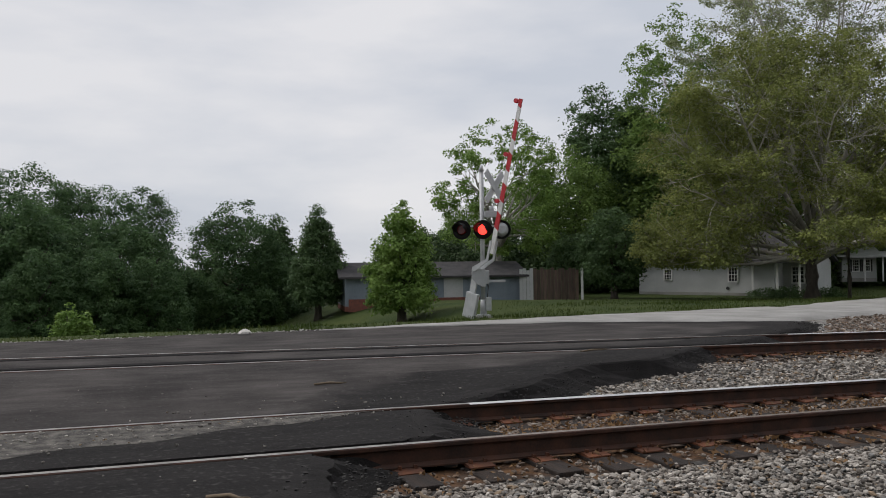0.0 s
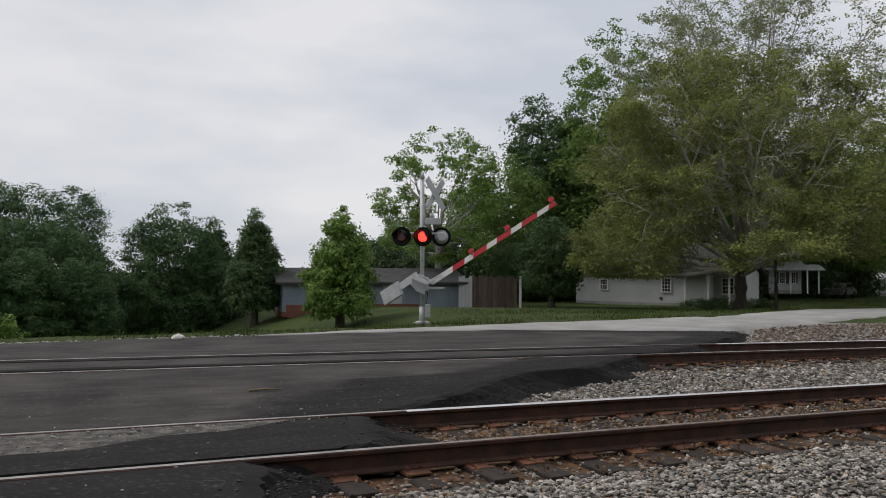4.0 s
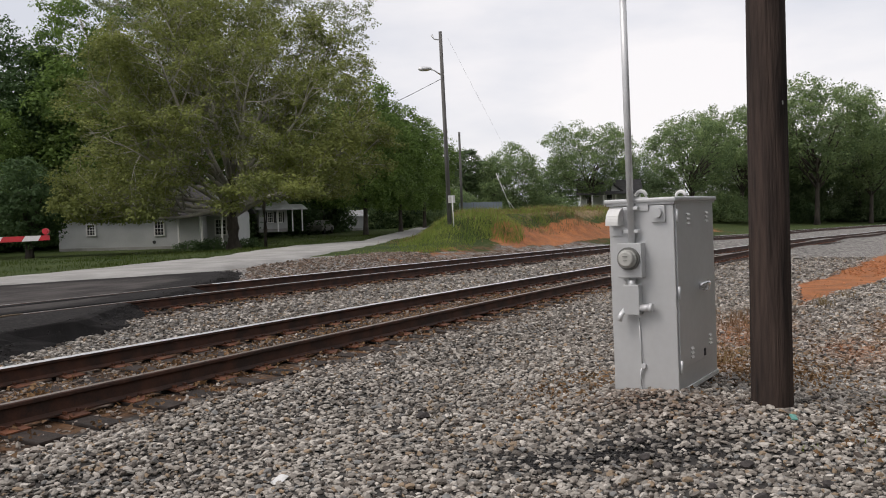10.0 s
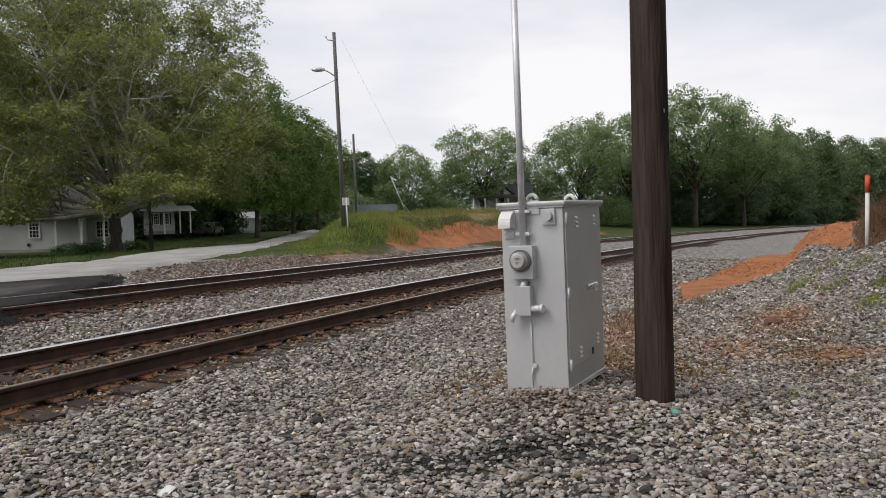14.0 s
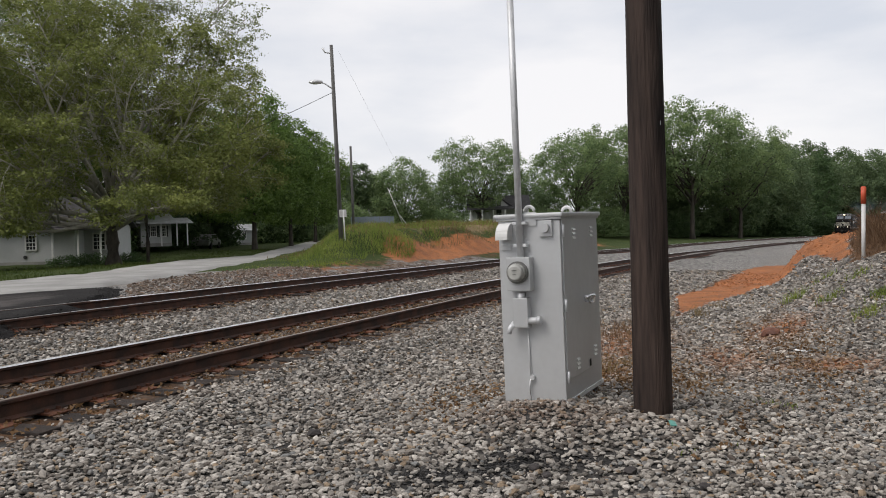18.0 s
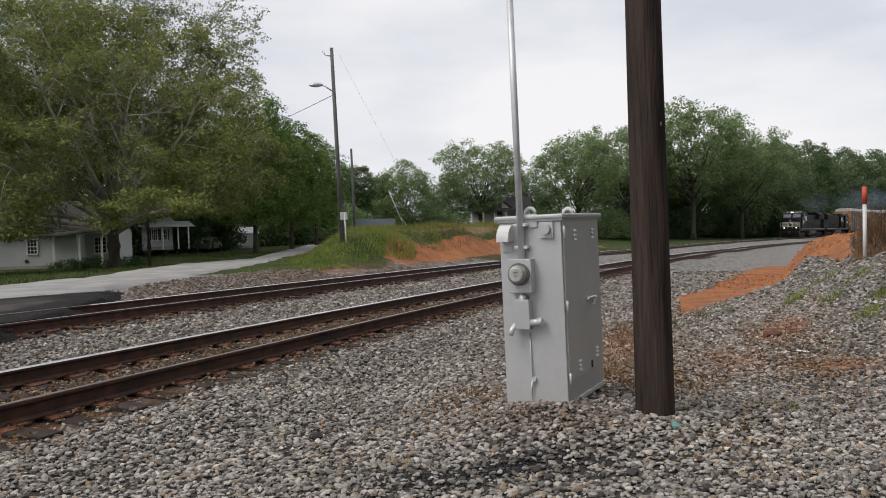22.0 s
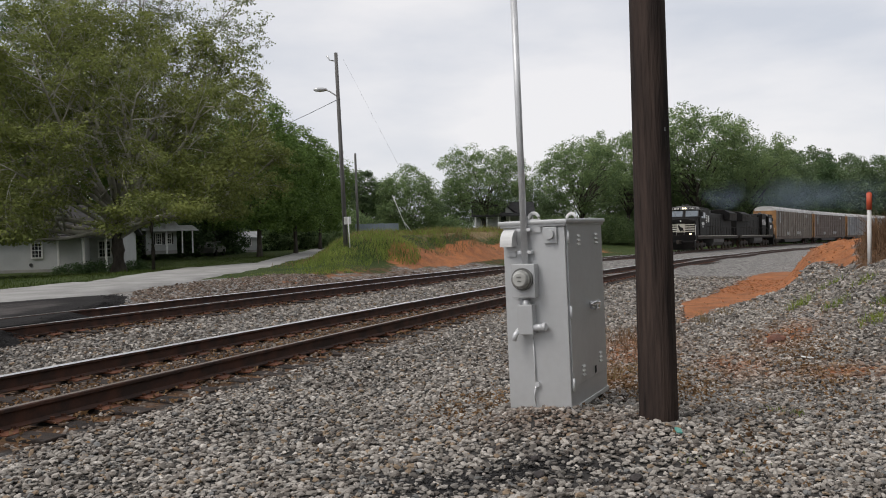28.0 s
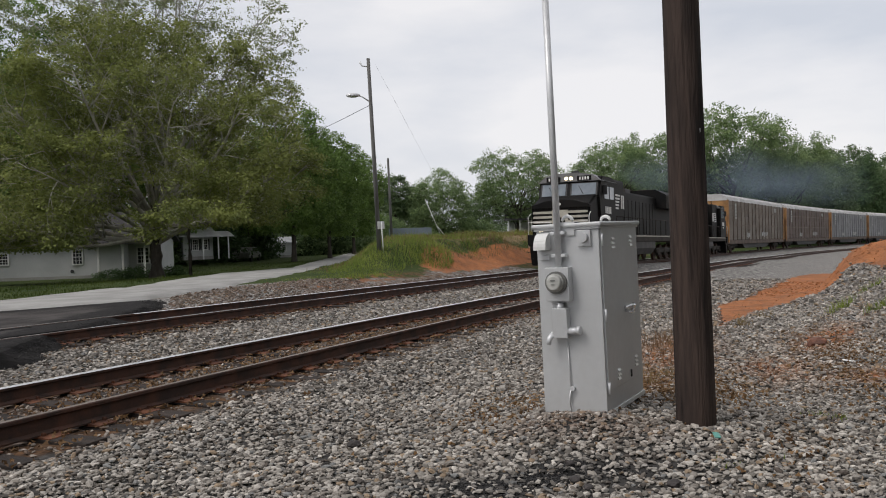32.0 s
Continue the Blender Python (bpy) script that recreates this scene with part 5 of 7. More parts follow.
    w = tree(27, 5.0, 10.0, 0.05, 10000, 0.17, M_LEAF_SCRUB, "dark hedge of scrub behind the yard", shape=SCRUB, trunk_r=0.1, limbs=3, sprays=240)
    plant(w, 27, 64)
    tagged(w, category="bush", group="scrub")
    for az, dd, tn, k in ((22, 66, 30, 1), (32, 70, 60, 1), (36, 74, 100, 1), (-3, 66, 10, 1), (4, 68, 50, 0.9), (-9, 62, 140, 1), (54.5, 116, 20, 1), (78.5, 146, 60, 0.75), (81, 146, 0, 0.7), (83.4, 150, 90, 0.8), (85.8, 152, 10, 0.75), (88, 170, 40, 0.85), (89.8, 180, 70, 0.9), (91.4, 186, 30, 0.95), (92.8, 182, 80, 0.9), (94.2, 200, 110, 1.0), (95.6, 220, 10, 1.1), (97, 244, 150, 1.2), (98.4, 270, 20, 1.3), (99.8, 296, 60, 1.4), (86, 166, 200, 1.1), (89, 176, 130, 1.1), (92, 192, 60, 1.15), (82.5, 156, 80, 1.0), (10.4, 58, 60, 0.6)):
        again(w, az, dd, tn, k)
    # enlarged scrub added out of view on the camera's side, to block skylight
    for az, dd, tn, k in ((122, 36, 0, 2.4), (138, 30, 200, 2.9), (154, 27, 60, 3.2), (172, 26, 120, 3.2), (195, 27, 40, 3.0), (218, 31, 90, 2.6)):
        again(w, az, dd, tn, k)
    # scrub along the lane, some added to stand in for shade under the crowns
    for az, dd, tn, k in ((50.3, 84, 30, 0.9), (52.6, 92, 70, 0.95), (57.6, 106, 160, 0.9), (53.0, 112, 100, 0.9), (46.0, 78, 200, 1.0)):
        again(w, az, dd, tn, k)
    sb = tree(29, 0.7, 2.2, 0.03, 1800, 0.05, M_LEAF_DARK, "low dark shrub at the foot of the porch", shape=SCRUB, trunk_r=0.02, limbs=3, sprays=90, spray=0.09)
    plant(sb, 45.9, 50)
    tagged(sb, category="bush", group="porch shrubs")
    again(sb, 44.4, 53, 60, 0.9)
    again(sb, 48.3, 50, 20, 0.9)
    v = tree(28, 1.25, 1.2, 0.1, 3000, 0.05, M_LEAF_BRIGHT, "low light green bush by the crossing edge", shape=EGG, trunk_r=0.03, limbs=3, sprays=110, spray=0.09)
    plant(v, -2.2, 25)
    tagged(v, category="bush")


trees()


# ---- crossing signal ----
def signal():
    x, y = 25 * math.sin(radians(25.42)), 25 * math.cos(radians(25.42))
    base = -0.34
    root = empty("crossing_signal", pose(x, y, base, 0, -0.2, -20), "silver crossing signal mast with crossbuck, twin red lamps and gate gear", "railway signal")
    bm = B()
    bx(bm, (0, 0, -0.02), (0.5, 0.5, 0.14), bev=0.02)
    part("foundation", bm, M_ROAD, root, "concrete foundation")
    bm = B()
    cyl(bm, (0, 0, 0.05), (0, 0, 0.55), 0.11, 0.085, 16)
    cyl(bm, (0, 0, 0.05), (0, 0, 0.09), 0.21, 0.21, 16)
    part("base_casting", bm, M_SILVER, root)
    bm = B()
    cyl(bm, (0, 0, 0.5), (0, 0, 4.55), 0.07, 0.07, 14)
    part("mast", bm, M_SILVER, root)
    bm = B()
    cyl(bm, (0, 0, 4.55), (0, 0, 4.78), 0.095, 0.01, 14)
    part("cap", bm, M_SILVER, root)
    # crossbuck blades
    for s in (-1, 1):
        bm = B()
        bx(bm, (0, 0, 0), (1.25, 0.02, 0.23), bev=0.004, m=pose(0.4, -0.1 - 0.02 * s, 4.05, 0, 47 * s, 46))
        part("crossbuck_blade", bm, M_SILVER, root, "bare back of a crossbuck blade")
    bm = B()
    cyl(bm, (-0.75, -0.1, 2.82), (0.62, -0.1, 2.82), 0.03, seg=10)
    part("lamp_arm", bm, M_SILVER, root)
    for k, (dx, lit) in enumerate(((-0.66, False), (0.0, True))):
        bm = B()
        c = Vector((dx, -0.16, 2.72))
        cyl(bm, c + Vector((0, 0.05, 0)), c + Vector((0, 0.02, 0)), 0.3, 0.3, 28)
        disc = part("lamp_background", bm, M_BLACK, root, "round black lamp background")
        bm = B()
        cyl(bm, c + Vector((0, 0.16, 0)), c + Vector((0, 0.04, 0)), 0.12, 0.17, 20)
        part("lamp_housing", bm, M_DARK, disc)
        bm = B()
        seg = 16
        pts = [math.radians(200 - 220 * i / seg) for i in range(seg + 1)]
        ring = []
        for a in pts:
            l0 = 0.34 if math.sin(a) > 0 else 0.2
            ring.append([bm.verts.new(c + Vector((math.cos(a) * r, yy, math.sin(a) * r))) for r, yy in ((0.19, 0.0), (0.19, -l0), (0.2, -l0), (0.2, 0.0))])
        for p, q in zip(ring, ring[1:]):
            for i in range(4):
                bm.faces.new((p[i], q[i], q[(i + 1) % 4], p[(i + 1) % 4]))
        part("hood", bm, M_BLACK, disc)
        bm = B()
        cyl(bm, c + Vector((0, 0.01, 0)), c + Vector((0, -0.03, 0)), 0.16, 0.13, 24)
        part("lens", bm, M_REDLAMP if lit else M_REDDIM, disc, "glowing red lens" if lit else "unlit red lens")
        disc.matrix_basis = Matrix.Translation(c) @ Matrix.Rotation(radians(-24), 4, "Z") @ Matrix.Translation(-c)
    # lamp that faces the other way, seen from behind
    bm = B()
    c = Vector((0.6, 0.0, 2.72))
    cyl(bm, c, c + Vector((0, 0.03, 0)), 0.3, 0.3, 28)
    disc = part("lamp_background", bm, M_BLACK, root, "round lamp background seen from its grey back")
    bm = B()
    cyl(bm, c + Vector((0, 0.0, 0)), c + Vector((0, -0.16, 0)), 0.22, 0.12, 22)
    part("lamp_housing", bm, M_SILVER, disc)
    bm = B()
    bx(bm, (0.32, -0.05, 3.2), (0.5, 0.22, 0.2), bev=0.02)
    cyl(bm, (0.3, -0.05, 3.3), (0.3, -0.05, 3.46), 0.09, 0.05, 12)
    tube(bm, [(0.3, -0.05, 3.4), (0.42, -0.05, 3.55), (0.4, -0.05, 3.75)], [0.025] * 3, 6)
    part("bell", bm, M_SILVER, root)
    bm = B()
    bx(bm, (0.06, -0.16, 1.25), (0.22, 0.3, 0.42), bev=0.03)
    prism(bm, [(-0.36, 1.42), (-0.36, 1.22), (-0.22, 1.05), (-0.02, 0.95), (0.05, 0.95), (0.05, 1.48), (-0.16, 1.5)], -0.32, -0.12)
    bx(bm, (0.42, -0.16, 1.12), (0.5, 0.2, 0.07), bev=0.01)
    part("gate_mechanism", bm, M_SILVER, root)
    bm = B()
    bx(bm, (0.16, -0.1, 0.42), (0.16, 0.16, 0.42), bev=0.02)
    part("junction_box", bm, M_SILVER, root)
    bm = B()
    tube(bm, [(0.12, -0.1, 0.6), (0.15, -0.1, 0.95), (0.1, -0.1, 1.2)], [0.02, 0.02, 0.02], 8)
    part("conduit", bm, M_DARK, root)
    # gate arm, pivoting about its shaft
    arm = empty("gate_arm", pose(x, y, base + 1.5), "red and white striped crossing gate arm with red tip lamps", "crossing gate")
    ARM_TURN = -65
    for side in (-0.15, 0.15):
        bm = B()
        prism(bm, [(-0.05, 0.06), (-0.06, -0.06), (0.38, -0.49), (1.0, -0.49), (1.0, -0.42), (0.43, -0.41), (0.05, 0.06)], side - 0.015, side + 0.015)
        part("arm_bracket", bm, M_SILVER, arm)
    bm = B()
    bx(bm, (-1.15, 0.0, -0.04), (0.8, 0.12, 0.46), bev=0.02)
    prism(bm, [(0.05, -0.12), (0.05, 0.12), (-0.8, 0.1), (-0.8, -0.12)], -0.03, 0.03)
    part("counterweight", bm, M_SILVER, arm)
    cuts = (0.6, 1.33, 1.82, 2.18, 2.71, 3.11, 3.64, 4.05, 4.61, 5.02, 5.3)
    n = len(cuts) - 1
    for i in range(n):
        bm = B()
        a0, a1 = cuts[i], cuts[i + 1]
        h0, h1 = 0.08 - 0.02 * i / n, 0.08 - 0.02 * (i + 1) / n
        prism(bm, [(a0, -h0), (a1, -h1), (a1 + 0.09, h1), (a0 + 0.09, h0)] if 0 < i < n - 1 else ([(a0, -h0), (a1, -h1), (a1 + 0.09, h1), (a0, h0)] if i == 0 else [(a0, -h0), (a1, -h1), (a1, h1), (a0 + 0.09, h0)]), -0.018, 0.018)
        bmesh.ops.translate(bm, verts=bm.verts[:], vec=(0, 0, -0.45))
        part("stripe", bm, M_REDREF if i % 2 == 1 else M_WHITE, arm)
    for q in (2.2, 3.62, 5.22):
        bm = B()
        cyl(bm, (q, -0.05, 0.16 - 0.45), (q, 0.05, 0.16 - 0.45), 0.07, 0.07, 14)
        bx(bm, (q, 0, 0.08 - 0.45), (0.05, 0.05, 0.12))
        part("arm_lamp", bm, M_REDTIP, arm, "small red lamp on the arm")
    return arm, Matrix.Translation((x, y, base + 1.5)) @ Matrix.Rotation(radians(ARM_TURN), 4, "Z") @ Matrix.Translation((0.0, -0.3, 0))


GATE, GATE_BASE = signal()


# ---- relay cabinet ----
def cabinet():
    # body corner nearest the camera at (6.18, 1.30); its end face looks at the camera
    root = empty("relay_cabinet", pose(6.27, 1.31, -0.18, 0, -1.3, -97.0), "grey steel signal relay cabinet with electric meter on its end", "signal cabinet")
    w, d, h = 0.53, 1.0, 1.468
    # local: x runs along the end face away from the corner, y into the depth
    W, D_ = -w, d
    bm = B()
    bx(bm, (W / 2, D_ / 2, h / 2 - 0.035), (w, d, h + 0.01), bev=0.008)
    part("body", bm, M_GREY, root)
    bm = B()
    bx(bm, (W / 2, D_ / 2, h + 0.01), (w + 0.06, d + 0.06, 0.035), bev=0.012)
    bx(bm, (W / 2, D_ / 2, h - 0.012), (w + 0.03, d + 0.03, 0.03), bev=0.004)
    part("roof", bm, M_GREY, root)
    for yy in (0.03, d - 0.03):
        bm = B()
        tube(bm, [(W / 2 + 0.043 * math.cos(a), yy, h + 0.04 + 0.045 * math.sin(a)) for a in np.linspace(-0.5, math.pi + 0.5, 12)], [0.014] * 12, 8)
        part("lifting_eye", bm, M_WHITE, root)
    for yy in (0.14, d - 0.14):
        bm = B()
        bx(bm, (W / 2, yy, -0.1), (w * 0.9, 0.16, 0.14), bev=0.01)
        part("foot", bm, M_DARK, root)
    bm = B()
    bx(bm, (0.006, d / 2, -0.03), (0.012, d, 0.035), bev=0.003)
    part("bottom_rail", bm, M_WHITE, root)
    # long side door
    bm = B()
    bx(bm, (0.004, d / 2, h / 2 + 0.06), (0.012, d - 0.06, h - 0.17), bev=0.004)
    door = part("door", bm, M_GREY, root)
    bm = B()
    bx(bm, (0.025, 0.54, 0.76), (0.025, 0.04, 0.06), bev=0.006)
    tube(bm, [(0.04, 0.5, 0.75), (0.055, 0.56, 0.775), (0.05, 0.66, 0.765)], [0.012, 0.012, 0.01], 8)
    tube(bm, [(0.04, 0.52, 0.735), (0.05, 0.58, 0.72), (0.045, 0.64, 0.735)], [0.009, 0.009, 0.008], 8)
    bx(bm, (0.06, 0.6, 0.745), (0.03, 0.05, 0.05), bev=0.008)
    tube(bm, [(0.035, 0.47, 0.77), (0.075, 0.52, 0.785), (0.075, 0.6, 0.775), (0.035, 0.7, 0.785)], [0.014, 0.015, 0.015, 0.012], 8)
    part("handle", bm, M_CHROME, door, "bright chrome latch handle with padlock")
    for yy, zz in ((0.3, 1.335), (0.78, 1.34), (0.3, 0.26), (0.78, 0.3)):
        for k in range(3):
            bm = B()
            prism(bm, [(0.0, -0.009), (0.013, -0.009), (0.0, 0.01)], yy - 0.035, yy + 0.035)
            o = part("louvre", bm, M_WHITE, door)
            o.matrix_basis = pose(0.01, 0, zz - 0.05 + 0.035 * k)
    for zz in (0.12, 0.7, 1.3):
        bm = B()
        cyl(bm, (0.014, 0.035, zz), (0.014, 0.035, zz + 0.1), 0.012, seg=8)
        part("hinge", bm, M_GALV, door)
    # meter end
    bm = B()
    bx(bm, (-0.335, -0.045, 1.012), (0.2, 0.09, 0.27), bev=0.006)
    mb = part("meter_box", bm, M_GREY, root)
    bm = B()
    cyl(bm, (-0.335, -0.085, 1.027), (-0.335, -0.115, 1.027), 0.09, 0.09, 26)
    part("meter_ring", bm, M_TANKGREY, mb)
    bm = B()
    cyl(bm, (-0.335, -0.11, 1.027), (-0.335, -0.15, 1.027), 0.076, 0.072, 26)
    cyl(bm, (-0.335, -0.15, 1.027), (-0.335, -0.17, 1.027), 0.072, 0.05, 26)
    part("meter_glass", bm, M_METER, mb, "round greenish glass electric meter")
    bm = B()
    bx(bm, (-0.335, -0.172, 1.049), (0.04, 0.006, 0.008))
    bx(bm, (-0.335, -0.172, 1.017), (0.03, 0.006, 0.004))
    part("meter_dial", bm, M_TANKGREY, mb, "dark dial marks behind the glass")
    bm = B()
    cyl(bm, (-0.325, -0.05, 1.12), (-0.325, -0.05, 3.55), 0.027, 0.027, 14)
    part("conduit_pipe", bm, M_GALV, root, "tall galvanised conduit pipe")
    bm = B()
    cyl(bm, (-0.325, -0.05, 3.55), (-0.325, -0.05, 3.68), 0.045, 0.045, 12)
    tube(bm, [(-0.325, -0.05, 3.68), (-0.31, -0.12, 3.72), (-0.3, -0.2, 3.66)], [0.045, 0.045, 0.03], 10)
    part("weather_head", bm, M_GALV, root)
    for zz in (1.24, 1.42):
        bm = B()
        bx(bm, (-0.325, -0.03, zz), (0.12, 0.06, 0.025), bev=0.004)
        part("pipe_clamp", bm, M_GALV, root)
    bm = B()
    bx(bm, (-0.46, -0.05, 1.34), (0.1, 0.1, 0.06), bev=0.006)
    prism(bm, [(0.0, 1.29), (-0.115, 1.29)] + [(-0.115 * math.cos(a), 1.3 + 0.125 * math.sin(a)) for a in np.linspace(0.15, 1.45, 8)] + [(0.0, 1.425)], -0.512, -0.408, "x")
    part("lamp_hood", bm, M_WHITE, root, "small white hooded light box")
    bm = B()
    bx(bm, (-0.26, -0.006, 1.45), (0.13, 0.012, 0.11), bev=0.003)
    part("cover_plate", bm, M_GREY, root)
    bm = B()
    bx(bm, (-0.115, -0.012, 1.37), (0.11, 0.024, 0.13), bev=0.004)
    cyl(bm, (-0.115, -0.02, 1.375), (-0.115, -0.06, 1.375), 0.04, 0.036, 18)
    part("vent_plate", bm, M_GREY, root)
    bm = B()
    cyl(bm, (-0.335, -0.04, 0.78), (-0.335, -0.04, 0.86), 0.03, seg=12)
    part("conduit_nipple", bm, M_GALV, root)
    bm = B()
    bx(bm, (-0.335, -0.04, 0.7), (0.13, 0.08, 0.24), bev=0.006)
    sb = part("switch_box", bm, M_GREY, root)
    bm = B()
    cyl(bm, (-0.27, -0.05, 0.635), (-0.18, -0.05, 0.64), 0.028, seg=12)
    cyl(bm, (-0.2, -0.05, 0.64), (-0.17, -0.05, 0.64), 0.034, seg=12)
    part("outlet_fitting", bm, M_GALV, sb)
    bm = B()
    tube(bm, [(-0.4, -0.05, 0.615), (-0.42, -0.09, 0.58), (-0.43, -0.1, 0.53)], [0.022, 0.022, 0.02], 8)
    part("padlock", bm, M_GALV, sb)
    bm = B()
    tube(bm, [(-0.3, -0.012, 0.55), (-0.295, -0.012, 0.3), (-0.285, -0.02, 0.16)], [0.006, 0.006, 0.006], 6)
    part("ground_wire", bm, M_GREY, root)
    bm = B()
    tube(bm, [(-0.285, -0.015, 0.17), (-0.3, -0.02, 0.1), (-0.29, -0.02, -0.05)], [0.009, 0.009, 0.009], 6)
    cyl(bm, (-0.275, 0.0, 0.17), (-0.275, -0.03, 0.17), 0.02, seg=10)
    part("ground_clamp", bm, M_GALV, root)
    bm = B()
    bx(bm, (-0.46, -0.008, 1.23), (0.09, 0.012, 0.05), bev=0.002)
    part("name_plate", bm, M_GREY, root)
    bm = B()
    bx(bm, (0.016, 0.62, 0.2), (0.006, 0.03, 0.06))
    part("keyhole_cover", bm, M_DARK, door)
    return root


M_CHROME = mat("bright_chrome", (0.85, 0.85, 0.86), (0.75, 0.75, 0.76), 0.25, 0.8, scale=6, fine=30, bump=0.02)
M_TANKGREY = mat("dull_grey_metal", (0.2, 0.2, 0.19), (0.15, 0.15, 0.14), 0.45, 0.4, scale=6, fine=30, bump=0.03)
M_METER = mat("meter_glass", (0.5, 0.5, 0.47), (0.38, 0.38, 0.355), 0.08, scale=12, fine=40, bump=0)
cabinet()


# ---- near pole ----
def near_pole():
    x, y = 6.42 * math.sin(radians(84.15)), 6.42 * math.cos(radians(84.15))
    ob = empty("utility_pole", pose(x, y, -0.23, -0.62, 0.0, 0), "dark brown creosoted wooden utility pole standing in gravel", "utility pole")
    bm = B()
    rng = np.random.default_rng(2)
    rings = []
    seg = 40
    zs = [-0.3, 0, 0.4, 0.8, 1.2, 1.6, 2, 2.4, 2.8, 3.2, 4, 5, 6.5, 8, 9.5]
    prof = 1 + rng.normal(0, 0.012, seg)
    for z in zs:
        r = 0.148 - 0.0045 * z
        rings.append([bm.verts.new((math.cos(a) * r * prof[k], math.sin(a) * r * prof[k], z)) for k, a in enumerate(np.linspace(0, 2 * np.pi, seg, endpoint=False))])
    for a, b in zip(rings, rings[1:]):
        for k in range(seg):
            bm.faces.new((a[k], a[(k + 1) % seg], b[(k + 1) % seg], b[k])).smooth = True
    bm.faces.new(rings[-1])
    part("shaft", bm, M_POLE, ob)
    for k in range(2):
        bm = B()
        a, z = rng.uniform(3.0, 5.2), rng.uniform(0.4, 3)
        r = 0.148 - 0.0045 * z
        bx(bm, (math.cos(a) * r, math.sin(a) * r, z), (0.008, 0.006, rng.uniform(0.02, 0.05)), rz=math.degrees(a))
        part("staple", bm, M_GALV, ob)
    return ob


near_pole()


# ---- lamp pole, second pole, sign ----
def far_poles():
    x, y = 34.2 * math.sin(radians(62.4)), 34.2 * math.cos(radians(62.4))
    gz = float(ground_z(x, y))
    root = empty("street_lamp_pole", pose(x, y, gz - 0.05, -1.2, -0.66, 0), "weathered wooden pole with a street lamp on a short arm", "street lamp")
    H_ = 8.77 - gz
    bm = B()
    cyl(bm, (0, 0, -0.3), (0, 0, H_), 0.1, 0.07, 14)
    part("shaft", bm, M_POLE_FAR, root)
    zl = H_ - 1.8
    bm = B()
    tube(bm, [(0, 0, zl - 0.05), (-0.16, 0.3, zl + 0.2), (-0.26, 0.5, zl + 0.28)], [0.03, 0.03, 0.03], 8)
    part("lamp_arm", bm, M_GALV, root)
    bm = B()
    g = bmesh.ops.create_uvsphere(bm, u_segments=14, v_segments=8, radius=1.0)
    bmesh.ops.transform(bm, matrix=Matrix.LocRotScale((-0.34, 0.64, zl + 0.28), Euler((0, 0, radians(118))), (0.3, 0.15, 0.1)), verts=g["verts"])
    part("lamp_head", bm, M_GALV, root)
    bm = B()
    tube(bm, [(0, 0, H_ - 0.35), (-0.13, 0.24, H_ - 0.3), (-0.17, 0.32, H_ - 0.12)], [0.03, 0.025, 0.05], 7)
    part("insulator_bracket", bm, M_GALV, root)
    bm = B()
    bx(bm, (-0.03, -0.16, 1.71 - gz), (0.33, 0.03, 0.32), rz=-30)
    part("sign_plate", bm, M_WHITE, root, "small pale square sign plate")
    bm = B()
    cyl(bm, (-0.06, -0.22, -0.2), (-0.06, -0.2, 1.85 - gz), 0.025, seg=8)
    part("sign_post", bm, M_WHITE, root)
    # guy wire and service wire
    top = Vector((x + 0.22, y, 8.5))
    for name, e, r in (("overhead_wire", Vector((49, 44, 6.0)), 0.012), ("guy_wire", Vector((46, 18, 1.0)), 0.003)):
        bm = B()
        pts = []
        s0 = top if name == "guy_wire" else Vector((x - 0.2, y, gz + zl - 0.2))
        for k in range(13):
            t = k / 12
            p = s0.lerp(e, t)
            p.z -= 0.6 * 4 * t * (1 - t) * (name == "overhead_wire")
            pts.append(p)
        tube(bm, pts, [r] * 13, 5)
        tagged(part(name, bm, M_DARK), "thin dark wire running from the lamp pole", "wire")
    x2, y2 = 60 * math.sin(radians(63.3)), 60 * math.cos(radians(63.3))
    g2 = float(ground_z(x2, y2))
    p2 = empty("utility_pole", pose(x2, y2, g2, 0.4, -2.2, 0), "weathered wooden utility pole in the distance", "utility pole")
    bm = B()
    cyl(bm, (0, 0, -0.3), (0, 0, 6.9 - g2), 0.11, 0.08, 12)
    part("shaft", bm, M_POLE_FAR, p2)
    x3, y3 = 54 * math.sin(radians(66.9)), 54 * math.cos(radians(66.9))
    g3 = float(ground_z(x3, y3))
    for q, (dx, lean, ln) in enumerate(((0, -28, 3.0), (0.25, -45, 1.2))):
        ob = empty("leaning_post", pose(x3 + dx, y3 - dx, g3 - 0.1, 0, lean, -24), "thin pale post leaning over in the grass", "post")
        bm = B()
        cyl(bm, (0, 0, 0), (0, 0, ln), 0.026, 0.024, 8)
        part("shaft", bm, M_WHITE, ob)


far_poles()


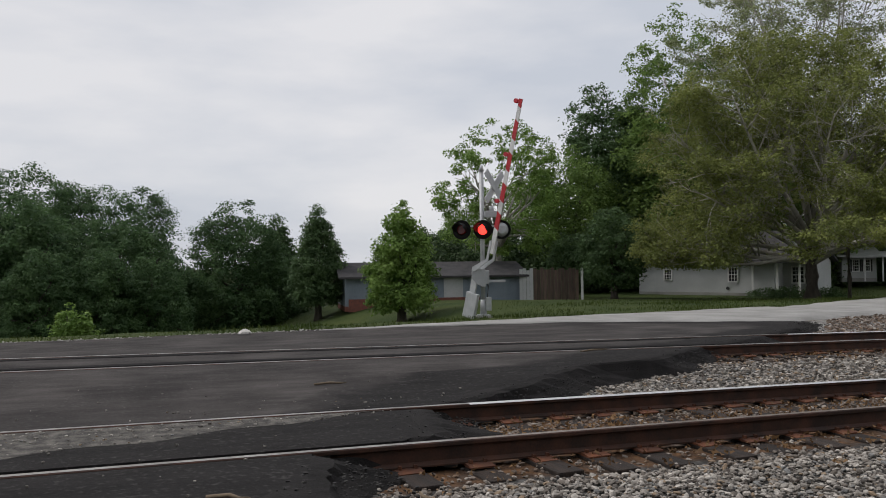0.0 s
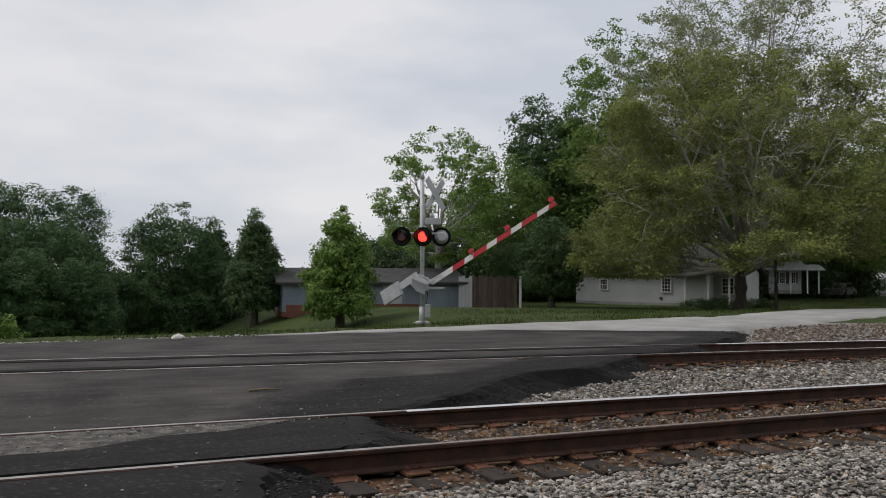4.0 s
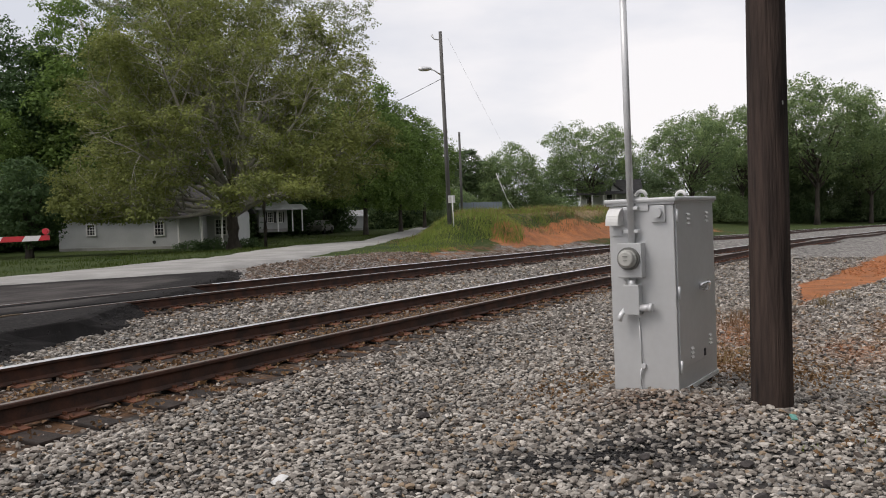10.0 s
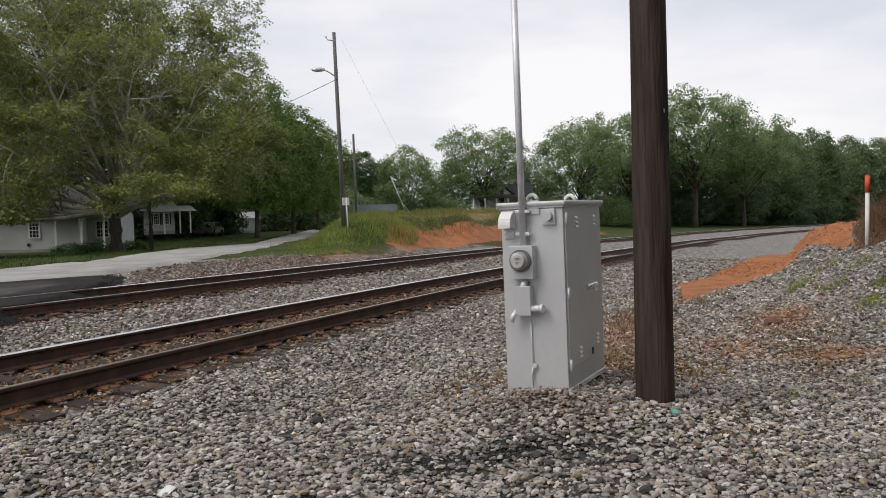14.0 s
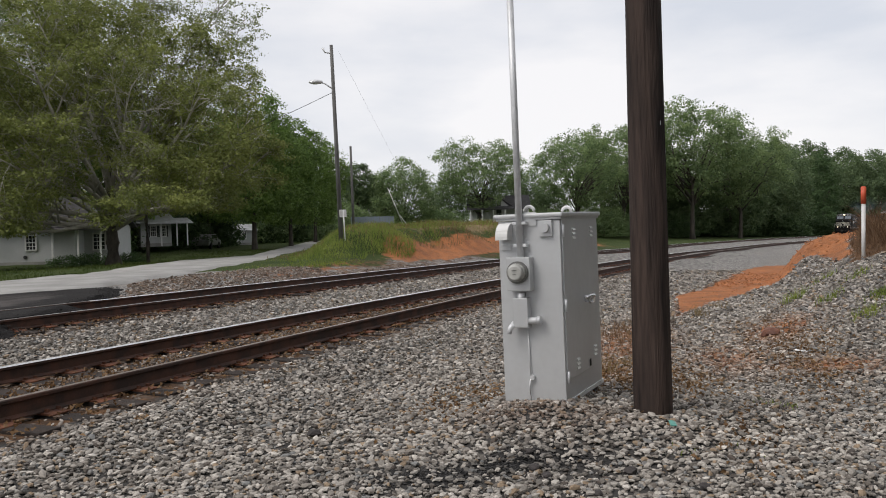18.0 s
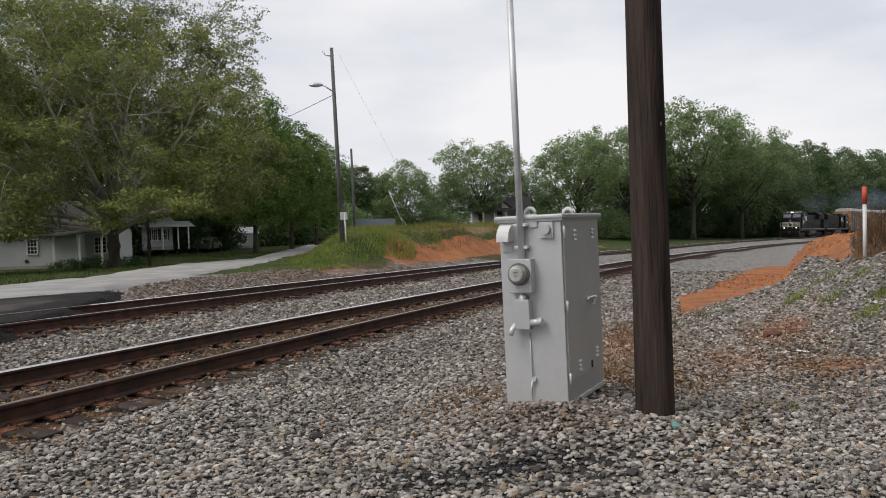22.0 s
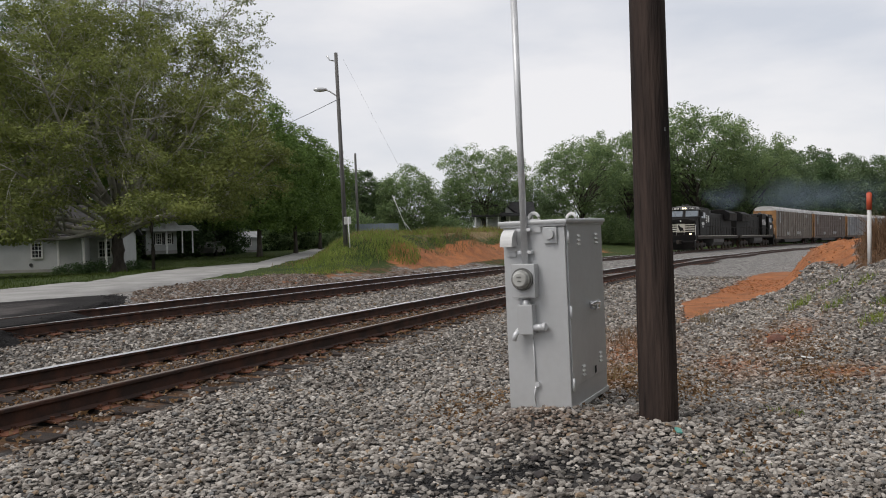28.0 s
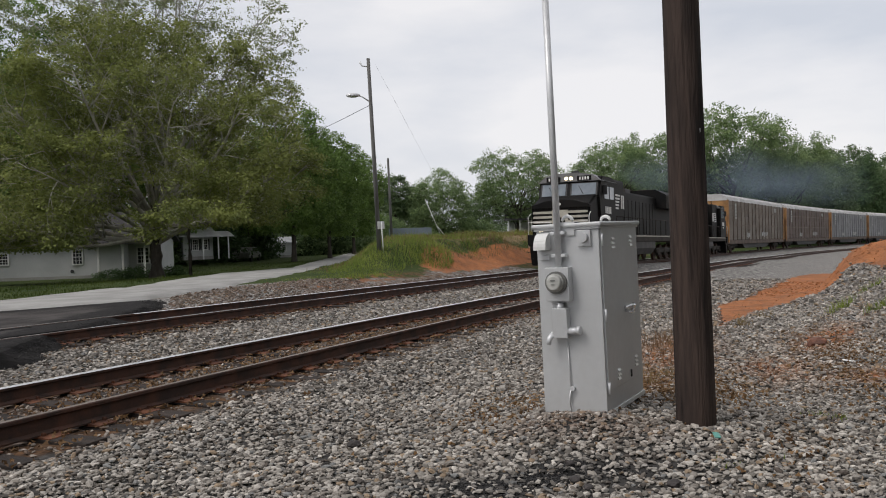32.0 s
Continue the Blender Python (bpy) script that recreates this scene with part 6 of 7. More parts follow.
def marker():
    x, y = 20.7 * math.sin(radians(97.3)), 20.7 * math.cos(radians(97.3))
    ob = empty("marker_post", pose(x, y, float(ground_z(x, y)) - 0.05, 0, -1, 0), "white pipeline marker post with an orange-red cap", "marker post")
    top = 1.27 + 20.7 * math.tan(radians(1.55)) - float(ground_z(x, y)) + 0.05
    bm = B()
    cyl(bm, (0, 0, -0.2), (0, 0, top - 0.4), 0.045, 0.045, 14)
    part("tube", bm, M_WHITE, ob)
    bm = B()
    cyl(bm, (0, 0, top - 0.4), (0, 0, top - 0.02), 0.056, 0.056, 14)
    cyl(bm, (0, 0, top - 0.02), (0, 0, top), 0.056, 0.03, 14)
    part("cap", bm, mat("orange_cap", (0.6, 0.1, 0.04), (0.5, 0.08, 0.035), 0.5), ob, "orange-red plastic cap")


marker()


# ---- houses ----
def window(parent, c, w, h, nrm_y, mull=True):
    """A sash window on a wall that runs along local x; nrm_y is the outer side."""
    bm = B()
    bx(bm, (c[0], c[1], c[2]), (w, 0.04, h))
    wi = part("window", bm, M_GLASS, parent, "dark glass sash window in a white frame")
    bm = B()
    y = c[1] + nrm_y * 0.03
    for dx in (-w / 2, w / 2):
        bx(bm, (c[0] + dx, y, c[2]), (0.09, 0.06, h + 0.1))
    for dz in (-h / 2, 0, h / 2):
        bx(bm, (c[0], y, c[2] + dz), (w + 0.08, 0.05, 0.08 if dz else 0.05))
    if mull:
        for dx in (-w / 6, w / 6):
            bx(bm, (c[0] + dx, y, c[2]), (0.025, 0.03, h))
        for dz in (-h / 4, h / 4):
            bx(bm, (c[0], y, c[2] + dz), (w, 0.03, 0.025))
    part("window_frame", bm, M_WHITE, wi)


def gable_house(name, m, lx, ly, h, roof_h, wall_m, roof_m, label, category="house", over=0.4, siding=True, base_m=M_ROAD):
    """A house whose front runs along local x at y = 0, depth towards +y."""
    root = empty(name, m, label, category)
    bm = B()
    t = 0.2
    bx(bm, (lx / 2, t / 2, h / 2), (lx, t, h))
    part("wall", bm, wall_m, root)
    bm = B()
    bx(bm, (lx / 2, ly - t / 2, h / 2), (lx, t, h))
    part("wall", bm, wall_m, root)
    for x in (0, lx - t):
        bm = B()
        prism(bm, [(0.2, 0), (ly - 0.2, 0), (ly - 0.2, h), (ly / 2, h + roof_h * 0.97), (0.2, h)], x, x + t, "x")
        part("wall", bm, wall_m, root)
    if siding:
        k, z = 0, 0.25
        while z < h - 0.05:
            bm = B()
            prism(bm, [(0.0, z), (-0.011, z), (0.0, z + 0.12)], 0, lx, "x")
            part("siding_board", bm, wall_m, root)
            z += 0.125
    for s in (0, 1):
        bm = B()
        y0, y1 = (-over, ly / 2) if s == 0 else (ly + over, ly / 2)
        e = h - roof_h * over / (ly / 2)
        poly = [(y0, e), (y1, h + roof_h), (y1, h + roof_h + 0.12), (y0, e + 0.12)]
        prism(bm, poly, -over, lx + over, "x")
        part("roof", bm, roof_m, root)
    bm = B()
    bx(bm, (lx / 2, ly / 2, 0.1), (lx + 0.03, ly + 0.03, 0.3))
    part("foundation", bm, base_m, root)
    return root


def houses():
    def on(az, d, turn, dz=0.0):
        return spot(az, d, dz, turn)
    # white house under the big tree; its long wall faces the lane
    x0, y0 = 62 * math.sin(radians(36.3)), 62 * math.cos(radians(36.3))
    x1, y1 = 58 * math.sin(radians(45.0)), 58 * math.cos(radians(45.0))
    ln = math.hypot(x1 - x0, y1 - y0)
    an = math.degrees(math.atan2(y1 - y0, x1 - x0))
    hb = 1.27 - 62 * math.tan(radians(2.16))
    hs = gable_house("house", pose(x0, y0, hb, 0, 0, an), ln, 7.5, 2.55, 1.9, M_SIDING, M_ROOF, "white clapboard single-storey house under a big tree")
    window(hs, (ln * 0.235, -0.03, 1.5), 0.6, 0.75, -1)
    window(hs, (ln * 0.72, -0.03, 1.5), 0.66, 0.98, -1)
    bm = B()
    cyl(bm, (ln * 0.68, -0.05, 0.55), (ln * 0.68, 0.0, 0.55), 0.12, seg=10)
    part("vent", bm, M_DARK, hs)
    # recessed porch wing
    pw = gable_house("porch_wing", pose(x1, y1, hb + 0.05, 0, 0, an + 2), 3.7, 5.0, 2.4, 0.9, M_SIDING, M_ROOF, "shaded porch wing of the white house", "house")
    pw.matrix_basis = pose(x1 + 0.6, y1 + 2.4, hb + 0.05, 0, 0, an + 2)
    for xx in (0.5, 2.1, 3.5):
        bm = B()
        bx(bm, (xx, -1.9, 1.15), (0.12, 0.12, 2.3))
        part("porch_post", bm, M_WHITE, pw)
    bm = B()
    prism(bm, [(-2.3, 2.2), (0.1, 2.75), (0.1, 2.85), (-2.3, 2.3)], -0.2, 4.0, "x")
    part("porch_roof", bm, M_ROOF, pw)
    bm = B()
    bx(bm, (1.4, -0.03, 1.1), (0.95, 0.05, 2.05))
    part("door", bm, M_DARK, pw)
    window(pw, (2.9, -0.03, 1.4), 0.8, 1.1, -1)
    # second house with a tin porch roof
    x2, y2 = 75 * math.sin(radians(49.0)), 75 * math.cos(radians(49.0))
    x3, y3 = 75.6 * math.sin(radians(50.95)), 75.6 * math.cos(radians(50.95))
    an2 = math.degrees(math.atan2(y3 - y2, x3 - x2))
    g2 = 1.27 - 74 * math.tan(radians(1.3))
    l2 = math.hypot(x3 - x2, y3 - y2)
    h2 = gable_house("house", pose(x2, y2, g2, 0, 0, an2), l2, 5.0, 2.15, 0.75, M_SIDING, M_TIN, "small white house with a bright tin porch roof")
    for xx in (l2 * 0.4, l2 * 0.72):
        window(h2, (xx, -0.03, 1.3), 0.5, 0.95, -1)
    for xx in (l2 * 0.29, l2 * 0.51, l2 * 0.61, l2 * 0.83):
        bm = B()
        bx(bm, (xx, -0.05, 1.3), (0.24, 0.05, 1.0))
        part("shutter", bm, M_DARK, h2)
    for xx in (l2 * 0.55, l2 + 0.15, l2 + 1.05):
        bm = B()
        bx(bm, (xx, -1.3, 1.0), (0.1, 0.1, 2.0))
        part("porch_post", bm, M_WHITE, h2)
    bm = B()
    prism(bm, [(-1.7, 1.95), (0.3, 2.4), (0.3, 2.46), (-1.7, 2.01)], l2 * 0.1, l2 + 1.5, "x")
    part("porch_roof", bm, M_TIN, h2, "bright tin porch roof")
    # blue-grey shed house behind the bright tree
    sb = 1.27 - 48 * math.tan(radians(3.1))
    xs, ys = 48 * math.sin(radians(15.6)), 48 * math.cos(radians(15.6))
    sh = gable_house("shed", pose(xs, ys, sb, 0, 0, -10), 11.0, 5.0, 2.0, 0.75, M_SHED, M_ROOF, "blue-grey board shed with a dark roof and brick foot", "shed", siding=False, base_m=M_BRICK)
    for k in range(28):
        bm = B()
        bx(bm, (0.2 + k * 0.385, -0.012, 1.2), (0.03, 0.024, 1.6))
        part("batten", bm, M_SHED, sh)
    bm = B()
    bx(bm, (4.2, -0.12, 0.3), (8.0, 0.2, 0.75))
    part("brick_base", bm, M_BRICK, sh, "low red brick base")
    bm = B()
    bx(bm, (6.6, -0.03, 1.15), (1.2, 0.05, 1.7))
    part("door", bm, M_SIDING, sh, "pale door")
    # wooden fence and shed doors by the gate
    fr = empty("fence", spot(28.0, 50, -0.1, -26), "old brown board fence beside the yard", "fence")
    for k in range(17):
        bm = B()
        hh = 2.0 + 0.08 * math.sin(k * 2.3)
        bx(bm, (0.1 + k * 0.215, 0, hh / 2), (0.2, 0.03, hh))
        part("board", bm, M_SIDING if k < 4 else M_WOOD, fr)
    bm = B()
    bx(bm, (3.85, 0, 1.0), (0.14, 0.14, 2.1))
    part("post", bm, M_WHITE, fr)
    # far farmhouse
    fh = gable_house("house", spot(71.6, 106, 0.15, -72), 7.6, 7.0, 2.1, 1.5, M_SIDING, M_ROOF, "white farmhouse with a dark roof, front gable and porch")
    fh.matrix_basis.translation.z = 0.75
    bm = B()
    prism(bm, [(2.2, 2.0), (5.4, 2.0), (3.8, 3.35)], -0.15, 0.4)
    part("front_gable", bm, M_SIDING, fh)
    for s in (-1, 1):
        bm = B()
        prism(bm, [(3.8 + s * 2.0, 1.9), (3.8, 3.4), (3.8, 3.55), (3.8 + s * 2.0, 2.05)], -0.4, 2.0)
        part("gable_roof", bm, M_ROOF, fh)
    bm = B()
    bx(bm, (3.8, -0.17, 2.55), (0.5, 0.05, 0.6))
    part("attic_vent", bm, M_DARK, fh)
    bm = B()
    prism(bm, [(-2.4, 1.75), (0.1, 2.15), (0.1, 2.25), (-2.4, 1.85)], -0.4, 8.0, "x")
    part("porch_roof", bm, M_ROOF, fh)
    for k in range(6):
        bm = B()
        bx(bm, (0.1 + 1.48 * k, -2.2, 0.9), (0.13, 0.13, 1.8))
        part("porch_post", bm, M_WHITE, fh)
    for k in range(3):
        window(fh, (1.3 + 2.5 * k, -0.03, 1.2), 0.8, 1.2, -1, False)
    # long grey board fence behind the bank
    gf = empty("fence", spot(63.1, 84, 0, -64), "long weathered grey board fence behind the grassy bank", "fence")
    gf.matrix_basis.translation.z = -0.2
    for k in range(15):
        bm = B()
        bx(bm, (0.15 + 0.3 * k, 0, 1.02 + 0.02 * math.sin(k * 1.7)), (0.285, 0.03, 2.05))
        part("board", bm, M_SHED, gf)
    for k in range(4):
        bm = B()
        bx(bm, (0.1 + 1.42 * k, 0.08, 0.95), (0.12, 0.1, 2.0))
        part("post", bm, M_WOOD, gf)
    # thin dark trunk before the porch
    tk = empty("young_tree", spot(49.4, 44, -0.1), "thin dark young tree trunk on the lawn", "tree")
    bm = B()
    tube(bm, [(0, 0, -0.1), (0.03, 0, 1.2), (-0.02, 0.02, 2.4), (0.1, 0, 3.6)], [0.13, 0.11, 0.1, 0.06], 8)
    part("trunk", bm, M_BARK, tk)
    # parked car and pale outbuilding under the trees
    car = empty("parked_car", spot(53.2, 84, 0, 20), "grey car parked in the shade beyond the houses", "car")
    bm = B()
    prism(bm, [(-2.2, 0.35), (2.2, 0.35), (2.25, 0.8), (1.3, 0.95), (0.7, 1.42), (-1.0, 1.45), (-1.7, 0.98), (-2.25, 0.9)], -0.85, 0.85)
    bmesh.ops.bevel(bm, geom=bm.edges[:], offset=0.06, segments=2, affect="EDGES")
    part("body", bm, M_TANKGREY, car)
    for sx in (-1.35, 1.35):
        for sy in (-0.8, 0.8):
            bm = B()
            cyl(bm, (sx, sy - 0.1, 0.33), (sx, sy + 0.1, 0.33), 0.33, seg=18)
            part("wheel", bm, M_BLACK, car)
    for sy in (-0.86, 0.86):
        bm = B()
        prism(bm, [(-0.95, 1.0), (0.95, 1.0), (0.6, 1.36), (-0.9, 1.38)], sy - 0.01, sy + 0.01)
        part("side_window", bm, M_GLASS, car)
    ob = gable_house("outbuilding", spot(54.9, 96, 0, -35), 2.6, 2.4, 1.8, 0.5, M_SIDING, M_TIN, "pale outbuilding half hidden under the trees", "shed", siding=False)
    window(ob, (1.4, -0.03, 1.1), 0.6, 0.7, -1)


houses()


# ---- grass and weeds ----
def blades(name, rng, x, y, hmin, hmax, width, m, label, category="grass", bend=0.35, patch=0.0, low=None):
    """Thin bent blades standing at the given places."""
    n = len(x)
    h = rng.uniform(hmin, hmax, n)
    if patch:
        h = h * np.clip(1 + fbm(x, y, 0.8, patch) + fbm(x, y, 3.0, patch * 0.6), 0.25, 2)
    if low:
        h = h * low(x, y)
    a, b = rng.uniform(0, 2 * np.pi, n), rng.uniform(0, 2 * np.pi, n)
    w = width * rng.uniform(0.6, 1.4, n)
    z = ground_z(x, y) - 0.02
    lean = rng.uniform(0.1, 1, n) * bend * h
    base = np.stack([x, y, z], -1)
    side = np.stack([np.cos(a) * w, np.sin(a) * w, 0 * w], -1)
    tip = base + np.stack([np.cos(b) * lean, np.sin(b) * lean, h], -1)
    mid = base + np.stack([np.cos(b) * lean * 0.3, np.sin(b) * lean * 0.3, h * 0.55], -1)
    V = np.stack([base - side, base + side, mid + side * 0.7, mid - side * 0.7, tip], 1)
    k = np.arange(n)[:, None] * 5
    F = np.concatenate([k + np.array([[0, 1, 2]]), k + np.array([[0, 2, 3]]), k + np.array([[3, 2, 4]])], 1).reshape(-1, 3)
    return tagged(raw(name, V.reshape(-1, 3), F, m), label, category, kind="stuff")


def grasses():
    rng = np.random.default_rng(9)

    def area(n, xr, yr, ok):
        x, y = rng.uniform(*xr, n), rng.uniform(*yr, n)
        k = ok(x, y)
        return x[k], y[k]
    off = lambda x, y: y - y_far(x)
    clear = lambda x, y: (y < road_sides(x)[0] - 0.15) | (y > road_sides(x)[1] + 0.1)
    x, y = area(190000, (22, 62), (9, 32), lambda x, y: (off(x, y) > 3.9 + 0.06 * np.maximum(x - 30, 0) + fbm(x, y, 0.9, 0.9) - 0.9 * S((30 - x) / 3)) & (x > 24.2 + fbm(x, y, 0.7, 1.4) + 0.25 * np.maximum(y - 17, 0)) & (off(x, y) < 16) & clear(x, y) & (y < road_sides(x)[0] + 0.2) & (rng.uniform(0, 1, len(x)) > S((x - 34) / 12) * 0.7))
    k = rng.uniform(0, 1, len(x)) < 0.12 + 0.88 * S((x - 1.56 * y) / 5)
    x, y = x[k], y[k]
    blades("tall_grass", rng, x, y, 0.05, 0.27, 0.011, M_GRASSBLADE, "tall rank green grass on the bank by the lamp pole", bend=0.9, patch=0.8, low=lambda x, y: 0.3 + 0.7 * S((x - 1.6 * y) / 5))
    x, y = area(70000, (25, 75), (4, 28), lambda x, y: (off(x, y) > 3.7) & (off(x, y) < 10) & clear(x, y) & (y < road_sides(x)[0]) & (rng.uniform(0, 1, len(x)) < S((x - 28) / 10)))
    blades("dry_grass", rng, x, y, 0.08, 0.3, 0.012, M_DRYGRASS, "dry tan grass along the top of the clay cut", bend=0.8, patch=0.6)
    x, y = area(90000, (18.5, 45), (-14, -1.5), lambda x, y: brush(x, y) > rng.uniform(0.1, 0.9, len(x)))
    blades("dry_brush", rng, x, y, 0.06, 0.42, 0.009, M_BRUSH, "brown dead brush on the heap round the marker post", bend=1.1, patch=0.7, low=lambda x, y: 0.35 + 1.2 * S((np.degrees(np.arctan2(x, y)) - 96.8) / 1.2) * S((np.hypot(x, y) - 20.8) / 2))
    x, y = area(150000, (4, 62), (19, 50), lambda x, y: (y > road_sides(x)[1] + 0.05) & (y < road_sides(x)[1] + 0.6 + 14 * rng.uniform(0, 1, len(x)) ** 1.6))
    blades("verge_grass", rng, x, y, 0.03, 0.13, 0.012, M_LAWNBLADE, "short green lawn grass along the road verge", patch=0.6)
    x, y = area(7000, (-16, 6), (18.75, 21), lambda x, y: rng.uniform(0, 1, len(x)) < 0.6)
    blades("verge_grass", rng, x, y, 0.03, 0.1, 0.01, M_LAWNBLADE, "short green grass beyond the crossing edge", patch=0.6)
    # single weeds in the gravel
    for px, py, n, h, m in ((15.7, -0.9, 80, 0.2, M_GRASSBLADE), (14.2, -1.35, 60, 0.14, M_GRASSBLADE), (17.2, -1.5, 70, 0.18, M_GRASSBLADE), (14.9, -1.8, 60, 0.13, M_GRASSBLADE), (12.5, -1.65, 90, 0.14, M_GRASSBLADE), (13.2, -1.95, 100, 0.14, M_GRASSBLADE), (7.4, -0.3, 70, 0.11, M_GRASSBLADE), (5.63, 0.38, 30, 0.07, M_GRASSBLADE), (5.82, 0.04, 26, 0.06, M_GRASSBLADE), (8.9, 1.5, 50, 0.3, M_DRYGRASS), (9.6, 1.2, 40, 0.26, M_DRYGRASS), (12.7, 1.4, 60, 0.25, M_DRYGRASS), (11.4, 1.55, 34, 0.16, M_BRUSH), (12.2, 1.7, 40, 0.22, M_BRUSH), (10.5, 1.42, 30, 0.1, M_BRUSH), (13.2, 1.85, 40, 0.17, M_BRUSH), (9.7, 1.3, 24, 0.09, M_BRUSH), (15.5, 0.75, 60, 0.3, M_DRYGRASS), (17.0, 0.4, 60, 0.26, M_DRYGRASS), (7.0, 7.2, 30, 0.12, M_GRASSBLADE), (4.9, 6.1, 40, 0.1, M_DRYGRASS), (3.1, 6.5, 30, 0.1, M_DRYGRASS)):
        wide = 2.2 if m == M_BRUSH else 1.3 if px > 11 and m == M_GRASSBLADE else 1.0
        n, h = int(n * min(wide, 1.5) ** 2), h * min(wide, 1.3)
        x, y = rng.normal(px, 0.09 * wide, n), rng.normal(py, 0.09 * wide, n)
        ob = blades("weed_tuft", rng, x, y, h * 0.3, h, 0.005 * min(wide, 1.3), m, "small weed tuft growing in the gravel" if m == M_GRASSBLADE else "dry stalks standing in the gravel", "weed", 0.8)
        ob["kind"] = "stuff"


def litter():
    rng = random.Random(8)

    def stick(x, y, ln, turn, z):
        ob = empty("stick", pose(x, y, z, 0, 0, turn), "small dry stick lying on the ground", "stick", "sticks")
        bm = B()
        tube(bm, [(-ln / 2, 0, 0.015), (0, 0.03, 0.02), (ln * 0.3, -0.01, 0.015), (ln / 2, 0.02, 0.012)], [0.012, 0.014, 0.011, 0.006], 6)
        part("twig", bm, M_TWIG, ob)
    for x, y, ln, tn in ((6.6, 10.1, 0.55, 12), (2.2, 8.5, 0.35, -5), (-2.5, 4.3, 0.3, 20), (0.6, 4.6, 0.25, -30), (-1.8, 5.3, 0.25, 8)):
        stick(x, y, ln, tn, float(crossing_z(x, y)))
    for x, y, ln, tn in ((9.1, 0.35, 0.5, 30), (13.5, 1.3, 0.5, -20), (16.5, 0.9, 0.7, -15), (18.5, 0.4, 0.7, 10), (2.0, 4.6, 0.4, 60), (1.9, 4.9, 0.3, 100)):
        stick(x, y, ln, tn, float(ground_z(x, y)) + 0.01)
    # single stones that stand out
    def rock(x, y, r, m, label, z):
        ob = empty("rock", pose(x, y, z, 0, 0, rng.uniform(0, 360)), label, "rock")
        bm = B()
        g = bmesh.ops.create_icosphere(bm, subdivisions=2, radius=r)
        for v in g["verts"]:
            v.co *= 1 + rng.uniform(-0.2, 0.2)
            v.co.z = v.co.z * 0.65 + r * 0.4
        part("stone", bm, m, ob)
    rock(5.55, 3.19, 0.055, M_ROCKDARK, "dark lumpy rock lying on the ballast", float(ground_z(5.55, 3.19)))
    rock(12.8, -0.4, 0.14, M_ROCKRED, "reddish rock lying on the gravel slope", float(ground_z(12.8, -0.4)))
    rock(2.8, 18.3, 0.14, M_ROCKPALE, "white rock at the edge of the asphalt", -0.24)
    for k in range(9):
        x, y = 4.3 + rng.uniform(-0.6, 1.0), 0.7 + rng.uniform(-0.7, 0.9)
        rock(x, y, rng.uniform(0.02, 0.045), M_ROCKDARK, "dark cinder lump among the ballast", float(ground_z(x, y)) + 0.01)
    for x, y, ln, m, lb in ((10.9, -0.69, 0.16, M_WHITE, "scrap of white paper on the gravel"), (3.77, 3.19, 0.13, M_WHITE, "torn strip of white paper on the gravel"), (6.03, 0.48, 0.09, M_TEAL, "scrap of teal plastic among the stones")):
        ob = empty("litter_scrap", pose(x, y, float(ground_z(x, y)) + 0.035, 4, 3, rng.uniform(0, 90)), lb, "litter")
        bm = B()
        bx(bm, (0, 0, 0), (ln, ln * 0.5, 0.006))
        bmesh.ops.subdivide_edges(bm, edges=bm.edges[:], cuts=2)
        for v in bm.verts:
            v.co.z += 0.12 * ln * math.sin(v.co.x * 30) * math.cos(v.co.y * 40)
        part("sheet", bm, m, ob)


M_TWIG = mat("dry_twig", (0.2, 0.15, 0.1), (0.12, 0.09, 0.06), 0.9, scale=8, fine=40)
M_ROCKDARK = mat("dark_rock", (0.06, 0.052, 0.05), (0.03, 0.027, 0.026), 0.9, scale=8, fine=50, bump=0.6)
M_ROCKRED = mat("red_rock", (0.2, 0.09, 0.06), (0.12, 0.06, 0.045), 0.9, scale=8, fine=50, bump=0.6)
M_TEAL = mat("teal_plastic", (0.1, 0.34, 0.28), (0.08, 0.26, 0.22), 0.4, scale=8, bump=0)
litter()
M_DEADLEAF = leaf_mat("dead_leaf", (0.09, 0.05, 0.026), (0.27, 0.16, 0.075), 0.15)


def leaf_litter():
    """Brown leaf scraps blown together on the stones."""
    rng = np.random.default_rng(31)
    for px, py, rx, ry, n in ((8.8, 1.35, 0.9, 0.45, 1500), (8.2, 0.6, 0.7, 0.3, 600), (12.3, -0.55, 1.3, 0.4, 700), (10.3, -0.75, 1.5, 0.22, 900), (6.9, 2.4, 0.6, 0.25, 350), (6.1, -0.05, 0.5, 0.2, 120)):
        x, y = rng.normal(px, rx, n), rng.normal(py, ry, n)
        c = np.stack([x, y, ground_z(x, y) + 0.035], -1)
        v, f = leaf_cloud(rng, c, 0.02, n, 0.022, 0.5)
        tagged(raw("leaf_litter", v, f, M_DEADLEAF), "dry brown leaf scraps on the gravel", "dead leaves", kind="stuff")
    x = rng.uniform(1.8, 16, 5200)
    for track in (y_near, y_far):
        y = track(x) + rng.choice([-1.0, 0.0, 1.0], len(x), p=[0.2, 0.6, 0.2]) * 1.05 + rng.normal(0, 0.28, len(x))
        ok = (np.abs(np.abs(y - track(x)) - 0.7535) > 0.12) & (x > edge_x(y) + 0.5)
        xx, yy = x[ok], y[ok]
        c = np.stack([xx, yy, ground_z(xx, yy) + 0.06], -1)
        v, f = leaf_cloud(rng, c, 0.02, len(xx), 0.024, 0.5)
        tagged(raw("leaf_litter", v, f, M_DEADLEAF), "brown leaf scraps and bark between the rails", "dead leaves", kind="stuff")


leaf_litter()
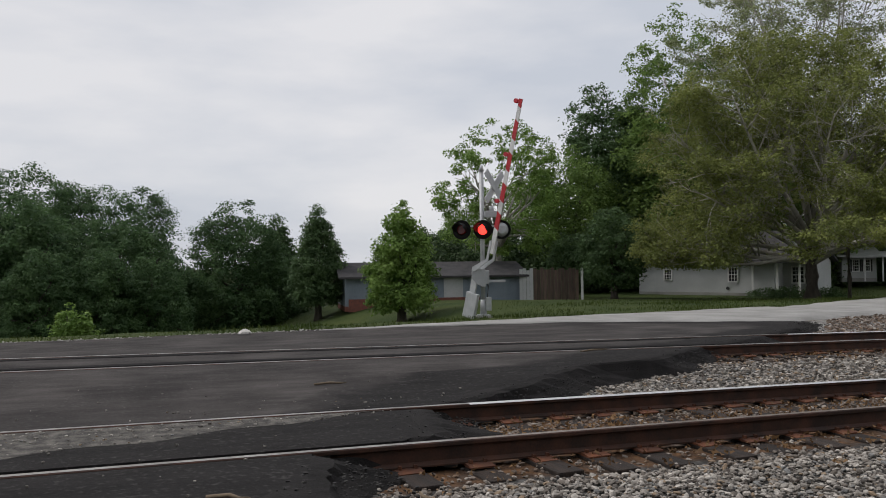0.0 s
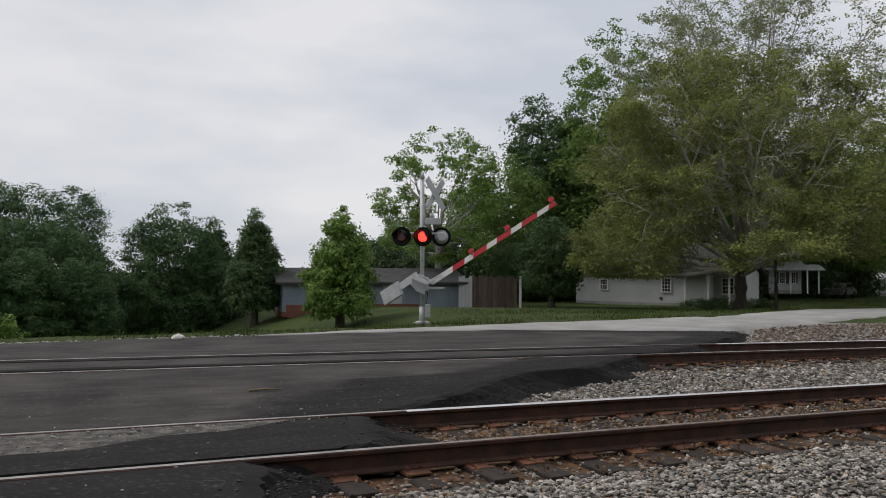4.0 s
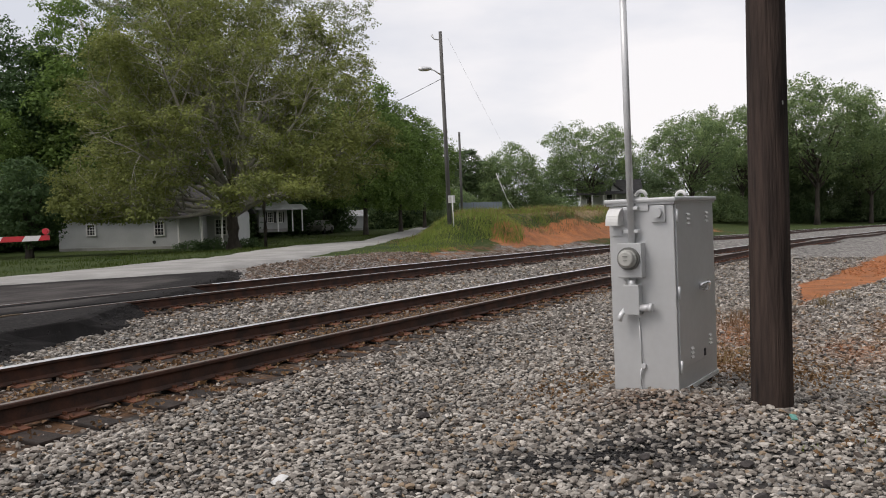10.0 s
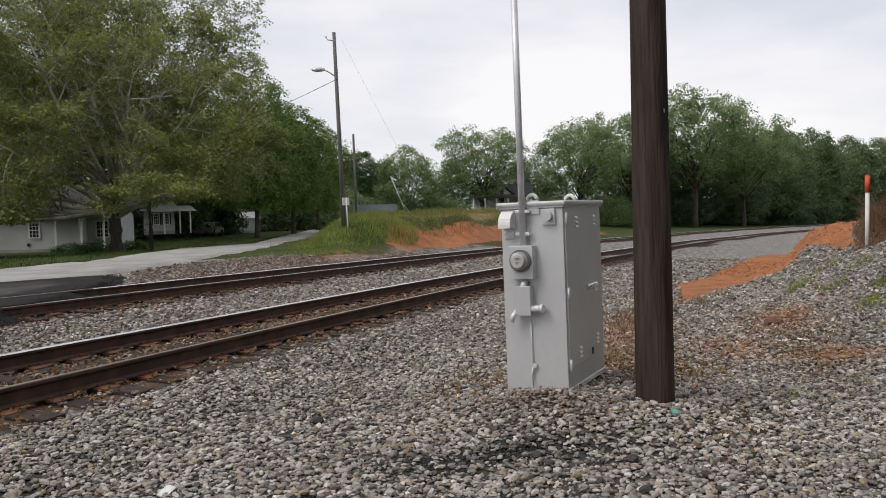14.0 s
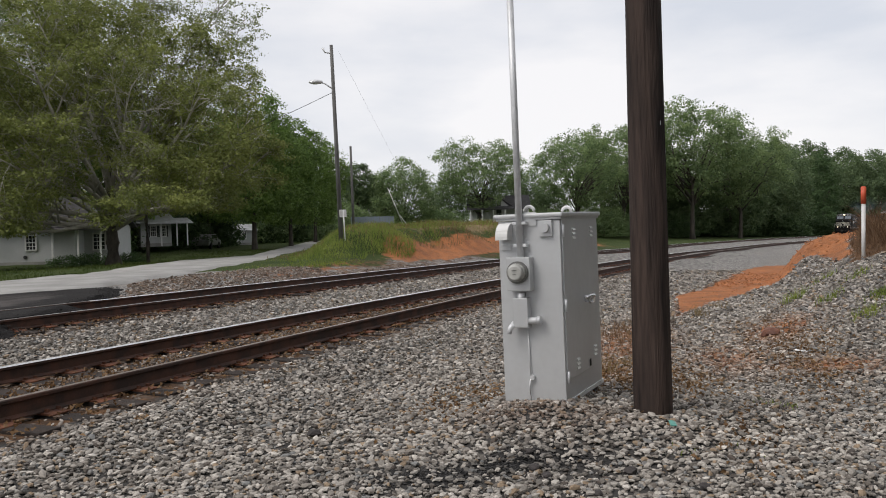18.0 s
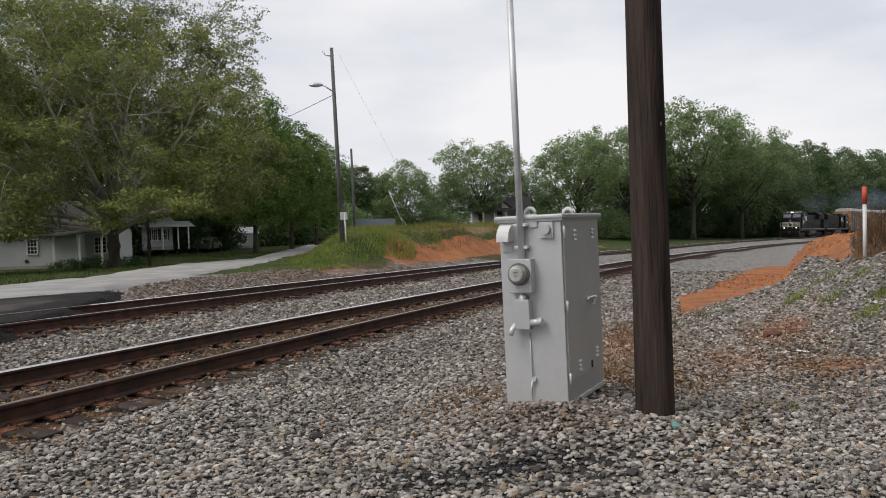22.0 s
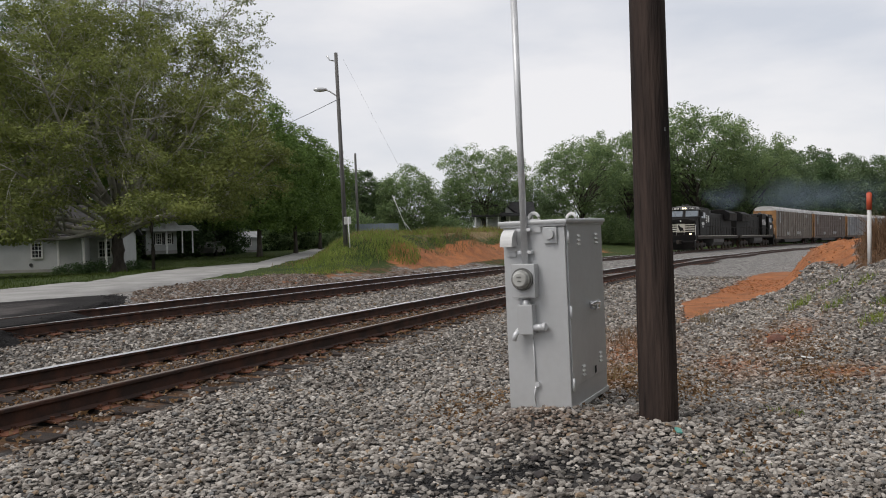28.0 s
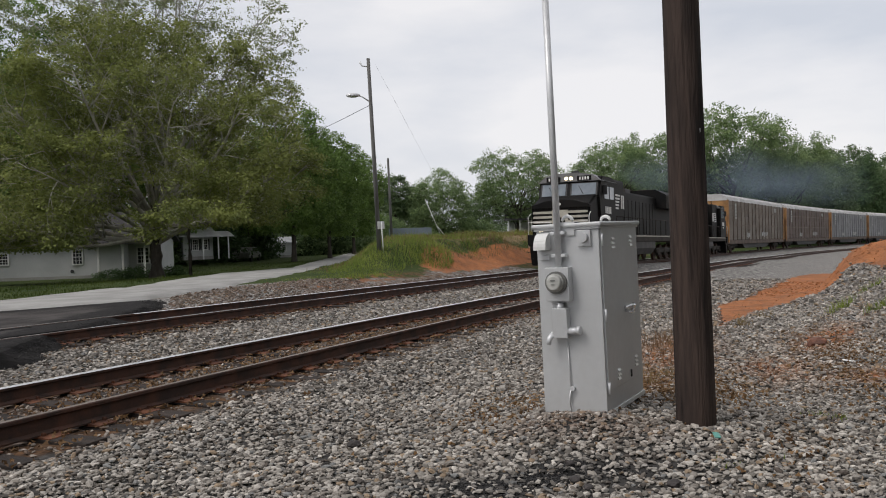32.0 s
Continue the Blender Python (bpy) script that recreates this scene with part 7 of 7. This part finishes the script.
M_LAWNBLADE = leaf_mat("lawn_blade", (0.03, 0.053, 0.01), (0.082, 0.11, 0.023))
grasses()


# ---- train ----
XS = np.arange(8.0, 420.0, 0.25)
YS = y_far(XS)
SS = np.concatenate([[0], np.cumsum(np.hypot(np.diff(XS), np.diff(YS)))])
S0 = float(np.interp(10.0, XS, SS))


def on_track(s):
    """Point of the far track s metres beyond x = 10, at rail level."""
    x = float(np.interp(s + S0, SS, XS))
    return Vector((x, float(y_far(x)), float(zt(x)) + FAR_UP))


def front_s(t):
    """How far along the track the train's nose is."""
    return float(np.interp(t, [0, 17, 19, 23, 25, 28, 30, 31, 32], [388.8, 195.6, 172.8, 127.2, 104.2, 73.2, 47.7, 36.3, 26.4]))


def truck(parent, x, dark=M_BLACK, axles=3, base=3.6):
    bm = B()
    for s in (-1, 1):
        bx(bm, (x, s * 1.0, 0.62), (base + 0.9, 0.16, 0.34), bev=0.05)
        for k in range(axles):
            ax = x - base / 2 + base * k / (axles - 1)
            bx(bm, (ax, s * 1.02, 0.5), (0.42, 0.2, 0.42), bev=0.04)
    tr = part("truck", bm, dark, parent)
    for k in range(axles):
        ax = x - base / 2 + base * k / (axles - 1)
        for s in (-1, 1):
            bm = B()
            cyl(bm, (ax, s * 0.70, 0.5), (ax, s * 0.82, 0.5), 0.5, 0.5, 22)
            cyl(bm, (ax, s * 0.68, 0.5), (ax, s * 0.71, 0.5), 0.53, 0.53, 22)
            part("wheel", bm, M_RAIL, tr)


def loco(seq):
    """A wide-nosed diesel locomotive; nose towards -x, rail level z = 0, middle at the origin."""
    L = 22.0
    root = empty("locomotive", pose(0, 0, 0), "black freight diesel locomotive with pale nose stripes", "locomotive", "locomotives")
    f = -L / 2
    bm = B()
    bx(bm, (0.3, 0, 1.35), (L - 1.4, 3.0, 0.32), bev=0.03)
    part("frame", bm, M_DUSTY, root)
    bm = B()
    prism(bm, [(f + 0.3, 0.15), (f + 0.55, 0.12), (f + 0.9, 1.2), (f + 0.15, 1.2), (f + 0.1, 0.9)], -1.4, 1.4)
    bx(bm, (f + 0.35, 0, 1.35), (0.5, 3.05, 0.5), bev=0.03)
    part("pilot", bm, M_BLACK, root)
    bm = B()
    bx(bm, (f - 0.12, 0, 0.92), (0.7, 0.3, 0.34), bev=0.04)
    bx(bm, (f - 0.45, 0.06, 0.92), (0.2, 0.28, 0.42), bev=0.05)
    part("coupler", bm, M_DUSTY, root)
    for s in (-1, 1):
        for k in range(3):
            bm = B()
            bx(bm, (f + 0.45, s * 1.42, 0.45 + 0.32 * k), (0.5, 0.3, 0.03))
            part("step", bm, M_DUSTY, root)
        bm = B()
        tube(bm, [(f + 0.2, s * 1.5, 1.0), (f + 0.2, s * 1.5, 2.45), (f + 0.5, s * 1.48, 2.6)], [0.022] * 3, 6)
        part("grab_rail", bm, M_WHITE, root)
        bm = B()
        tube(bm, [(f + 0.22, s * 0.35, 1.5), (f + 0.2, s * 0.4, 2.15), (f + 0.2, s * 1.45, 2.2)], [0.018] * 3, 6)
        part("front_rail", bm, M_WHITE, root)
    # nose with a sloping top and a black brow over the stripes
    bm = B()
    prism(bm, [(f + 0.5, 1.5), (f + 2.2, 1.5), (f + 2.2, 3.5), (f + 1.5, 3.45), (f + 0.5, 3.0)], -1.45, 1.45)
    bmesh.ops.bevel(bm, geom=bm.edges[:], offset=0.09, segments=2, affect="EDGES")
    part("nose", bm, M_BLACK, root)
    bm = B()
    prism(bm, [(-1.42, 2.82), (1.42, 2.82), (1.42, 3.0), (0.7, 3.2), (0, 3.26), (-0.7, 3.2), (-1.42, 3.0)], f + 0.42, f + 0.75, "x")
    bmesh.ops.bevel(bm, geom=bm.edges[:], offset=0.03, segments=1, affect="EDGES")
    part("brow", bm, M_BLACK, root)
    bm = B()
    cyl(bm, (f + 0.41, 0, 3.02), (f + 0.45, 0, 3.02), 0.07, seg=12)
    part("badge", bm, M_WHITE, root)
    for zz in (1.98, 2.2, 2.42, 2.64):
        bm = B()
        bx(bm, (f + 0.485, 0, zz), (0.02, 2.7, 0.115))
        part("nose_stripe", bm, M_CREAM, root)
    bm = B()
    bx(bm, (f + 0.47, 0, 2.31), (0.02, 0.8, 0.86))
    pl = part("emblem_panel", bm, M_CREAM, root)
    bm = B()
    prism(bm, [(-0.3, 2.0), (-0.1, 2.05), (0.05, 1.95), (0.12, 2.1), (0.3, 2.5), (0.2, 2.66), (0.0, 2.4), (-0.2, 2.35)], f + 0.44, f + 0.455, "x")
    part("emblem", bm, M_BLACK, pl, "plain black emblem shape")
    # cab
    bm = B()
    prism(bm, [(f + 2.0, 1.5), (f + 4.6, 1.5), (f + 4.6, 4.2), (f + 4.3, 4.42), (f + 2.4, 4.42), (f + 2.0, 4.18), (f + 1.75, 3.4)], -1.55, 1.55)
    bmesh.ops.bevel(bm, geom=bm.edges[:], offset=0.07, segments=2, affect="EDGES")
    cab = part("cab", bm, M_BLACK, root)
    bm = B()
    prism(bm, [(-1.58, 4.16), (-1.2, 4.46), (-0.5, 4.58), (0.5, 4.58), (1.2, 4.46), (1.58, 4.16)], f + 1.86, f + 4.75, "x")
    part("cab_roof", bm, M_ROOFGREY, cab, "grey cab roof")
    for s in (-0.76, 0.76):
        bm = B()
        bx(bm, (0, 0, 0), (0.03, 1.36, 0.72), bev=0.01, m=pose(f + 1.855, s, 3.77, 0, 17, 0))
        rim = part("windscreen_rim", bm, M_DARK, cab)
        bm = B()
        bx(bm, (0, 0, 0), (0.03, 1.2, 0.6), bev=0.01, m=pose(f + 1.83, s, 3.77, 0, 17, 0))
        part("windscreen", bm, M_CABGLASS, rim, "pale reflecting windscreen")
        bm = B()
        tube(bm, [(f + 1.73, s, 3.52), (f + 1.8, s + 0.25, 3.95)], [0.012, 0.012], 5)
        part("wiper", bm, M_DARK, rim)
    for s in (-1, 1):
        for xx in (f + 2.9, f + 3.8):
            bm = B()
            bx(bm, (xx, s * 1.56, 3.6), (0.72, 0.03, 0.62), bev=0.01)
            part("side_window", bm, M_CABGLASS, cab)
        bm = B()
        bx(bm, (f + 2.4, s * 1.62, 3.72), (0.06, 0.26, 0.46), bev=0.01)
        part("mirror", bm, M_DARK, cab)
    for s in (-0.12, 0.12):
        bm = B()
        cyl(bm, (f + 1.98, s, 4.32), (f + 1.82, s, 4.32), 0.08, 0.08, 14)
        part("headlight", bm, M_HEAD if seq == 0 else M_DARK, cab, "glowing headlight" if seq == 0 else "")
    for s in (-0.78, 0.78):
        bm = B()
        bx(bm, (f + 1.93, s, 4.3), (0.16, 0.72, 0.24))
        nb = part("number_board", bm, M_BLACK, cab)
        bm = B()
        for k in range(4):
            bx(bm, (f + 1.845, s - 0.2 + 0.135 * k, 4.3), (0.02, 0.08, 0.15))
        part("figures", bm, M_WHITE, nb, "white bars of figures")
    for s in (-0.95, 0.95):
        bm = B()
        cyl(bm, (f + 0.52, s, 1.72), (f + 0.36, s, 1.72), 0.08, 0.08, 14)
        part("ditch_light", bm, M_HEAD if seq == 0 else M_DARK, root, "glowing ditch light" if seq == 0 else "")
    # long hood with its doors, grilles and roof gear
    bm = B()
    bx(bm, (f + 12.7, 0, 2.75), (16.2, 1.75, 2.5), bev=0.08)
    part("long_hood", bm, M_BLACK, root)
    bm = B()
    prism(bm, [(-1.55, 3.3), (1.55, 3.3), (1.55, 4.15), (0.9, 4.5), (-0.9, 4.5), (-1.55, 4.15)], f + 16.4, f + 20.6, "x")
    part("radiator", bm, M_BLACK, root)
    for s in (-1, 1):
        for k in range(3):
            bm = B()
            for q in range(6):
                bx(bm, (f + 17.1 + 1.4 * k, s * 1.565, 3.42 + 0.12 * q), (1.15, 0.03, 0.05))
            part("grille", bm, M_DUSTY, root)
    bm = B()
    bx(bm, (f + 6.0, 0, 3.0), (2.6, 2.5, 2.9), bev=0.1)
    part("inverter_cabinet", bm, M_BLACK, root)
    bm = B()
    bx(bm, (f + 11.2, 0, 4.12), (1.5, 0.8, 0.4), bev=0.06)
    part("exhaust_stack", bm, M_DARK, root)
    bm = B()
    bx(bm, (f + 8.9, 0, 4.1), (2.2, 1.3, 0.3), bev=0.08)
    part("blower_housing", bm, M_DUSTY, root)
    bm = B()
    for k in range(3):
        cyl(bm, (f + 3.1 + 0.12 * k, 0.16 * (k - 1), 4.66), (f + 2.7 + 0.12 * k, 0.16 * (k - 1), 4.7), 0.03, 0.075, 10)
    bx(bm, (f + 3.2, 0, 4.6), (0.2, 0.5, 0.08))
    part("horn", bm, M_DARK, root)
    for xx in (f + 17.6, f + 19.4):
        bm = B()
        cyl(bm, (xx, 0, 4.5), (xx, 0, 4.58), 0.62, 0.6, 20)
        part("roof_fan", bm, M_DUSTY, root)
    for s in (-1, 1):
        for k in range(10):
            bm = B()
            bx(bm, (f + 8.2 + 0.85 * k, s * 0.885, 2.6), (0.76, 0.03, 1.9), bev=0.01)
            part("hood_door", bm, M_BLACK, root)
    for s in (-1, 1):
        bm = B()
        for k in range(5):
            bx(bm, (f + 5.65 + 0.07 * k, s * 1.265, 2.95 + 0.17 * k), (0.95, 0.02, 0.09))
        part("lettering", bm, M_WHITE, root, "white bars of lettering")
        bm = B()
        for k, w in enumerate((0.2, 0.24)):
            bx(bm, (f + 6.75 + 0.34 * k, s * 1.265, 3.3), (w, 0.02, 0.72))
        part("lettering", bm, M_WHITE, root, "white bars of lettering")
        bm = B()
        for k in range(4):
            bx(bm, (f + 2.75 + 0.27 * k, s * 1.565, 2.75), (0.17, 0.02, 0.34))
        bx(bm, (f + 3.15, s * 1.565, 2.42), (0.5, 0.02, 0.08))
        part("lettering", bm, M_WHITE, root, "white bars of figures")
        for k in range(12):
            bm = B()
            cyl(bm, (f + 5.0 + 1.45 * k, s * 1.45, 1.5), (f + 5.0 + 1.45 * k, s * 1.45, 2.5), 0.022, seg=6)
            part("handrail_post", bm, M_DUSTY, root)
        bm = B()
        cyl(bm, (f + 4.8, s * 1.45, 2.5), (f + 21.2, s * 1.45, 2.5), 0.022, seg=6)
        part("handrail", bm, M_DUSTY, root)
        bm = B()
        bx(bm, (0, s * 1.5, 1.5), (L - 2.5, 0.03, 0.07))
        part("walkway_edge", bm, M_CREAM, root, "pale line along the walkway")
    bm = B()
    prism(bm, [(-1.2, 0.45), (1.2, 0.45), (1.45, 0.8), (1.45, 1.2), (-1.45, 1.2), (-1.45, 0.8)], -2.6, 2.6, "x")
    part("fuel_tank", bm, M_TANK, root)
    truck(root, f + 4.2, M_DUSTY)
    truck(root, f + 17.8, M_DUSTY)
    return root


def autorack(body_m, label, seed):
    """A tall enclosed car carrier, rail level z = 0, middle at the origin."""
    L, W = 27.6, 3.0
    rng = random.Random(seed)
    root = empty("autorack_car", pose(0, 0, 0), label, "freight car", "autorack cars")
    bm = B()
    bx(bm, (0, 0, 1.08), (L, W, 0.4), bev=0.03)
    part("side_sill", bm, M_SILL, root)
    bm = B()
    prism(bm, [(-6.5, 0.9), (6.5, 0.9), (5.5, 0.42), (-5.5, 0.42)], -1.15, 1.15)
    bx(bm, (0, 0, 0.8), (L - 0.6, 1.2, 0.4))
    part("centre_sill", bm, M_DARK, root)
    bm = B()
    prism(bm, [(-W / 2, 5.1), (W / 2, 5.1), (W / 2 - 0.12, 5.45), (0.75, 5.74), (-0.75, 5.74), (-W / 2 + 0.12, 5.45)], -L / 2, L / 2, "x")
    part("roof", bm, M_TINROOF, root, "pale ribbed metal roof")
    for k in range(22):
        bm = B()
        prism(bm, [(-W / 2 - 0.02, 5.1), (-W / 2 + 0.12, 5.48), (-0.75, 5.77), (0.75, 5.77), (W / 2 - 0.12, 5.48), (W / 2 + 0.02, 5.1)], -L / 2 + 0.6 + k * 1.256, -L / 2 + 0.68 + k * 1.256, "x")
        part("roof_rib", bm, M_TINROOF, root)
    for s in (-1, 1):
        n = 16
        for k in range(n):
            bm = B()
            x = -L / 2 + 0.5 + (L - 1.0) * (k + 0.5) / n
            wid = (L - 1.0) / n - 0.1
            face = []
            for q in range(8):
                out, lo = s * (W / 2 - 0.03 + 0.01 * rng.random()), 1.305 + 0.475 * q
                face += [(s * (W / 2 - 0.075), lo), (out, lo + 0.02), (out, lo + 0.43), (s * (W / 2 - 0.075), lo + 0.45)]
            prism(bm, face + [(s * (W / 2 - 0.12), 5.1), (s * (W / 2 - 0.12), 1.305)], x - wid / 2, x + wid / 2, "x")
            part("side_panel", bm, body_m, root)
        for k in range(n + 1):
            bm = B()
            bx(bm, (-L / 2 + 0.5 + (L - 1.0) * k / n, s * (W / 2), 3.2), (0.1, 0.1, 3.85))
            part("side_post", bm, M_POST if body_m != M_RACK_GREY else body_m, root)
        for zz in (2.72, 4.14):
            bm = B()
            bx(bm, (0, s * (W / 2 + 0.005), zz), (L - 1.0, 0.07, 0.1))
            part("deck_rail", bm, M_POST if body_m != M_RACK_GREY else body_m, root)
        bm = B()
        bx(bm, (-L / 2 + 3.0, s * (W / 2 + 0.05), 4.1), (0.62, 0.03, 1.5))
        sp = part("sign_panel", bm, M_SIGNGREY, root, "pale weathered sign panel")
        bm = B()
        for q in range(4):
            bx(bm, (-L / 2 + 3.0, s * (W / 2 + 0.07), 3.62 + 0.3 * q), (0.42, 0.02, 0.07))
        part("lettering", bm, M_DARK, sp, "dark bars of lettering")
        for q, (xx, zz, ww) in enumerate(((2.4 + rng.random(), 1.85, 3.2), (-5.5, 1.75, 1.6), (8.6, 4.6, 1.3))):
            bm = B()
            for k in range(5):
                bx(bm, (xx + ww * (k / 5 - 0.4), s * (W / 2 + 0.055), zz + 0.05 * math.sin(k * 2.1)), (ww * 0.14, 0.012, 0.42 + 0.08 * math.sin(k)))
            part("scrawl", bm, M_SIGNGREY, root, "faded pale bars of scrawled writing")
    for e in (-1, 1):
        bm = B()
        for s in (-1, 1):
            bx(bm, (e * (L / 2 - 0.12), s * (W / 4), 3.2), (0.16, W / 2 - 0.04, 4.1), bev=0.02)
            for q in range(4):
                bx(bm, (e * (L / 2 - 0.02), s * (W / 4), 1.9 + 0.9 * q), (0.06, W / 2 - 0.1, 0.1))
        part("end_door", bm, M_YELLOW, root, "yellow end doors")
        for s in (-1, 1):
            bm = B()
            bx(bm, (e * (L / 2 - 0.2), s * (W / 2 + 0.03), 3.1), (0.42, 0.08, 4.1), bev=0.01)
            cp = part("corner_post", bm, M_YELLOW, root)
            bm = B()
            for q in range(9):
                bx(bm, (e * (L / 2 - 0.2), s * (W / 2 + 0.1), 1.3 + 0.42 * q), (0.36, 0.03, 0.03))
            part("ladder", bm, M_YELLOW, cp)
        bm = B()
        bx(bm, (e * (L / 2 + 0.35), 0, 0.9), (0.7, 0.3, 0.3), bev=0.03)
        part("coupler", bm, M_DARK, root)
    truck(root, -L / 2 + 3.0, M_DUSTY, axles=2, base=1.8)
    truck(root, L / 2 - 3.0, M_DUSTY, axles=2, base=1.8)
    return root


M_CABGLASS = mat("cab_glass", (0.16, 0.19, 0.22), (0.22, 0.25, 0.28), 0.08, scale=2, bump=0)
M_TANK = mat("dusty_tank", (0.09, 0.085, 0.08), (0.05, 0.047, 0.045), 0.8, scale=1.5, fine=14)
M_HEAD = mat("headlight_glow", (1.0, 0.85, 0.55), (1.0, 0.88, 0.6), 0.3, scale=2, bump=0, emit=3.0)
M_YELLOW = mat("freight_yellow", (0.38, 0.2, 0.07), (0.22, 0.11, 0.045), 0.7, scale=1.5, fine=14)
M_RACK_TAN = mat("dusty_panel", (0.215, 0.19, 0.163), (0.13, 0.107, 0.088), 0.75, scale=0.8, fine=10, rnd=0.15)
M_POST = mat("weathered_post", (0.2, 0.168, 0.14), (0.125, 0.09, 0.068), 0.75, scale=1.5, fine=10)
M_SILL = mat("rusty_sill", (0.13, 0.1, 0.08), (0.075, 0.055, 0.045), 0.85, scale=1.2, fine=10)
M_SIGNGREY = mat("faded_sign", (0.42, 0.42, 0.41), (0.3, 0.3, 0.29), 0.7, scale=2, fine=12)
M_DUSTY = mat("road_dust_black", (0.028, 0.024, 0.021), (0.05, 0.042, 0.035), 0.8, scale=1.3, fine=10, spec=0.2)
M_CREAM = mat("cream_paint", (0.44, 0.42, 0.36), (0.32, 0.3, 0.25), 0.6, scale=2, fine=14)
M_ROOFGREY = mat("grey_cab_roof", (0.2, 0.2, 0.2), (0.12, 0.12, 0.12), 0.55, scale=1.5, fine=10)
M_RACK_BROWN = mat("brown_panel", (0.15, 0.115, 0.1), (0.095, 0.07, 0.064), 0.75, scale=0.8, fine=10, rnd=0.15)
M_RACK_GREY = mat("galvanised_panel", (0.235, 0.24, 0.25), (0.17, 0.172, 0.178), 0.6, 0.2, scale=0.8, fine=10, rnd=0.12)
M_TINROOF = mat("car_roof", (0.56, 0.55, 0.54), (0.42, 0.41, 0.4), 0.6, 0.2, scale=0.6, fine=8)


def build_train():
    cars = []
    a = loco(0)
    b = loco(1)
    cars += [(a, 11.2, 0), (b, 11.2 + 22.4, 180)]
    at = 11.2 + 22.4 + 11.2 + 14.1
    kinds = [autorack(M_RACK_TAN, "tall dusty tan autorack car with yellow end doors", 1), autorack(M_RACK_BROWN, "tall brownish autorack car with a pale roof", 2), autorack(M_RACK_GREY, "tall galvanised grey autorack car with a pale roof", 3)]
    for k in range(7):
        c = kinds[k] if k < 3 else copy_thing(kinds[(2, 1, 0, 2, 0, 1, 2)[k]], pose(0, 0, 0))
        cars.append((c, at, 0))
        at += 28.9
    return cars


TRAIN = build_train()


def smoke():
    """Thin drifting exhaust behind the locomotives, in soft-edged rigid puffs."""
    m = bpy.data.materials.new("exhaust_haze")
    m.use_nodes = True
    n, l = m.node_tree.nodes, m.node_tree.links
    n.remove(n["Principled BSDF"])
    d, t, x = n.new("ShaderNodeBsdfDiffuse"), n.new("ShaderNodeBsdfTransparent"), n.new("ShaderNodeMixShader")
    d.inputs["Color"].default_value = (0.14, 0.18, 0.235, 1)
    at, no, tc, mu = n.new("ShaderNodeAttribute"), n.new("ShaderNodeTexNoise"), n.new("ShaderNodeTexCoord"), n.new("ShaderNodeMath")
    at.attribute_name = "thick"
    no.inputs["Scale"].default_value, no.inputs["Detail"].default_value = 0.35, 3
    l.new(tc.outputs["Object"], no.inputs["Vector"])
    mu.operation = "MULTIPLY"
    l.new(at.outputs["Fac"], mu.inputs[0])
    l.new(no.outputs["Fac"], mu.inputs[1])
    l.new(mu.outputs[0], x.inputs[0])
    l.new(t.outputs[0], x.inputs[1])
    l.new(d.outputs[0], x.inputs[2])
    l.new(x.outputs[0], n["Material Output"].inputs[0])
    rng = np.random.default_rng(4)
    V, F, D = [], [], []
    rings, seg = 7, 22
    for k in range(9):
        q = k / 8
        c = np.array([-8 + 62 * q, 1.0 - 7.5 * q + rng.normal(0, 1.2), 6.3 + 2.0 * q ** 0.6 + rng.normal(0, 0.3)])
        ry, rz = 3.2 + 4.4 * q, 1.6 + 1.9 * q ** 0.6
        o = len(V)
        for i in range(rings):
            u = i / (rings - 1)
            for j in range(seg):
                a = 2 * np.pi * j / seg
                wob = 1 + 0.15 * math.sin(3 * a + k)
                V.append(c + np.array([math.cos(a) * ry * u * wob * 0.5 + 0.8 * (1 - u * u), math.cos(a) * ry * u * wob, math.sin(a) * rz * u * wob]))
                D.append((0.5 - 0.2 * q) * (1 - u * u) ** 1.3)
        for i in range(rings - 1):
            for j in range(seg):
                F.append((o + i * seg + j, o + i * seg + (j + 1) % seg, o + (i + 1) * seg + (j + 1) % seg, o + (i + 1) * seg + j))
    ob = raw("exhaust_smoke", np.array(V), np.array(F), m, smooth=True)
    ob.data.attributes.new("thick", "FLOAT", "POINT").data.foreach_set("value", np.array(D, np.float32))
    ob.visible_shadow = False
    return tagged(ob, "thin grey diesel exhaust drifting above the locomotives", "smoke", kind="stuff")


SMOKE = smoke()
TRAIN.append((SMOKE, 30.0, 0))


# ---- movement ----
def motions():
    rows = []
    # gate arm: raised angle above level, by time
    for t, a in ((0, 75.2), (0.5, 71.3), (1.0, 66.5), (1.5, 61.2), (2.0, 55.3), (2.5, 48.2), (3.0, 40.6), (3.5, 33.6), (4.0, 27), (4.5, 20.6), (5.0, 14.5), (5.5, 8.5), (6.0, 4.5), (6.5, 2.3), (7.0, 1.4), (7.5, 1.2), (8, 1.2), (32, 1.2)):
        rows.append((t, GATE_BASE @ pose(0, 0, 0, 0, -a, 0)))
    walk(GATE, rows)
    for ob, back, flip in TRAIN:
        half = 7.0 if "locomotive" in ob.name else 11.0
        rows = []
        for k in range(33):
            s = front_s(k) + back
            p, q = on_track(s - half), on_track(s + half)
            d = (q - p).normalized()
            mid = (p + q) / 2
            yaw = math.degrees(math.atan2(d.y, d.x))
            pit = -math.degrees(math.asin(d.z))
            m = pose(mid.x, mid.y, mid.z, 0, pit, yaw)
            rows.append((k, m @ pose(0, 0, 0, 0, 0, flip)))
        walk(ob, rows)


motions()
